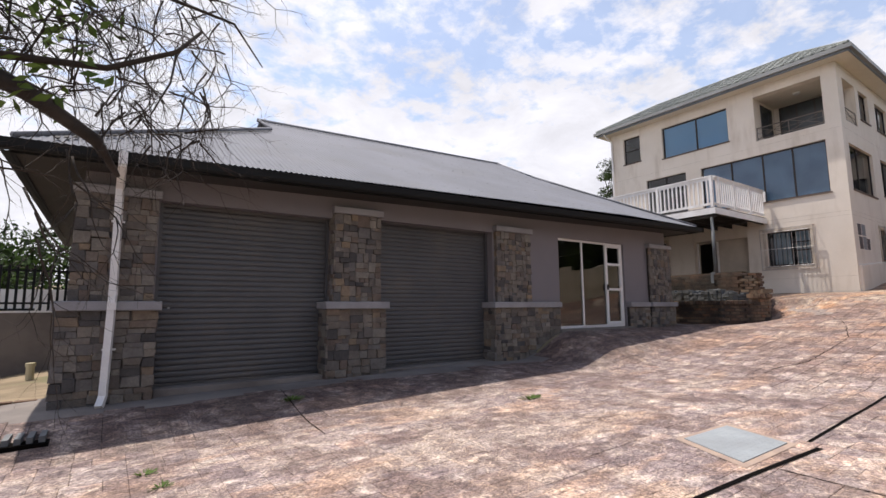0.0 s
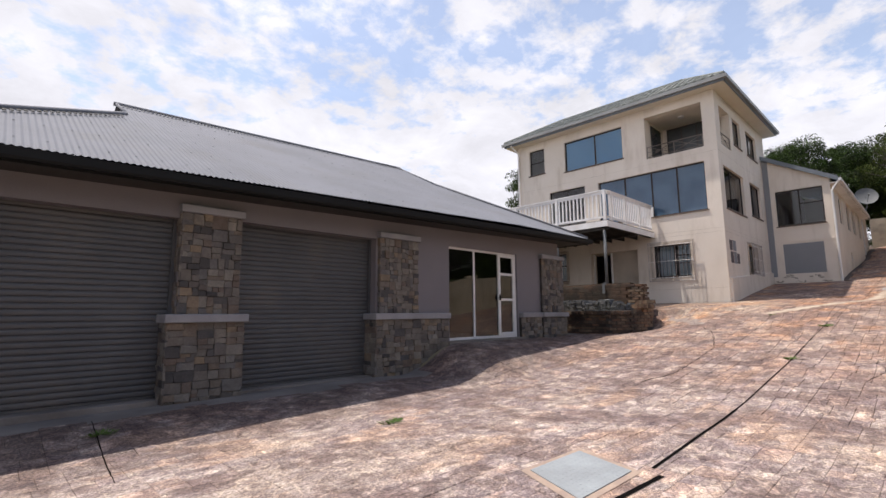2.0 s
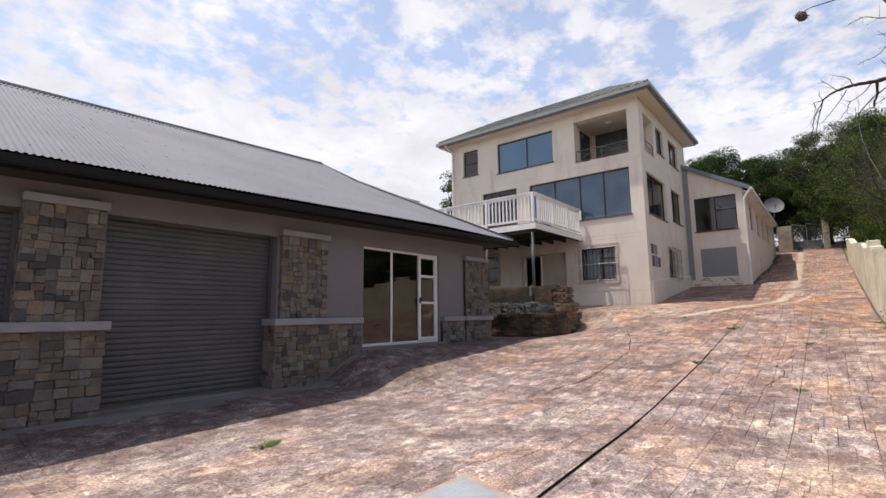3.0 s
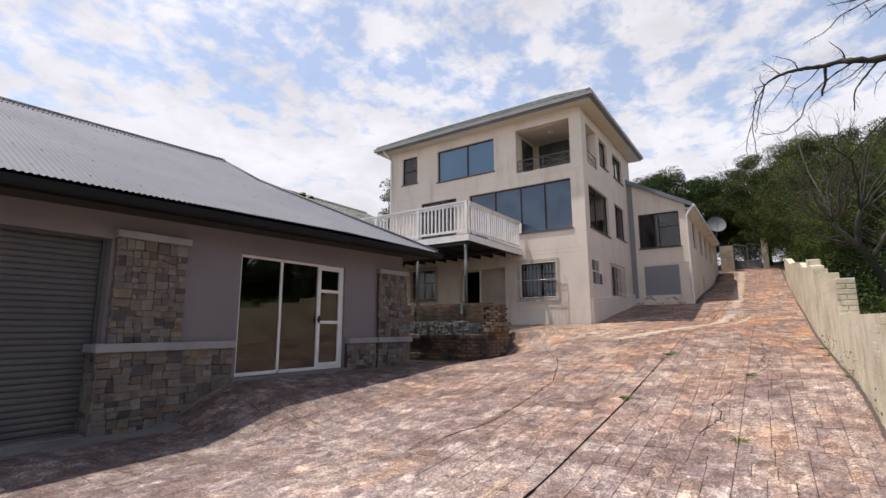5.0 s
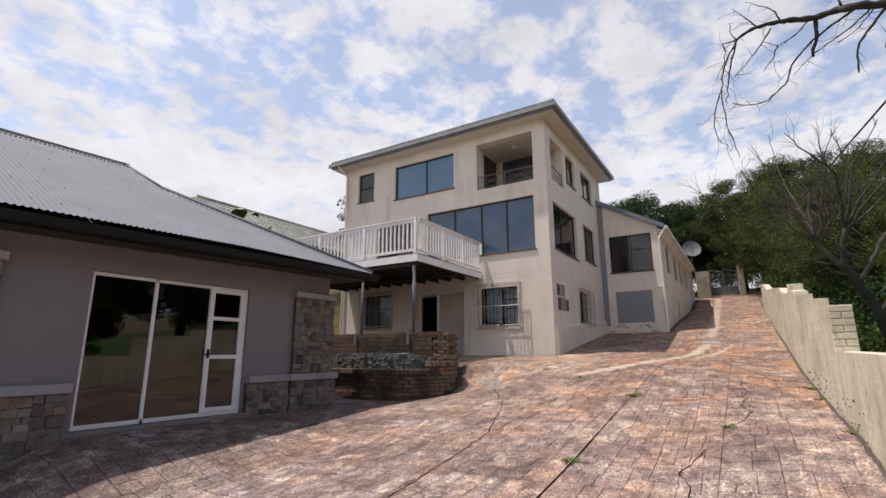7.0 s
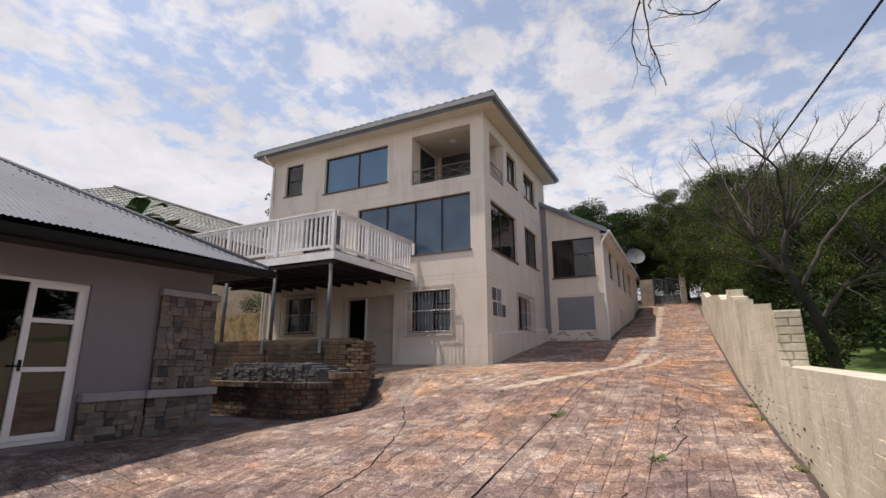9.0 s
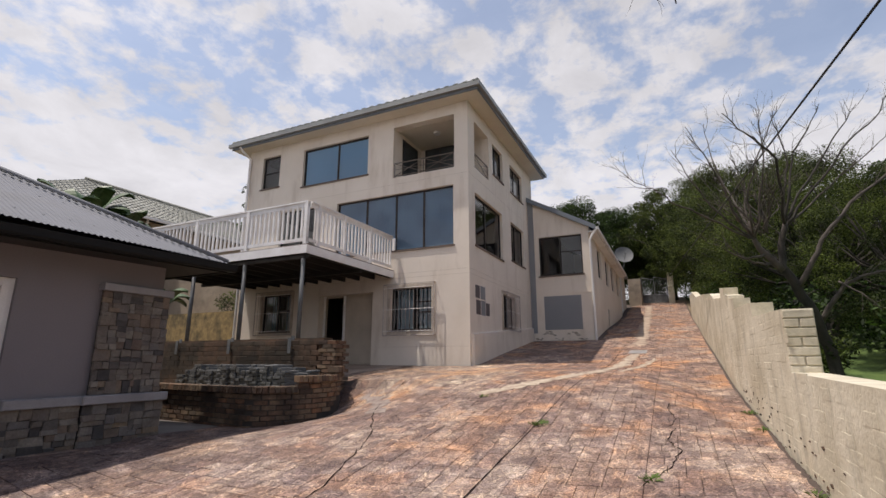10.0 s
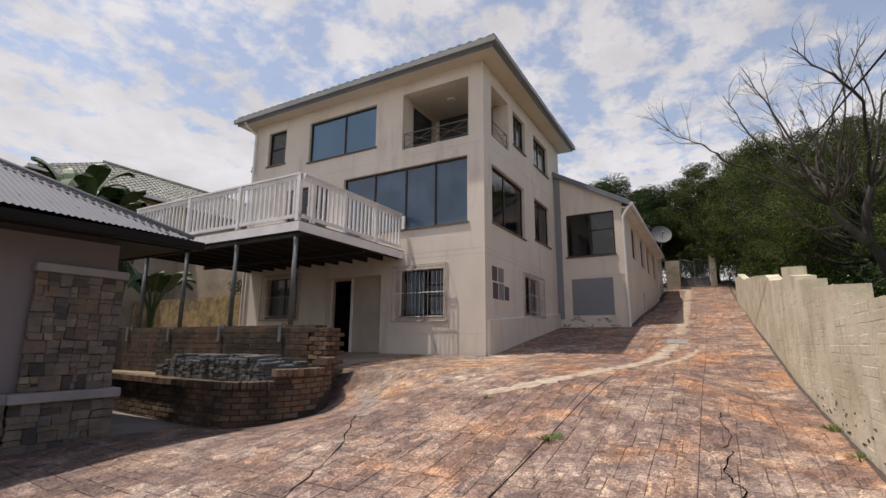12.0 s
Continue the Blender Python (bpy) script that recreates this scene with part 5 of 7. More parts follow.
def unit_brick(material, seed, count=5):
    out, r = [], random.Random(seed)
    for _ in range(count):
        s = Shape()
        j = lambda: r.uniform(-0.012, 0.012)
        c = [(-0.5, -0.5), (0.5, -0.5), (0.5, 0.5), (-0.5, 0.5)]
        s.v = [(x + j(), y * 0.9, z) for z in (-0.5, 0.5) for x, y in c]
        s.v += [(x * 0.93 + j(), -0.5 - r.uniform(-0.03, 0.05), z * 0.84) for x, z in ((-0.5, -0.5), (0.5, -0.5), (0.5, 0.5), (-0.5, 0.5))]
        s.f = [(3, 2, 1, 0), (4, 5, 6, 7), (1, 2, 6, 5), (2, 3, 7, 6), (3, 0, 4, 7), (0, 1, 9, 8), (1, 5, 10, 9), (5, 4, 11, 10), (4, 0, 8, 11), (8, 9, 10, 11)]
        out.append(s.mesh("brick", material))
    return out


BRICKS = unit_brick(BRICK_MAT, 2)
OLD_BRICKS = unit_brick(OLD_BRICK, 3)
rbk = random.Random(12)


def lay(parent, pts, z_low, z_high, size=(0.225, 0.105, 0.072), joint=0.012, meshes=BRICKS, soldier=True, coarse=0.0):
    """Courses of bricks along a polyline in plan; z_low(t), z_high(t) bound them. The last course stands on edge."""
    P = [Vector((*p, 0)) for p in pts]
    seg = [(b - a).length for a, b in zip(P, P[1:])]
    L = sum(seg)

    def at(t):
        for a, b, l in zip(P, P[1:], seg):
            if t <= l or b is P[-1]:
                d = (b - a).normalized()
                return a + d * t, d
            t -= l
    ch = size[2] + joint
    z0 = min(z_low(t * L / 20) for t in range(21))
    zmax = max(z_high(t * L / 20) for t in range(21))
    k = 0
    z = z0
    while z < zmax:
        t = (size[0] + joint) * (0.5 if k % 2 else 0.0) * 1.0
        while t < L:
            cap_here = soldier and z_high(t) - 0.12 < z
            w = 0.075 if cap_here else size[0]
            if t + w / 2 > L:
                break
            p, d = at(t + w / 2)
            hi, lo = z_high(t + w / 2), z_low(t + w / 2)
            if z + ch * 0.5 < hi and z + ch > lo:
                if cap_here:
                    if z - (hi - 0.115) > -ch * 0.999 and not z - (hi - 0.115) > ch:
                        h = 0.108
                        zc = hi - 0.056
                        done = z < hi - 0.115 + ch and z >= hi - 0.12
                        if done:
                            ob = new("brick", rbk.choice(meshes))
                            ob.parent = parent
                            ob.matrix_basis = Matrix.Translation((p.x, p.y, zc)) @ Matrix.Rotation(math.atan2(d.y, d.x), 4, "Z") @ Matrix.Diagonal((w, 0.22, h, 1))
                else:
                    ob = new("brick", rbk.choice(meshes))
                    ob.parent = parent
                    ob.matrix_basis = Matrix.Translation((p.x, p.y, z + size[2] / 2)) @ Matrix.Rotation(math.atan2(d.y, d.x) + rbk.gauss(0, 0.008), 4, "Z") @ Matrix.Diagonal((w, size[1], size[2], 1))
            t += w + joint
        z += ch
        k += 1


planter = thing("brick_planter", "low curved planter of weathered red-brown bricks", "planter")
# the wall as seen from the drive runs towards the garage and curves round to the stub pier
LEFT = [(14.75, 13.9), (14.35, 10.8), (13.95, 6.95)]
CURVE = [(13.95, 6.95), (14.12, 6.68), (14.4, 6.42), (14.75, 6.27), (15.15, 6.24), (15.55, 6.34), (15.9, 6.58), (16.15, 6.95)]
lay(planter, LEFT, lambda t: 1.44, lambda t: 2.14)


def arc_len(pts):
    return sum((Vector(b) - Vector(a)).length for a, b in zip(pts, pts[1:]))


LC = arc_len(CURVE)
lay(planter, CURVE, lambda t: 1.42 + 0.75 * smooth(0.3, LC, t), lambda t: 2.14 if t < 0.28 * LC else 2.31 if t < 0.62 * LC else 2.46)
core = Shape()
for pts, hi in ((LEFT, 2.1), (CURVE, 2.1)):
    for a, b in zip(pts, pts[1:]):
        d = (Vector(b) - Vector(a)).normalized()
        n = Vector((-d.y, d.x)) * 0.01
        m = Vector((-d.y, d.x)) * 0.11
        q = [(a[0] - n.x * 4, a[1] - n.y * 4), (b[0] - n.x * 4, b[1] - n.y * 4), (b[0] + m.x, b[1] + m.y), (a[0] + m.x, a[1] + m.y)]
        core.hexa([(*p, 1.2) for p in q], [(*p, hi) for p in q])
core.put("mortar_core", MORTAR, planter)
fill = Shape()
fp = [(14.1, 7.0), (14.6, 6.5), (15.2, 6.4), (15.8, 6.7), (16.25, 7.3), (16.25, 14.5), (14.85, 14.5)]
fill.v = [(x, y, 2.0) for x, y in fp]
fill.f = [tuple(range(len(fp)))]
fill.put("planter_soil", EARTH, planter, "dry sandy planter soil")
pier = thing("brick_pier", "short stub pier of weathered bricks at the planter's end", "pier")
lay(pier, [(16.12, 7.28), (16.12, 6.83), (16.42, 6.83)], lambda t: 1.9, lambda t: 2.98, soldier=False)
Shape().box(16.14, 16.4, 6.86, 7.24, 1.8, 2.94).put("mortar_core", MORTAR, pier)
lay(ret, [(16.17, 14.6), (16.17, 7.3)], lambda t: 2.0, lambda t: 3.04, meshes=OLD_BRICKS, soldier=False, size=(0.33, 0.06, 0.106), joint=0.006)

for y in (8.12, 10.0, 11.85, 13.6):
    Shape().cbox(16.09, 16.105, y - 0.045, y + 0.045, 2.72, 3.06, 0.003).put("post_strap", GALV, ret, "galvanised steel post strap")

# stack of pavers in the planter
rp = random.Random(9)
stack = thing("paver_stack", "long loose stack of grey concrete pavers in the planter", "pavers")
PAVERS = [Shape().cbox(-0.15, 0.15, -0.0515, 0.0515, 0, 0.046, 0.005).mesh("paver", PAVER_MAT)]
infill = Shape()
for r in range(26):
    y = 6.95 + r * 0.115
    for row in range(3):
        x = 14.95 + row * 0.33 + rp.uniform(-0.02, 0.02)
        n = rp.randint(7, 9) - (1 if r < 3 else 0)
        if r > 20:
            n -= (r - 20) // 2
        lean = rp.uniform(-0.02, 0.02)
        for k in range(n):
            z = 2.02 + k * 0.052
            dx, dy = rp.uniform(-0.018, 0.018) + lean * k * 0.3, rp.uniform(-0.012, 0.012)
            if row == 0 or k == n - 1:
                ob = new("paver", PAVERS[0])
                ob.parent = stack
                ob.location, ob.rotation_euler = (x + dx, y + dy + 0.05, z), (rp.gauss(0, 0.03), rp.gauss(0, 0.03), rp.gauss(0, 0.02))
            else:
                infill.cbox(x + dx - 0.15, x + dx + 0.15, y + dy, y + dy + 0.103, z, z + 0.046, 0.005)
infill.put("inner_pavers", PAVER_MAT, stack, "stacked grey pavers", kind="stuff")

# ---- paving pieces ----
PLATE_PTS = [(4.14, 2.20), (4.90, 2.18), (5.10, 2.76), (4.40, 2.80)]


def free(x, y):
    if y > 7.15 and x < 7.3:
        return False
    if x > 16.4 and y > 7.3 or x > 20.0 and y > 5.5:
        return False
    if y > 7.6:
        return False
    return True


rg = random.Random(31)


def ashlar(x0, x1, y0, y1, out):
    """Cuts a field of paving into unequal rectangular pieces."""
    w, h = x1 - x0, y1 - y0
    bw, bh = 0.38 * rg.uniform(0.75, 1.3), 0.33 * rg.uniform(0.75, 1.3)
    if w > bw and (w / bw >= h / bh or h < bh):
        m = x0 + w * rg.uniform(0.36, 0.64)
        ashlar(x0, m, y0, y1, out)
        ashlar(m, x1, y0, y1, out)
    elif h > bh:
        m = y0 + h * rg.uniform(0.38, 0.62)
        ashlar(x0, x1, y0, m, out)
        ashlar(x0, x1, m, y1, out)
    else:
        out.append((x0, x1, y0, y1))


cells, pieces = [], []
for y0, y1 in ((-0.475, 0.75), (0.75, 2.17), (2.17, 3.3), (3.3, 4.6), (4.6, 5.9), (5.9, 7.5)):
    x = -5 - rg.uniform(0, 1.0)
    while x < 46:
        w = rg.uniform(1.3, 2.2)
        ashlar(x, x + w, y0, y1, cells)
        x += w
for c in cells:
    mx, my = (c[0] + c[1]) / 2, (c[2] + c[3]) / 2
    if free(mx, my) and not (c[1] > 26.4 and c[3] > 3.0):
        pieces.append(c)


def slab(s, x0, x1, y0, y1):
    g, h, c = (0.0025, 0.004, 0.006) if x0 > 7.5 else (0.001, 0.0012, 0.005)
    j = rg.uniform(-0.002, 0.002)
    o = [(x0 + h, y0 + g), (x1 - h, y0 + g), (x1 - h, y1 - g), (x0 + h, y1 - g)]
    i = [(x0 + h + c, y0 + g + c), (x1 - h - c, y0 + g + c), (x1 - h - c, y1 - g - c), (x0 + h + c, y1 - g - c)]
    k = len(s.v)
    s.v += [(x, y, ground(x, y) - 0.02) for x, y in o] + [(x, y, ground(x, y) + 0.0035 + j) for x, y in o] + [(x, y, ground(x, y) + 0.007 + j) for x, y in i]
    for e in (0, 4):
        s.f += [(k + e + q, k + e + (q + 1) % 4, k + e + 4 + (q + 1) % 4, k + e + 4 + q) for q in range(4)]
    s.f.append((k + 8, k + 9, k + 10, k + 11))


near = [p for p in pieces if 3.2 < p[0] < 11.5 and 0.6 < p[2] < 4.2]
near = set(near[:290])
rest, worn = Shape(), Shape()
for p in pieces:
    if p in near:
        continue
    edge_x = 15.9 + 0.5 * math.sin(p[2] * 2.1) + rg.uniform(-0.25, 0.25)
    slab(worn if edge_x < p[0] < 21.5 and p[2] > 3.4 + 0.4 * math.sin(p[0] * 1.3) + 0.25 * (p[0] - 16) * (p[0] > 18) else rest, *p)
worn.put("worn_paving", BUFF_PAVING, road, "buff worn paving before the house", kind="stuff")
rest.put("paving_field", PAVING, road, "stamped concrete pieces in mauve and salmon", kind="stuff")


def strip(name, pts, w, lift, material, parent, label, jag=0.0, seed=1):
    """A thin line on the ground along pts, of width w."""
    r = random.Random(seed)
    P = []
    for (ax, ay), (bx, by) in zip(pts, pts[1:]):
        n = max(1, int(math.hypot(bx - ax, by - ay) / (0.09 if jag else 0.4)))
        for i in range(n):
            P.append((ax + (bx - ax) * i / n + r.uniform(-jag, jag), ay + (by - ay) * i / n + r.uniform(-jag, jag)))
    P.append(pts[-1])
    s = Shape()
    for i, (x, y) in enumerate(P):
        x2, y2 = P[min(i + 1, len(P) - 1)]
        x1, y1 = P[max(i - 1, 0)]
        l = math.hypot(x2 - x1, y2 - y1) or 1
        nx, ny = -(y2 - y1) / l, (x2 - x1) / l
        h = w / 2 * (r.uniform(0.4, 1.3) if jag else 1)
        for e in (-h, h):
            s.v.append((x + nx * e, y + ny * e, ground(x + nx * e, y + ny * e) + lift))
    s.f = [(2 * i, 2 * i + 2, 2 * i + 3, 2 * i + 1) for i in range(len(P) - 1)]
    return s.put(name, material, parent, label)


strip("expansion_joint", [(2.9, 2.12), (3.92, 2.06), (4.97, 1.97)], 0.045, 0.012, BLACK_GAP, road, "thick black expansion joint")
strip("expansion_joint", [(5.09, 2.09), (6.3, 2.14), (7.71, 2.17)], 0.032, 0.012, BLACK_GAP, road, "black expansion joint")
strip("expansion_joint", [(7.71, 2.17), (10.0, 2.18), (12.0, 2.18)], 0.018, 0.0115, BLACK_GAP, road, "thin dark expansion joint")
strip("expansion_joint", [(12.0, 2.18), (14.7, 2.10), (17.4, 1.95), (27.0, 1.8)], 0.011, 0.0115, BLACK_GAP, road, "thin dark expansion joint")
# Cracks lie on the surface as strips; the shade inside them is the colour.
strip("crack", [(4.2, 2.0), (4.17, 1.38), (4.2, 0.2), (4.2, -0.4)], 0.011, 0.0115, BLACK_GAP, road, "narrow dark joint", 0.003, 2)
strip("crack", [(2.1, 7.2), (2.05, 6.2), (1.98, 5.2)], 0.011, 0.0115, BLACK_GAP, road, "narrow dark joint", 0.004, 3)
strip("crack", [(8.6, 3.75), (9.35, 3.48), (11.88, 3.6), (12.9, 3.92), (13.48, 4.15), (14.54, 4.83), (15.2, 5.1)], 0.015, 0.0118, BLACK_GAP, road, "jagged crack", 0.02, 4)
strip("crack", [(12.5, 0.75), (12.95, 0.55), (13.55, 0.45), (13.9, 0.56), (14.45, 0.49)], 0.014, 0.0118, BLACK_GAP, road, "jagged crack", 0.02, 5)
strip("crack", [(14.5, 0.55), (14.9, 0.47), (15.34, 0.58), (15.7, 0.55)], 0.01, 0.0118, BLACK_GAP, road, "fine crack", 0.02, 6)
strip("crack", [(9.8, 1.15), (10.5, 0.95), (11.1, 1.1), (11.8, 0.9)], 0.013, 0.0118, BLACK_GAP, road, "fine crack", 0.025, 7)
strip("crack", [(26.0, -0.475), (18.0, -0.475), (5.0, -0.475)], 0.05, 0.0112, JOINT, road, "dirty gap at the wall's foot", 0.006, 8)
SPILL = mat("dried_cement", (0.52, 0.43, 0.33), (0.34, 0.26, 0.20), 7.0, 0.95, 0.5, grain=30)
strip("cement_mark", [(15.6, 3.5), (15.83, 3.16), (17.0, 2.45), (18.25, 1.92), (20.2, 1.65), (22.34, 1.45)], 0.30, 0.0125, SPILL, road, "cream cement smear", 0.055, 9)
strip("cement_mark", [(18.4, 1.49), (20.0, 1.2), (21.56, 0.91)], 0.16, 0.0125, SPILL, road, "cream cement smear", 0.05, 10)
strip("cement_mark", [(14.4, 4.7), (14.9, 4.95), (15.5, 5.35), (16.0, 6.0)], 0.3, 0.0122, mat("pale_grey_scuff", (0.33, 0.27, 0.235), (0.20, 0.15, 0.13), 9.0, 0.95, 0.5), road, "pale scuffed patch", 0.09, 11)
# Pale strip with uneven edges along the upper drive.
strip("pale_track", [(24.6, 1.42), (30.0, 1.52), (36.0, 1.65), (43.5, 1.8)], 0.42, 0.0122, mat("pale_buff_concrete", (0.46, 0.36, 0.27), (0.30, 0.22, 0.17), 3.0, 0.95, 0.4), road, "pale track up the drive", 0.03, 12)
land_strip = sheet("landing", mat("buff_concrete", (0.38, 0.29, 0.22), (0.26, 0.19, 0.15), 1.3, 0.9, 0.4, stain=(0.22, 0.15, 0.12), stain_amount=0.6), 16.55, 20.35, 7.2, 10.8, 0.25, 0.006, "buff concrete landing before the house")

sheet("mortar_patch", mat("grey_mortar", (0.33, 0.32, 0.31), (0.25, 0.24, 0.23), 3.0, 0.9, 0.3), 22.5, 23.2, 1.15, 1.62, 0.12, 0.013, "small grey mortar patch in the drive")
plate = thing("manhole_cover", "pale blue-grey checker-plate inspection cover in the drive", "manhole cover")
q = [Vector((x, y, ground(x, y) + 0.013)) for x, y in PLATE_PTS]
s = Shape().hexa([v - Vector((0, 0, 0.03)) for v in q], [v + Vector((0, 0, 0.008)) for v in q])
s.put("plate", PLATE, plate)
tr = Shape()
for i in range(14):
    for j in range(11):
        u, v = (i + 0.5) / 14, (j + 0.5) / 11
        p = q[0].lerp(q[1], u).lerp(q[3].lerp(q[2], u), v) + Vector((0, 0, 0.0085))
        a = 0.018 if (i + j) % 2 else 0.006
        b = 0.006 if (i + j) % 2 else 0.018
        tr.quad(p + Vector((-a, 0, 0)), p + Vector((0, -b, 0)), p + Vector((a, 0, 0)), p + Vector((0, b, 0)), p + Vector((0, 0, 0.003)))
tr.f = [f for k in range(0, len(tr.v), 5) for f in ((k, k + 1, k + 4), (k + 1, k + 2, k + 4), (k + 2, k + 3, k + 4), (k + 3, k, k + 4))]
tr.put("tread_pattern", PLATE, plate, "raised tread pattern", kind="stuff")
bd = Shape()
c = sum(q, Vector()) / 4
on_ground = lambda v, up: Vector((v.x, v.y, ground(v.x, v.y) + up))
for a, b in zip(q, q[1:] + q[:1]):
    for k in range(4):
        u, v = a.lerp(b, k / 4), a.lerp(b, (k + 1) / 4)
        bd.quad(u, v, on_ground(c + (v - c) * 1.2, 0.0115), on_ground(c + (u - c) * 1.2, 0.0115))
bd.put("surround", mat("salmon_mortar", (0.40, 0.30, 0.23), (0.30, 0.22, 0.18), 5.0), plate, "salmon mortar surround")

# drain, kerb, stub pipe by the corner
kerb = thing("brick_edging", "dark worn brick edging beside the sandy bed", "edging")
lay(kerb, [(-6.5, 8.5), (-0.5, 8.55)], lambda t: 0.62, lambda t: 0.86, soldier=False)
Shape().box(-6.5, -0.5, 8.52, 8.62, 0.4, 0.84).put("mortar_core", MORTAR, kerb)
drain = thing("drain_grate", "dark steel slotted drain grate in the paving", "drain")
for i in range(9):
    Shape().box(-1.1 + i * 0.09, -1.05 + i * 0.09, 6.45, 6.75, 0.74, 0.80).put("grate_bar", GALV, drain)
Shape().box(-1.15, -0.3, 6.4, 6.8, 0.70, 0.745).put("drain_channel", BLACK_GAP, drain)
stub = thing("pipe_stub", "short cream capped pipe standing in the sandy bed", "pipe")
Shape().tube([(-0.95, 11.4, 0.6), (-0.95, 11.4, 1.05)], 0.06, 10).tube([(-0.95, 11.4, 1.03), (-0.95, 11.4, 1.09)], 0.075, 10).put("pipe", mat("cream_pipe", (0.6, 0.52, 0.34)), stub)

# street wall, fence, what lies behind it
sw = thing("street_wall", "low stained grey plastered wall under a steel fence", "wall")
Shape().box(-30, -0.26, 13.0, 13.22, 0.2, 1.95).put("wall_body", mat("stained_grey_plaster", (0.20, 0.17, 0.15), (0.13, 0.11, 0.10), 1.5, 0.95, 0.4, stain=(0.08, 0.07, 0.06), stain_amount=0.8), sw)
Shape().box(-30, -0.26, 12.98, 13.24, 1.95, 1.99).put("coping", WHITE, sw, "white coping")
fence = thing("steel_fence", "dark steel palisade fence on the street wall", "fence")
for i in range(100):
    x = -0.4 - i * 0.13
    Shape().box(x - 0.022, x + 0.022, 13.08, 13.12, 1.99, 2.9).put("paling", CHARCOAL, fence)
for z in (2.12, 2.78):
    Shape().box(-14, -0.3, 13.12, 13.15, z, z + 0.04).put("fence_rail", CHARCOAL, fence)
far = thing("white_garden_wall", "white rendered wall beyond the fence", "wall")
Shape().box(-34, 1.0, 17.0, 17.3, 0.0, 2.55).put("wall_body", WHITE, far)
Shape().box(-2.6, -1.5, 16.96, 17.0, 1.7, 2.05).put("window_strip", CHARCOAL, far, "dark low window strip")

# ---- weeds ----
rw = random.Random(6)


def weed(x, y, r, n, label="green weed tuft growing in a paving joint"):
    w = thing("weed", label, "weed", group="weeds in joints")
    s = Shape()
    for _ in range(n):
        a, t = rw.uniform(0, 6.28), rw.random()
        px, py = x + math.cos(a) * r * t, y + math.sin(a) * r * t * 0.6
        z = ground(px, py) + 0.005
        lean = Vector((math.cos(a), math.sin(a), 0)) * rw.uniform(0.02, 0.07)
        h = rw.uniform(0.008, 0.035)
        o = Vector((-math.sin(a), math.cos(a), 0)) * 0.004
        p = Vector((px, py, z))
        s.quad(p - o, p + o, p + lean + o + Vector((0, 0, h)), p + lean * 1.3 - o + Vector((0, 0, h * 1.05)))
    s.put("grass", LEAF_LIGHT, w, kind="stuff")


for x, y, r, n in ((4.68, 5.0, 0.13, 110), (2.1, 6.7, 0.13, 100), (0.5, 4.69, 0.05, 30), (0.41, 5.1, 0.05, 40), (14.23, 2.09, 0.13, 120), (11.08, 2.2, 0.11, 90), (12.66, 0.7, 0.09, 60),
                   (9.7, 0.75, 0.08, 40), (15.4, 3.3, 0.06, 30), (15.7, -0.42, 0.12, 80), (14.7, -0.43, 0.08, 40), (12.4, -0.43, 0.07, 30)):
    weed(x, y, r, n)

# ---- planting ----


def leaves(s, centre, radius, count, size, rng, flatten=1.0, shell=0.25):
    for _ in range(count):
        while True:
            p = Vector((rng.uniform(-1, 1), rng.uniform(-1, 1), rng.uniform(-1, 1)))
            if shell < p.length < 1:
                break
        p = Vector((p.x * radius, p.y * radius, p.z * radius * flatten)) + centre
        n = Vector((rng.gauss(0, 1), rng.gauss(0, 1), rng.gauss(0.6, 1))).normalized()
        u = Matrix.Rotation(rng.uniform(0, 6.28), 3, n) @ n.orthogonal().normalized()
        v = n.cross(u)
        a = size * rng.uniform(0.6, 1.3)
        s.quad(p - u * a, p - v * a * 0.42, p + u * a, p + v * a * 0.42)


def limb(s, rng, start, direction, length, radius, depth, tips, spread=0.55, droop=0.0, shrink=0.72, n=6, kids=(2, 3)):
    pts, radii = [start.copy()], [radius]
    d = direction.normalized()
    steps = 5 if depth > 1 else 4
    p = start.copy()
    end = radius * (0.62 if depth > 0 else 0.3)
    for i in range(steps):
        d = (d + Vector((rng.gauss(0, 0.12), rng.gauss(0, 0.12), rng.gauss(0, 0.10) - droop))).normalized()
        p = p + d * length / steps
        pts.append(p.copy())
        radii.append(radius + (end - radius) * (i + 1) / steps)
    s.tube(pts, radii, n if radius > 0.03 else 4 if radius > 0.01 else 3)
    if depth == 0:
        tips.append(p)
        return
    for k in range(rng.randint(*kids)):
        a = Vector((rng.gauss(0, 1), rng.gauss(0, 1), rng.gauss(0, 1)))
        a = (a - d * a.dot(d)).normalized()
        at = pts[-1] if k < 2 else pts[rng.randint(1, steps - 1)]
        limb(s, rng, at, d + a * spread * rng.uniform(0.6, 1.4), length * shrink * rng.uniform(0.8, 1.15), end * rng.uniform(0.7, 0.98), depth - 1, tips, spread, droop, shrink, n, kids)


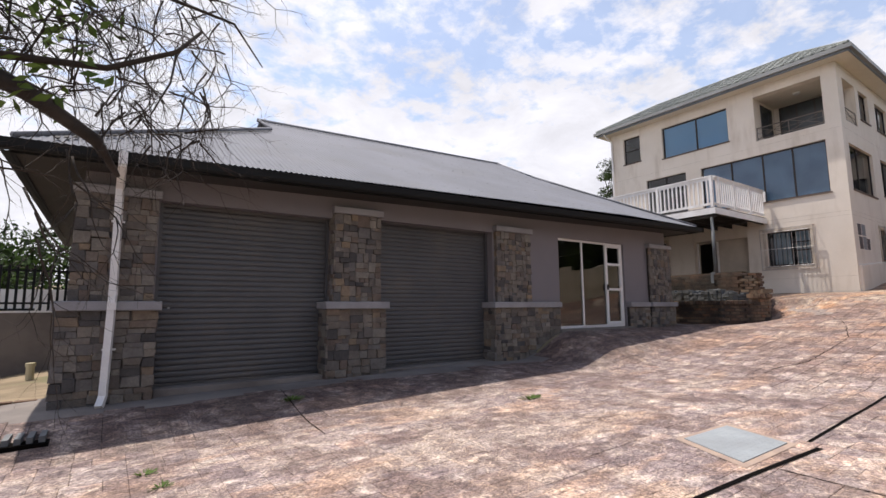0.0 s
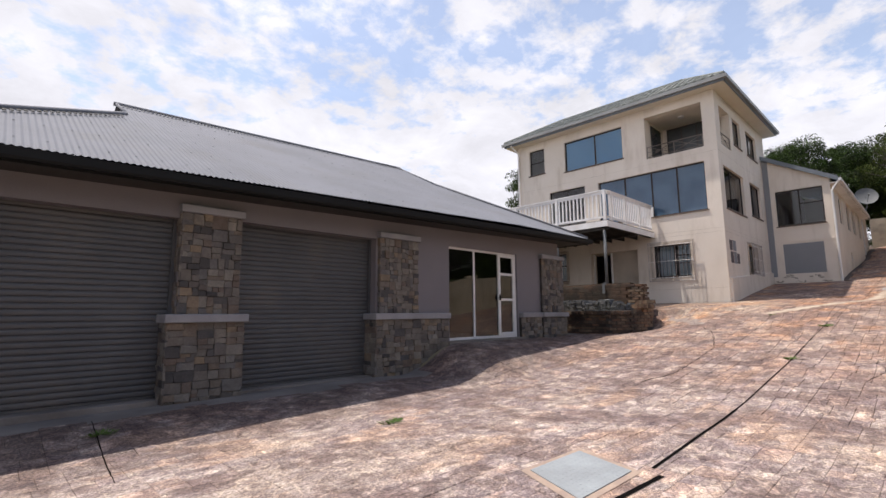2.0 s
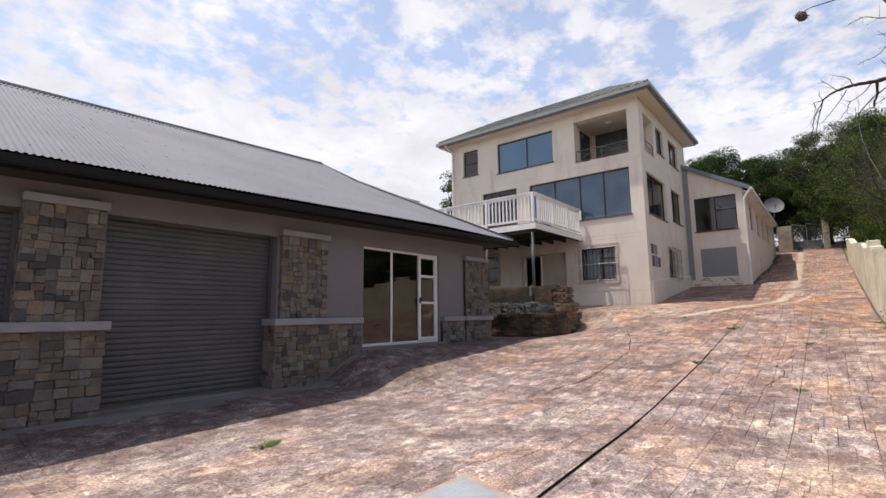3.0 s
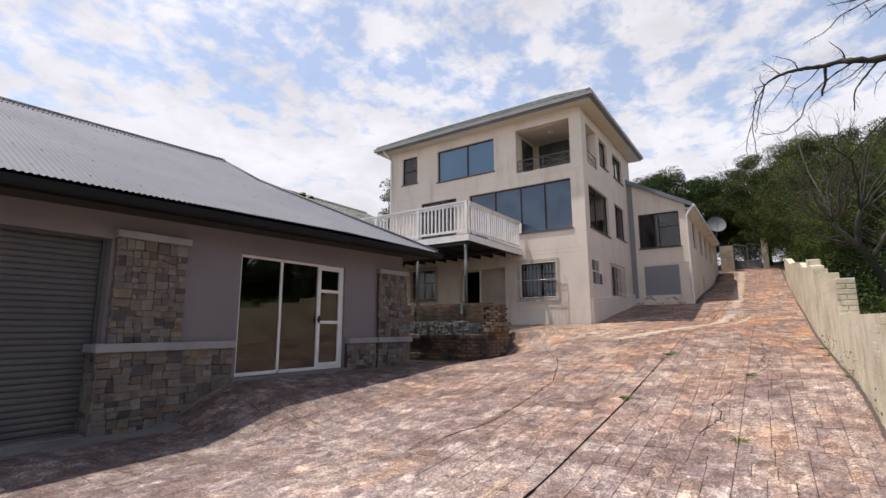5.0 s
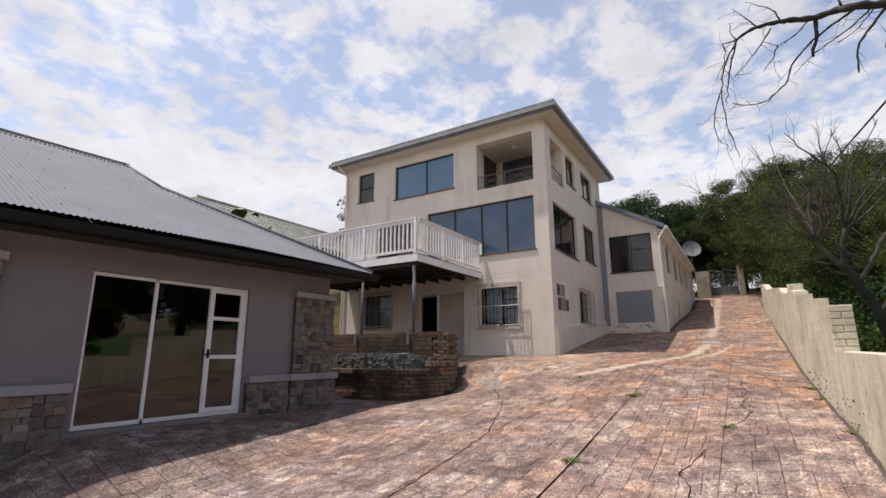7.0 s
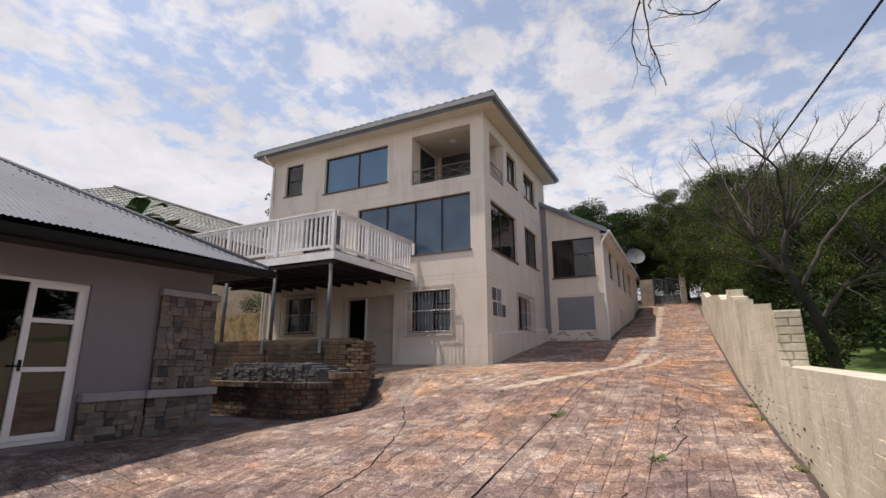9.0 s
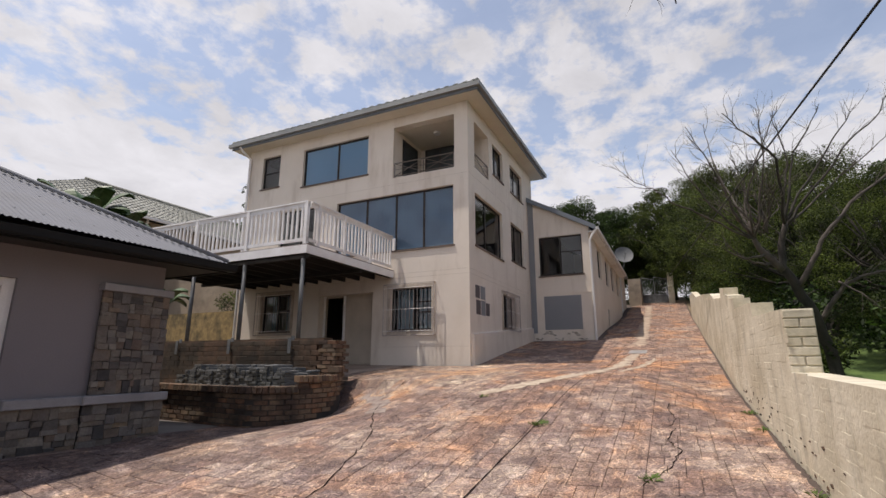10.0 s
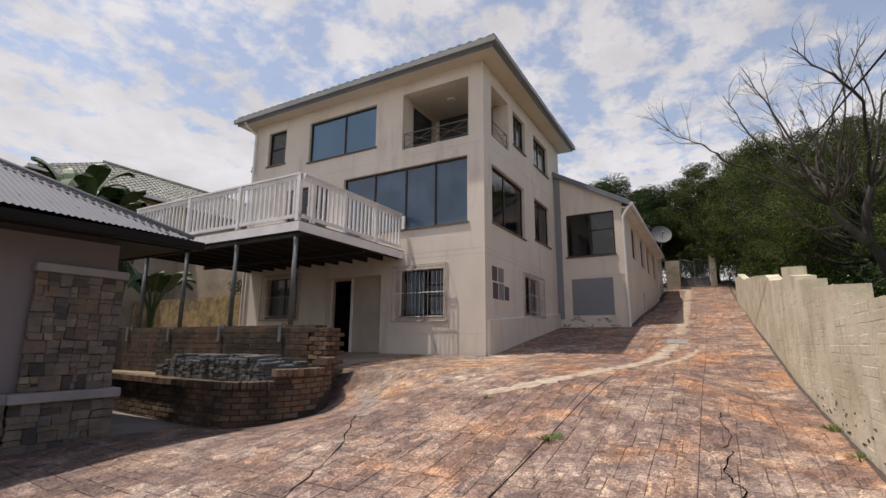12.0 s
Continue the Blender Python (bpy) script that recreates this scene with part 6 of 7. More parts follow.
def leafy_tree(seed, label, leaf, height, crown_r, low, clumps, per, size, clump_r=0.75, category="tree"):
    """Trunk, limbs bent out to every clump, and a crown of many small leaves with gaps between the clumps."""
    rng = random.Random(seed)
    t = thing("tree", label, category)
    s, c = Shape(), Shape()
    top = Vector((rng.uniform(-0.3, 0.3), rng.uniform(-0.3, 0.3), height * 0.38))
    s.tube([(0, 0, -0.6), (0.08, 0.05, 0.6), top], [0.26, 0.2, 0.15], 9)
    mid = (height + low) / 2
    for _ in range(clumps):
        a, e = rng.uniform(0, 2 * math.pi), rng.uniform(-0.9, 1.0)
        r = crown_r * math.sqrt(max(0.05, 1 - e * e * 0.75)) * rng.uniform(0.55, 1.05)
        p = Vector((math.cos(a) * r, math.sin(a) * r, mid + e * (height - low) / 2 * rng.uniform(0.8, 1.05)))
        if rng.random() < 0.5:
            m = top.lerp(p, 0.5) + Vector((rng.uniform(-0.3, 0.3), rng.uniform(-0.3, 0.3), -0.25))
            s.tube([top, m, p], [0.06, 0.035, 0.012], 5)
        leaves(c, p, clump_r * rng.uniform(0.6, 1.25), per, size, rng, 0.6, 0.1)
    s.put("trunk", BARK, t, smooth=True)
    c.put("crown", leaf, t, kind="stuff")
    return t


T1 = leafy_tree(11, "broad olive-green tree with dense flat-topped crown behind the wall", LEAF, 6.4, 3.1, 0.7, 110, 760, 0.036, 0.62)
T2 = leafy_tree(23, "tall dark green tree with rounded dense crown", LEAF_DARK, 6.6, 3.0, 1.2, 95, 680, 0.058)
T3 = leafy_tree(37, "olive thorn tree with fine feathery leaves", LEAF, 5.4, 2.9, 0.3, 105, 700, 0.032, 0.68)


def plant(proto, x, y, scale, turn):
    ob = copy_thing(proto, pose(x, y, land(x, y), 0, 0, turn))
    ob.scale = (scale,) * 3
    return ob


for ob, m in ((T1, (22.5, -4.9)), (T2, (49.5, 6.5)), (T3, (26.0, -4.0))):
    ob.location = (*m, land(*m))
T2.scale = (1.35,) * 3
T1.scale = (0.72,) * 3
# The last three trees stand unseen behind the path, added for glass to reflect.
for p, x, y, sc, tn in ((T1, 30.0, -4.3, 1.02, 80), (T3, 34.0, -4.0, 1.3, 200), (T1, 38.5, -4.3, 1.35, 140), (T3, 43.0, -3.9, 1.5, 90), (T1, 48.5, -3.6, 1.45, 10),
                        (T2, 20.5, -11.5, 1.3, 40), (T1, 47.5, -1.4, 1.45, 110), (T3, 51.0, 2.6, 1.2, 70), (T2, 25.0, -9.0, 0.9, 300), (T1, 31.0, -9.5, 1.0, 260), (T1, 14.5, -12.0, 1.15, 30), (T2, 16.5, -16.0, 1.3, 330), (T2, 10.0, -17.0, 1.4, 55),
                        (T2, 37.0, -10.0, 1.08, 190), (T2, 53.0, 1.5, 1.2, 120), (T1, 55.5, 6.0, 1.2, 250), (T2, 53.5, 11.0, 1.35, 100), (T2, 28.0, 31.5, 0.8, 20), (T1, 57, -2.0, 1.4, 75),
                        (T3, 50.5, 0.0, 1.0, 15), (T1, 2.0, -14.0, 1.2, 160), (T2, -8.0, -12.0, 1.2, 210), (T1, -14.0, -3.0, 1.2, 20)):
    plant(p, x, y, sc, tn)

TB = leafy_tree(55, "narrow dark green tree behind the house corner", LEAF_DARK, 5.7, 1.0, 2.4, 30, 260, 0.06, 0.5)
TB.location = (22.6, 15.9, 4.6)

# undergrowth behind the wall
hedge = thing("undergrowth", "dark tangled undergrowth below the trees", "bushes", kind="stuff")
s = Shape()
rh = random.Random(40)
for i in range(150):
    x = rh.uniform(19.8, 54)
    y = rh.uniform(-6.5, -1.6) if x < 46.5 else rh.uniform(-4, 6)
    leaves(s, Vector((x, y, land(x, y) + rh.uniform(0.2, 1.9))), rh.uniform(0.6, 1.0), 260, 0.07, rh, 0.8, 0.1)
s.put("foliage", LEAF_DARK, hedge, kind="stuff")
ivy = thing("ivy", "light green ivy round the bare tree's foot", "plant")
s = Shape()
for _ in range(14):
    leaves(s, Vector((18.6 + rh.uniform(-0.35, 0.35), -2.0 + rh.uniform(-0.3, 0.5), 2.1 + rh.uniform(0.0, 0.8))), 0.28, 90, 0.05, rh)
s.put("foliage", LEAF, ivy, kind="stuff")
fern = thing("fern", "bright green fern behind the boundary wall step", "fern")
for k in range(11):
    a = k * 0.57 + rh.uniform(-0.2, 0.2)
    out = Vector((math.cos(a), math.sin(a), 0))
    side = Vector((-out.y, out.x, 0))
    s = Shape()
    base = Vector((13.75, -1.15, 2.2))
    for i in range(12):
        u = (i + 1) / 12
        p = base + out * 0.42 * u + Vector((0, 0, 0.5 * u - 0.32 * u * u))
        w = 0.09 * math.sin(math.pi * (0.12 + 0.86 * u))
        for e in (-1, 1):
            s.quad(p - out * 0.012, p + side * e * w + out * 0.02, p + side * e * w + out * 0.035, p + out * 0.014)
    s.put("frond", LEAF_LIGHT, fern)
bush = thing("hill_bushes", "dark wooded hillside beyond the street", "woods", kind="stuff")
s = Shape()
for i in range(210):
    x = rh.uniform(-45, 12)
    y = rh.uniform(32, 46)
    leaves(s, Vector((x, y, rh.uniform(0.5, 4.2) + (y - 32) * 0.25)), rh.uniform(1.2, 2.1), 240, 0.2, rh, 0.8, 0.1)
s.put("foliage", LEAF_DARK, bush, kind="stuff")

# bare tree
bt = thing("bare_tree", "leaning grey tree with bare branches behind boundary wall", "tree")
tips = []
rb = random.Random(8)


def bough(name, material, pts, r0, r1, twigs):
    """One limb along its bends, with side twigs that thin out and turn upwards."""
    n = len(pts) - 1
    s = Shape()
    P = [Vector(p) for p in pts]
    fine = []
    for i in range(n):
        for k in range(3):
            fine.append(P[i].lerp(P[i + 1], k / 3) + Vector((rb.gauss(0, 0.012), rb.gauss(0, 0.012), rb.gauss(0, 0.012))) * (k > 0))
    fine.append(P[-1])
    s.tube(fine, [0.8 * r0 + (0.8 * r1 - 0.8 * r0) * i / (3 * n) for i in range(3 * n + 1)], 8 if r0 > 0.05 else 6)
    for k in range(twigs):
        i = rb.randint(n, 3 * n - 1)
        d = (fine[i + 1] - fine[i]).normalized()
        side = Vector((rb.gauss(0, 1), rb.gauss(0, 1), rb.gauss(0.45, 0.8))).normalized()
        limb(s, rb, fine[i], d + side * rb.uniform(0.5, 1.0), rb.uniform(0.16, 0.32), 0.2 * r1 + 0.0042 * rb.uniform(0.8, 1.3), 2, tips, 0.42, -0.02, 0.8, 4, (1, 3))
    s.put(name, material, bt, smooth=True)


bough("trunk", BARK, [(18.400000000000002, -2.14, 1.7), (18.35, -2.02, 2.77), (18.1, -1.84, 3.31), (17.9, -1.59, 3.86), (17.8, -1.43, 4.17), (17.8, -1.46, 4.53), (17.8, -1.58, 4.94)], 0.135, 0.055, 0)
bough("branch", TWIG, [(17.8, -1.44, 4.11), (17.7, -1.17, 4.43), (17.6, -1.04, 4.68)], 0.085, 0.05, 0)
bough("branch", TWIG, [(17.6, -1.05, 4.66), (17.4, -0.81, 5.04), (17.3, -0.68, 5.47), (17.3, -0.57, 5.88), (17.2, -0.4, 6.27), (17.1, -0.16, 6.8)], 0.034, 0.007, 10)
bough("branch", TWIG, [(17.6, -1.05, 4.66), (18.2, -0.97, 5.36), (18.8, -0.81, 6.18), (19.4, -0.72, 7.16), (19.9, -0.72, 8.06)], 0.032, 0.007, 9)
bough("branch", TWIG, [(17.6, -1.05, 4.66), (17.2, -0.65, 4.91), (17.0, -0.33, 5.32), (16.9, -0.06, 5.83), (16.8, 0.13, 6.27)], 0.03, 0.006, 9)
bough("branch", TWIG, [(17.6, -1.05, 4.66), (17.2, -0.64, 4.8), (16.9, -0.2, 5.04), (16.6, 0.23, 5.23), (16.4, 0.44, 5.42), (16.3, 0.61, 5.49), (16.1, 0.98, 5.67)], 0.028, 0.005, 9)
bough("branch", TWIG, [(17.6, -1.05, 4.66), (17.4, -1.16, 5.0), (17.3, -1.18, 5.39), (17.2, -1.29, 5.88), (17.2, -1.32, 6.42), (17.2, -1.3, 6.94)], 0.03, 0.006, 9)
bough("branch", TWIG, [(17.6, -1.05, 4.66), (17.9, -1.02, 5.26), (18.1, -1.1, 5.89), (18.2, -0.95, 6.44)], 0.028, 0.006, 8)
bough("branch", TWIG, [(17.6, -1.05, 4.66), (17.3, -1.0, 4.99), (17.2, -0.99, 5.39), (17.0, -1.12, 5.84), (17.0, -1.44, 6.53), (16.9, -1.56, 6.78)], 0.028, 0.006, 8)
bough("branch", TWIG, [(17.6, -1.16, 4.36), (17.4, -0.85, 4.28), (17.2, -0.59, 4.39), (17.1, -0.38, 4.55)], 0.028, 0.006, 5)
bough("branch", TWIG, [(17.7, -1.24, 4.22), (17.6, -1.0, 4.24), (17.4, -0.73, 4.39), (17.3, -0.54, 4.68)], 0.03, 0.006, 5)
bough("branch", BARK, [(17.8, -1.57, 4.89), (17.4, -1.52, 5.48), (17.0, -1.44, 5.88), (16.6, -1.09, 6.16), (16.8, -0.93, 6.44), (17.0, -0.76, 6.88)], 0.036, 0.01, 9)
bough("branch", BARK, [(17.8, -1.57, 4.89), (17.8, -1.73, 5.58), (17.9, -1.88, 6.26), (18.0, -2.18, 6.7), (18.1, -2.45, 7.22)], 0.035, 0.007, 10)
bough("branch", BARK, [(17.8, -1.57, 4.89), (18.0, -1.88, 5.51), (18.3, -2.38, 6.21), (18.4, -2.75, 6.76), (18.5, -3.11, 7.26)], 0.035, 0.007, 10)
bough("branch", BARK, [(17.8, -1.57, 4.89), (17.8, -1.9, 5.33), (17.8, -2.4, 5.9), (17.8, -2.71, 6.33), (17.8, -3.08, 6.63), (17.8, -3.3, 7.02)], 0.037, 0.007, 10)
bough("branch", BARK, [(17.8, -1.57, 4.89), (17.9, -1.64, 5.51), (18.0, -1.8, 6.08), (18.0, -1.73, 6.8), (18.0, -1.66, 7.18)], 0.03, 0.006, 9)
bough("branch", TWIG, [(17.8, -1.57, 4.89), (18.2, -2.06, 5.32), (18.4, -2.61, 5.86), (18.6, -3.25, 6.38), (18.7, -3.57, 6.71)], 0.03, 0.006, 9)
bough("branch", TWIG, [(17.9, -1.64, 3.82), (17.8, -1.9, 4.28), (17.8, -2.04, 4.57), (18.0, -2.59, 5.24), (18.2, -3.2, 5.71), (18.4, -3.99, 6.37)], 0.06, 0.02, 10)
bough("branch", TWIG, [(18.2, -1.94, 3.23), (18.1, -2.12, 3.55), (18.0, -2.29, 3.82), (18.1, -2.66, 3.98), (18.3, -3.34, 4.09)], 0.06, 0.02, 8)
bough("branch", TWIG, [(18.0, -2.22, 3.88), (17.8, -2.45, 3.64), (17.7, -2.6, 3.38)], 0.02, 0.006, 4)

for k in range(22):
    s = Shape()
    a = rb.uniform(-0.5, 1.45)
    limb(s, rb, Vector((17.6, -1.2, 4.85)) + Vector((rb.uniform(-0.1, 0.1), rb.uniform(-0.1, 0.1), rb.uniform(-0.15, 0.1))), Vector((rb.uniform(-0.7, 0.6), math.sin(a), math.cos(a) + 0.1)), rb.uniform(0.45, 0.75), 0.014, 3, tips, 0.38, -0.01, 0.72, 5, (2, 3))
    s.put("branch", TWIG, bt, smooth=True)

# branches hanging over the drive
ob1 = thing("overhanging_tree", "thin tree with dark drooping bare branches beside the drive", "tree")
tips = []
rb = random.Random(21)
Shape().tube([(7.0, -4.9, 0.2), (7.1, -4.8, 2.6), (7.6, -4.2, 3.9), (8.2, -3.6, 4.4), (8.9, -2.9, 4.6)], [0.14, 0.11, 0.08, 0.06, 0.05], 8).put("trunk", DARK_TWIG, ob1, smooth=True)


def twig_bough(pts, r0, r1, spurs):
    """A knotty twig along its bends, with short thorny spurs."""
    P, fine = [Vector(p) for p in pts], []
    for a, b in zip(P, P[1:]):
        for k in range(3):
            fine.append(a.lerp(b, k / 3) + Vector((rb.gauss(0, 0.004), rb.gauss(0, 0.004), rb.gauss(0, 0.004))) * (k > 0))
    fine.append(P[-1])
    n = len(fine) - 1
    s = Shape().tube(fine, [(r0 + (r1 - r0) * i / n) * (1.15 if i % 2 else 0.9) for i in range(n + 1)], 6 if r0 > 0.012 else 5)
    for k in range(spurs * 2):
        i = rb.randint(1, n - 1)
        d = (fine[i + 1] - fine[i]).normalized()
        side = Vector((rb.gauss(0, 1), rb.gauss(0, 1), rb.gauss(-0.3, 1))).normalized()
        limb(s, rb, fine[i], d * 0.6 + side, rb.uniform(0.04, 0.13), max(0.0022, 0.3 * r1), 1, tips, 0.6, 0.0, 0.8, 4, (1, 2))
    s.put("branch", DARK_TWIG, ob1, smooth=True)


twig_bough([(8.9, -2.9, 4.6), (9.5, -1.9, 5.2), (9.9, -1.19, 4.97), (9.9, -0.8, 4.99), (9.9, -0.62, 5.04), (10.0, -0.54, 5.11), (10.0, -0.39, 5.1), (9.88, -0.23, 5.07), (9.82, -0.15, 5.05), (9.71, -0.01, 4.99), (9.64, 0.1, 4.93), (9.59, 0.17, 4.86)], 0.045, 0.009, 3)
twig_bough([(9.59, 0.17, 4.86), (9.57, 0.21, 4.72), (9.55, 0.25, 4.58), (9.55, 0.28, 4.44), (9.55, 0.29, 4.33)], 0.008, 0.003, 4)
twig_bough([(9.59, 0.17, 4.86), (9.55, 0.26, 4.68), (9.55, 0.29, 4.59), (9.55, 0.32, 4.45), (9.55, 0.32, 4.3), (9.55, 0.31, 4.11), (9.58, 0.28, 4.0), (9.61, 0.26, 3.9)], 0.007, 0.0025, 5)
twig_bough([(9.55, 0.33, 4.43), (9.55, 0.38, 4.28), (9.55, 0.4, 4.16), (9.55, 0.37, 4.03), (9.55, 0.32, 3.97)], 0.005, 0.002, 3)
twig_bough([(9.59, 0.17, 4.86), (9.55, 0.27, 4.84), (9.55, 0.25, 4.77), (9.55, 0.29, 4.64), (9.55, 0.34, 4.56)], 0.005, 0.002, 3)
twig_bough([(9.59, 0.17, 4.86), (9.56, 0.2, 4.91), (9.55, 0.2, 5.0)], 0.005, 0.002, 1)
twig_bough([(9.82, -0.15, 5.05), (9.8, -0.13, 5.13), (9.73, -0.05, 5.17), (9.64, 0.07, 5.2)], 0.007, 0.002, 2)
twig_bough([(9.71, -0.0, 4.98), (9.64, 0.08, 5.05), (9.56, 0.17, 5.13)], 0.006, 0.002, 2)
twig_bough([(9.78, -0.08, 4.99), (9.71, 0.01, 4.83), (9.67, 0.08, 4.73), (9.61, 0.17, 4.61), (9.58, 0.22, 4.54)], 0.006, 0.002, 4)
twig_bough([(9.98, -0.35, 5.08), (9.89, -0.23, 4.93), (9.81, -0.11, 4.84), (9.73, -0.01, 4.86)], 0.006, 0.002, 2)
twig_bough([(9.81, -0.11, 4.84), (9.77, -0.03, 4.69), (9.73, 0.02, 4.61)], 0.005, 0.002, 1)
twig_bough([(10.0, -0.4, 5.09), (10.0, -0.39, 4.95), (9.99, -0.34, 4.76)], 0.017, 0.011, 0)
twig_bough([(9.9, -0.68, 5.04), (10.0, -0.6, 5.05), (10.0, -0.44, 4.96), (9.97, -0.32, 4.86), (9.89, -0.18, 4.68), (9.87, -0.14, 4.56), (9.8, -0.05, 4.44), (9.73, 0.06, 4.35), (9.64, 0.17, 4.32), (9.56, 0.26, 4.32)], 0.01, 0.003, 8)
twig_bough([(9.9, -0.73, 5.01), (9.9, -0.59, 4.88), (10.0, -0.48, 4.86), (10.0, -0.35, 4.79), (9.89, -0.18, 4.59)], 0.007, 0.002, 4)
twig_bough([(9.9, -0.8, 4.96), (9.9, -0.7, 4.84), (9.9, -0.61, 4.73), (9.9, -0.58, 4.62), (9.9, -0.57, 4.49)], 0.011, 0.006, 2)
twig_bough([(9.9, -0.92, 4.92), (9.9, -0.77, 4.74), (9.9, -0.74, 4.63)], 0.006, 0.002, 2)
twig_bough([(9.9, -0.74, 4.99), (9.9, -0.62, 4.85), (10.0, -0.49, 4.81)], 0.005, 0.002, 3)
twig_bough([(10.0, -0.57, 5.12), (10.0, -0.55, 5.23), (10.0, -0.46, 5.37)], 0.009, 0.003, 2)
twig_bough([(8.9, -1.0, 4.79), (8.9, -0.82, 5.05), (8.9, -0.72, 5.2), (9.02, -0.62, 5.42), (9.26, -0.53, 5.75), (9.46, -0.45, 6.14)], 0.035, 0.02, 3)
twig_bough([(8.9, -0.72, 5.2), (8.9, -0.68, 5.43), (8.96, -0.68, 5.7)], 0.03, 0.015, 1)
twig_bough([(9.02, -0.62, 5.42), (9.38, -0.45, 5.65), (9.62, -0.32, 5.84), (9.81, -0.19, 5.89)], 0.008, 0.003, 5)
twig_bough([(8.9, -0.72, 5.17), (9.14, -0.55, 5.29), (9.42, -0.41, 5.47)], 0.007, 0.003, 5)
twig_bough([(8.9, -0.78, 5.13), (8.9, -0.69, 5.13), (9.22, -0.5, 5.23), (9.46, -0.36, 5.21), (9.7, -0.21, 5.26)], 0.008, 0.003, 5)
twig_bough([(8.9, -0.78, 5.07), (8.9, -0.63, 4.96), (8.98, -0.61, 5.14)], 0.006, 0.003, 4)

nest = thing("weaver_nest", "small woven grass nest hanging from a twig", "nest", (8.614, 0.288, 5.6))
s = Shape()
s.tube([(0.03, 0.045, 0.05), (0.015, 0.025, 0.03), (0, 0, 0), (-0.01, -0.02, -0.035), (-0.02, -0.035, -0.055)], [0.015, 0.045, 0.055, 0.045, 0.018], 10)
for _ in range(170):
    a, z, q = rw.uniform(0, 6.28), rw.uniform(-0.05, 0.045), rw.uniform(0.7, 1.0)
    p = Vector((0.05 * q * math.cos(a) + z * 0.3, 0.05 * q * math.sin(a) + z * 0.5, z))
    s.tube([p, p + Vector((rw.uniform(-0.03, 0.03), rw.uniform(-0.03, 0.03), rw.uniform(-0.03, 0.03)))], 0.0016, 3)
s.put("nest_body", mat("olive_straw", (0.10, 0.09, 0.045), (0.04, 0.038, 0.02), 30.0), nest)
Shape().tube([(0.02, 0.03, 0.045), (0.04, -0.1, 0.09), (0.1, -0.4, 0.12), (0.25, -1.1, 0.1), (0.4, -1.9, -0.1), (0.3, -3.2, -1.0)], [0.004, 0.005, 0.007, 0.012, 0.02, 0.03], 5).put("twig", DARK_TWIG, nest, "thin dark twig")

# twiggy tree by the garage corner
nt = thing("twiggy_tree", "tangled twiggy tree with few green leaves beside the garage", "tree")
s, tips = Shape(), []
rb = random.Random(4)
s.tube([(-2.6, 3.2, 0.3), (-2.5, 3.2, 1.8), (-1.8, 3.2, 3.0), (-1.0, 3.2, 3.3), (-0.28, 3.2, 2.99), (-0.02, 3.25, 2.83), (0.08, 3.4, 2.7)], [0.14, 0.11, 0.085, 0.06, 0.04, 0.03, 0.012], 8)
s.tube([(-1.0, 3.2, 3.3), (-0.4, 3.2, 3.15), (0.0, 3.2, 3.2), (0.3, 3.2, 3.38), (0.42, 3.22, 3.55)], [0.03, 0.02, 0.016, 0.012, 0.008], 6)
s.tube([(-1.0, 3.2, 3.3), (-0.5, 3.25, 3.6), (0.1, 3.3, 3.75), (0.6, 3.3, 3.7), (0.76, 3.25, 3.45)], [0.03, 0.02, 0.013, 0.008, 0.004], 5)
s.tube([(0.3, 3.2, 3.38), (0.28, 3.2, 3.2), (0.2, 3.2, 3.0), (0.22, 3.22, 2.8)], [0.009, 0.007, 0.005, 0.004], 4)
for k in range(190):
    p = Vector((-1.0, 3.2, 3.35)).lerp(Vector((0.55, 3.25, rb.uniform(2.7, 4.2))), rb.random())
    limb(s, rb, p, Vector((rb.uniform(-0.5, 1.0), rb.uniform(-0.5, 0.6), rb.uniform(-0.9, 0.7))), rb.uniform(0.12, 0.24), 0.0065, 3, tips, 0.95, 0.05, 0.8, 4, (2, 3))
for k in range(8):
    p = Vector((rb.uniform(-0.5, -0.1), 3.25, rb.uniform(2.3, 2.9)))
    limb(s, rb, p, Vector((rb.uniform(0.0, 0.8), rb.uniform(-0.4, 0.6), rb.uniform(-0.9, 0.1))), rb.uniform(0.2, 0.35), 0.007, 3, tips, 0.7, 0.04, 0.75, 4, (2, 3))
s.put("trunk", DARK_TWIG, nt, smooth=True)
c = Shape()
for _ in range(55):
    p = Vector((rb.uniform(-0.6, 0.0), 3.2 + rb.uniform(-0.3, 0.3), rb.uniform(2.95, 3.75)))
    leaves(c, p, 0.09, 5, 0.042, rb)
c.put("foliage", LEAF_LIGHT, nt, "fresh green leaves", kind="stuff")

# wild banana plants


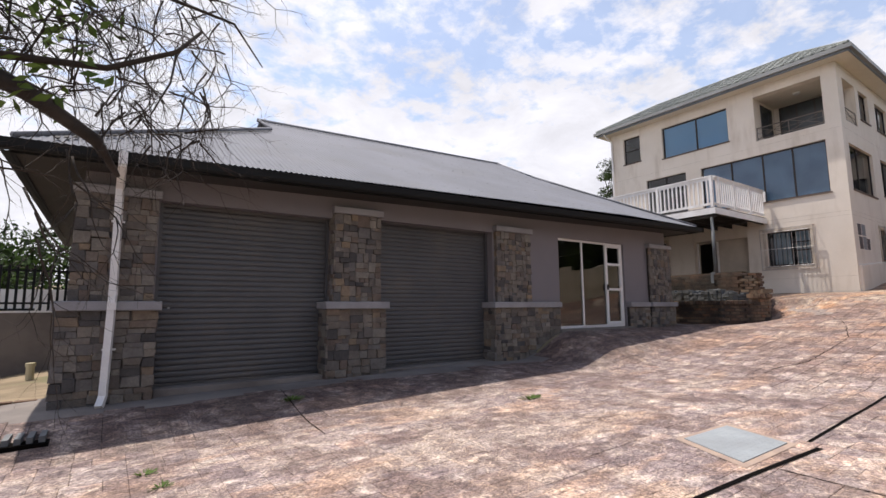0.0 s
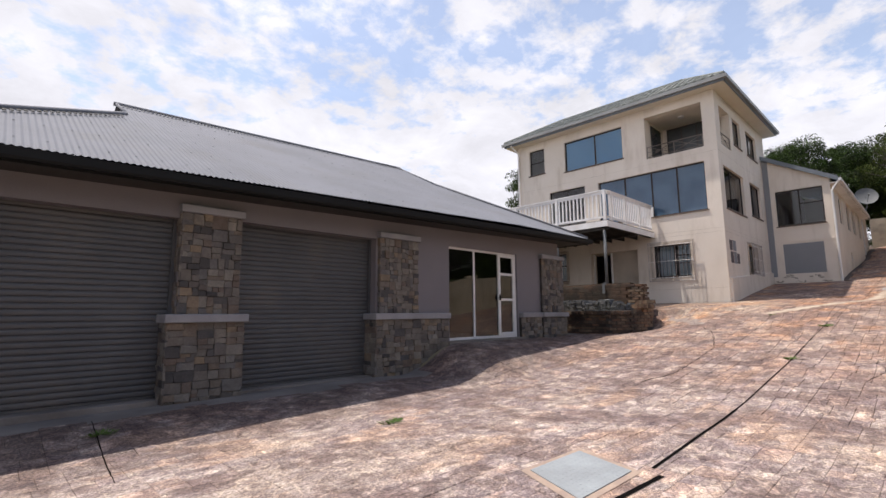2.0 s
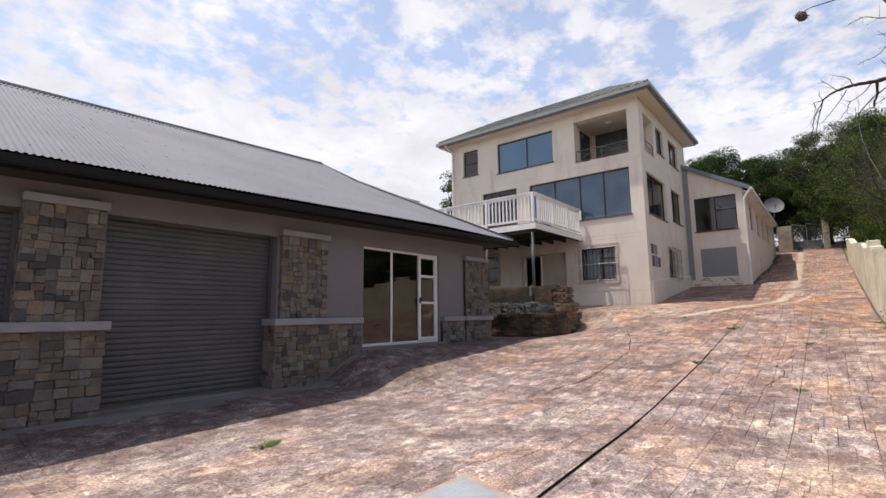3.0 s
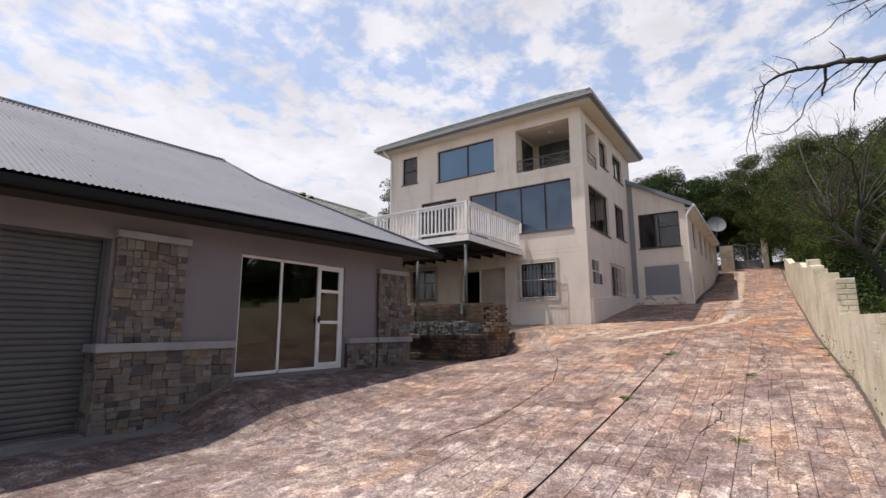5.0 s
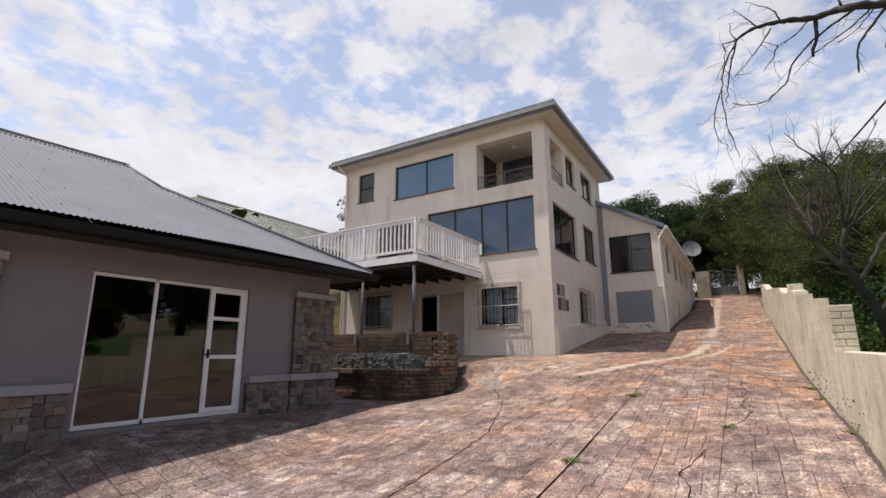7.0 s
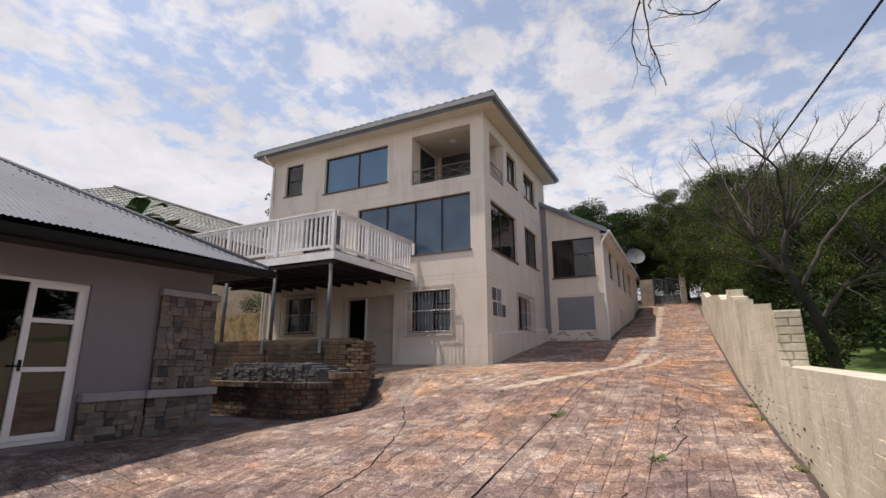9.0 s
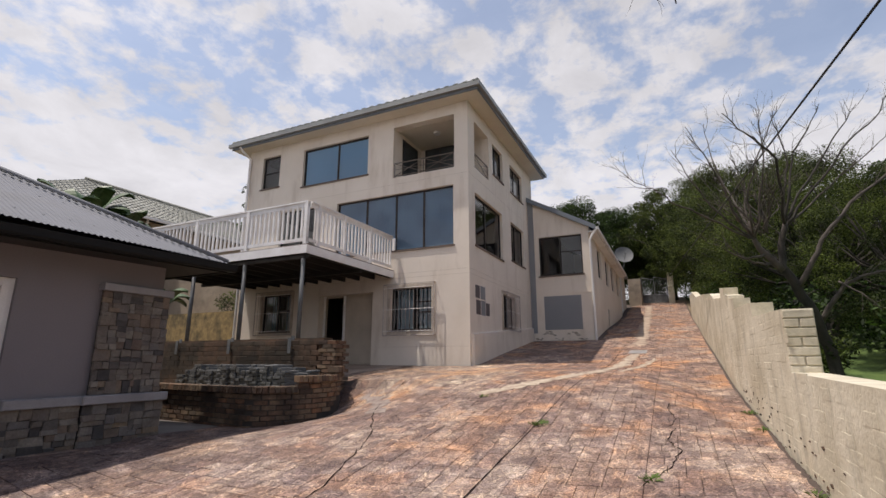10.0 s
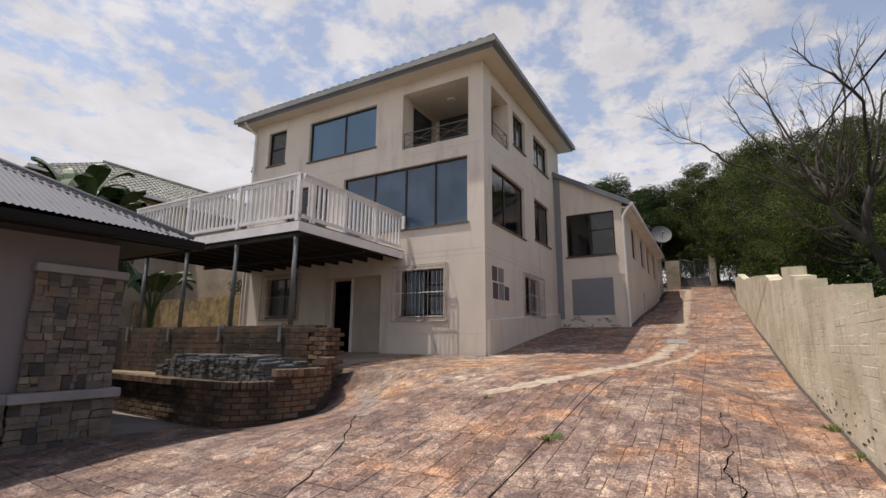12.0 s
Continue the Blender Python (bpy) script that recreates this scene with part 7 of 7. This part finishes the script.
def wild_banana(x, y, z, height, seed, n=9, length=1.5):
    r = random.Random(seed)
    t = thing("wild_banana", "wild banana plant with large split green leaves", "plant", group="wild bananas")
    for i in range(n):
        a = 2 * math.pi * i / n + r.uniform(-0.3, 0.3)
        h = height * r.uniform(0.75, 1.05)
        out = Vector((math.cos(a), math.sin(a), 0))
        base, bend = Vector((x, y, z)) + out * 0.1, Vector((x, y, z + h * 0.75)) + out * 0.35
        Shape().tube([(x, y, z - 0.3), base + Vector((0, 0, h * 0.4)), bend], [0.05, 0.035, 0.018], 5).put("stem", LEAF_PADDLE, t)
        lf = Shape()
        side = Vector((-out.y, out.x, 0))
        steps = 7
        up = r.uniform(0.7, 1.9)
        prev = None
        for k in range(steps + 1):
            u = k / steps
            mid = bend + out * (length * u * 0.8) + Vector((0, 0, length * (up * u - 1.0 * u * u)))
            w = 0.29 * math.sin(math.pi * min(1, 0.08 + u * 0.92)) ** 0.6
            sag = Vector((0, 0, -0.08 - 0.05 * r.random()))
            cur = (mid - side * w + sag, mid, mid + side * w + sag)
            if prev:
                for q in (0, 1):
                    lf.quad(prev[q], prev[q + 1], cur[q + 1], cur[q])
            prev = cur
        lf.put("leaf", LEAF_PADDLE, t)
    return t


LEAF_PADDLE = mat("paddle_leaf", (0.055, 0.105, 0.028), (0.03, 0.06, 0.016), 2.0, 0.45, 0.1)
wild_banana(15.8, 16.4, 3.5, 4.9, 1, 18, 1.15)
wild_banana(16.9, 16.9, 3.5, 4.6, 2, 18, 1.15)
wild_banana(16.4, 16.2, 3.5, 4.2, 8, 16, 1.0)
wild_banana(17.6, 17.2, 3.4, 3.9, 5, 13, 1.2)
wild_banana(18.1, 16.2, 3.0, 2.0, 3, 11, 1.1)
wild_banana(17.2, 20.5, 3.2, 3.6, 4)
shr = thing("terrace_shrub", "green shrub on the planted terrace bank", "shrub")
s = Shape()
for i in range(12):
    leaves(s, Vector((23.2 + rh.uniform(-0.4, 0.4), 16.0 + rh.uniform(0, 3.2), 4.9 + rh.uniform(0, 0.5))), 0.4, 120, 0.06, rh)
s.put("foliage", LEAF, shr, kind="stuff")


# ---- boundary wall blocks ----


def top_at(x):
    for a, b, c, d in TOPS:
        if a <= x < b:
            return c + (d - c) * (x - a) / (b - a)
    return TOPS[-1][3]


BLOCKS = unit_brick(BOUNDARY, 5, 4)
rk = random.Random(15)
block_list = []
z = 0.2
row = 0
while z < 4.4:
    x = 4.0 + (0.12 if row % 2 else 0.0)
    while x < 25:
        xm = x + 0.115
        if z > spine(xm) - 0.25 and z + 0.075 < top_at(xm) + 0.01 and z + 0.075 < top_at(x + 0.22) + 0.01 and rk.random() > 0.5:
            block_list.append((xm, z))
        x += 0.236
    z += 0.084
    row += 1
near_blocks = [b for b in block_list if 10.4 < b[0] < 13.4][:290]
nb_set = set(near_blocks)
far_blocks = Shape()
for x, z in block_list:
    if (x, z) in nb_set:
        continue
    e, o = 0.006, rk.uniform(0.0, 0.003)
    k = len(far_blocks.v)
    a = [(x - 0.114, z), (x + 0.114, z), (x + 0.114, z + 0.078), (x - 0.114, z + 0.078)]
    far_blocks.v += [(p, -0.505, q) for p, q in a] + [(p + (e if p < x else -e), -0.505 + o, q + (e if q < z + 0.04 else -e)) for p, q in a]
    far_blocks.f += [(k + i, k + (i + 1) % 4, k + 4 + (i + 1) % 4, k + 4 + i) for i in range(4)] + [(k + 4, k + 5, k + 6, k + 7)]
far_blocks.put("blockwork", BOUNDARY, bwall, "limewashed brick courses", kind="stuff")
for k in range(7):
    for a, b in (((-0.742, -0.632), (-0.622, -0.508)) if k % 2 else ((-0.742, -0.508),)):
        Shape().cbox(13.062, 13.1, a, b, 2.44 + k * 0.083, 2.515 + k * 0.083, 0.007).put("brick", BOUNDARY, bwall)
for x, z in near_blocks:
    me = rk.choice(BLOCKS)
    ob = new("brick", me)
    ob.parent = bwall
    ob.matrix_basis = Matrix.Translation((x, -0.508, z + 0.039)) @ Matrix.Rotation(math.pi, 4, "Z") @ Matrix.Diagonal((0.228, 0.006 + rk.uniform(0, 0.006), 0.08, 1))

rc = random.Random(91)
chip = Shape()
for _ in range(55):
    x = rc.uniform(10.2, 17.0)
    z = ground(x, -0.45) + rc.uniform(0.05, 0.42) ** 1.2
    w, h = rc.uniform(0.01, 0.035), rc.uniform(0.005, 0.016)
    pts = [(x + w * math.cos(a) * rc.uniform(0.6, 1.1), z + h * math.sin(a) * rc.uniform(0.6, 1.1)) for a in (0.3, 1.2, 2.2, 3.3, 4.2, 5.3)]
    k = len(chip.v)
    chip.v += [(a, -0.497, b) for a, b in pts] + [(x + (a - x) * 1.3, -0.505, z + (b - z) * 1.3) for a, b in pts]
    chip.f += [tuple(k + i for i in range(6))] + [(k + i, k + 6 + i, k + 6 + (i + 1) % 6, k + (i + 1) % 6) for i in range(6)]
chip.put("chipped_brick", OLD_BRICK, bwall, "dark chips where the limewash fell off", kind="stuff")

# ---- the nearest paving pieces, one by one ----
for p in pieces:
    if p in near:
        s = Shape()
        slab(s, *p)
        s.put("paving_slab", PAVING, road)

# overhead cable
cb = thing("overhead_cable", "black overhead cable running up to the trees", "cable")
A, B = Vector((2.0, -1.497, 3.943)), Vector((24.0, 0.065, 5.484))
Shape().tube([A + (B - A) * (t / 20 * 1.6 - 0.4) for t in range(21)], 0.009, 5).put("cable_line", CHARCOAL, cb)
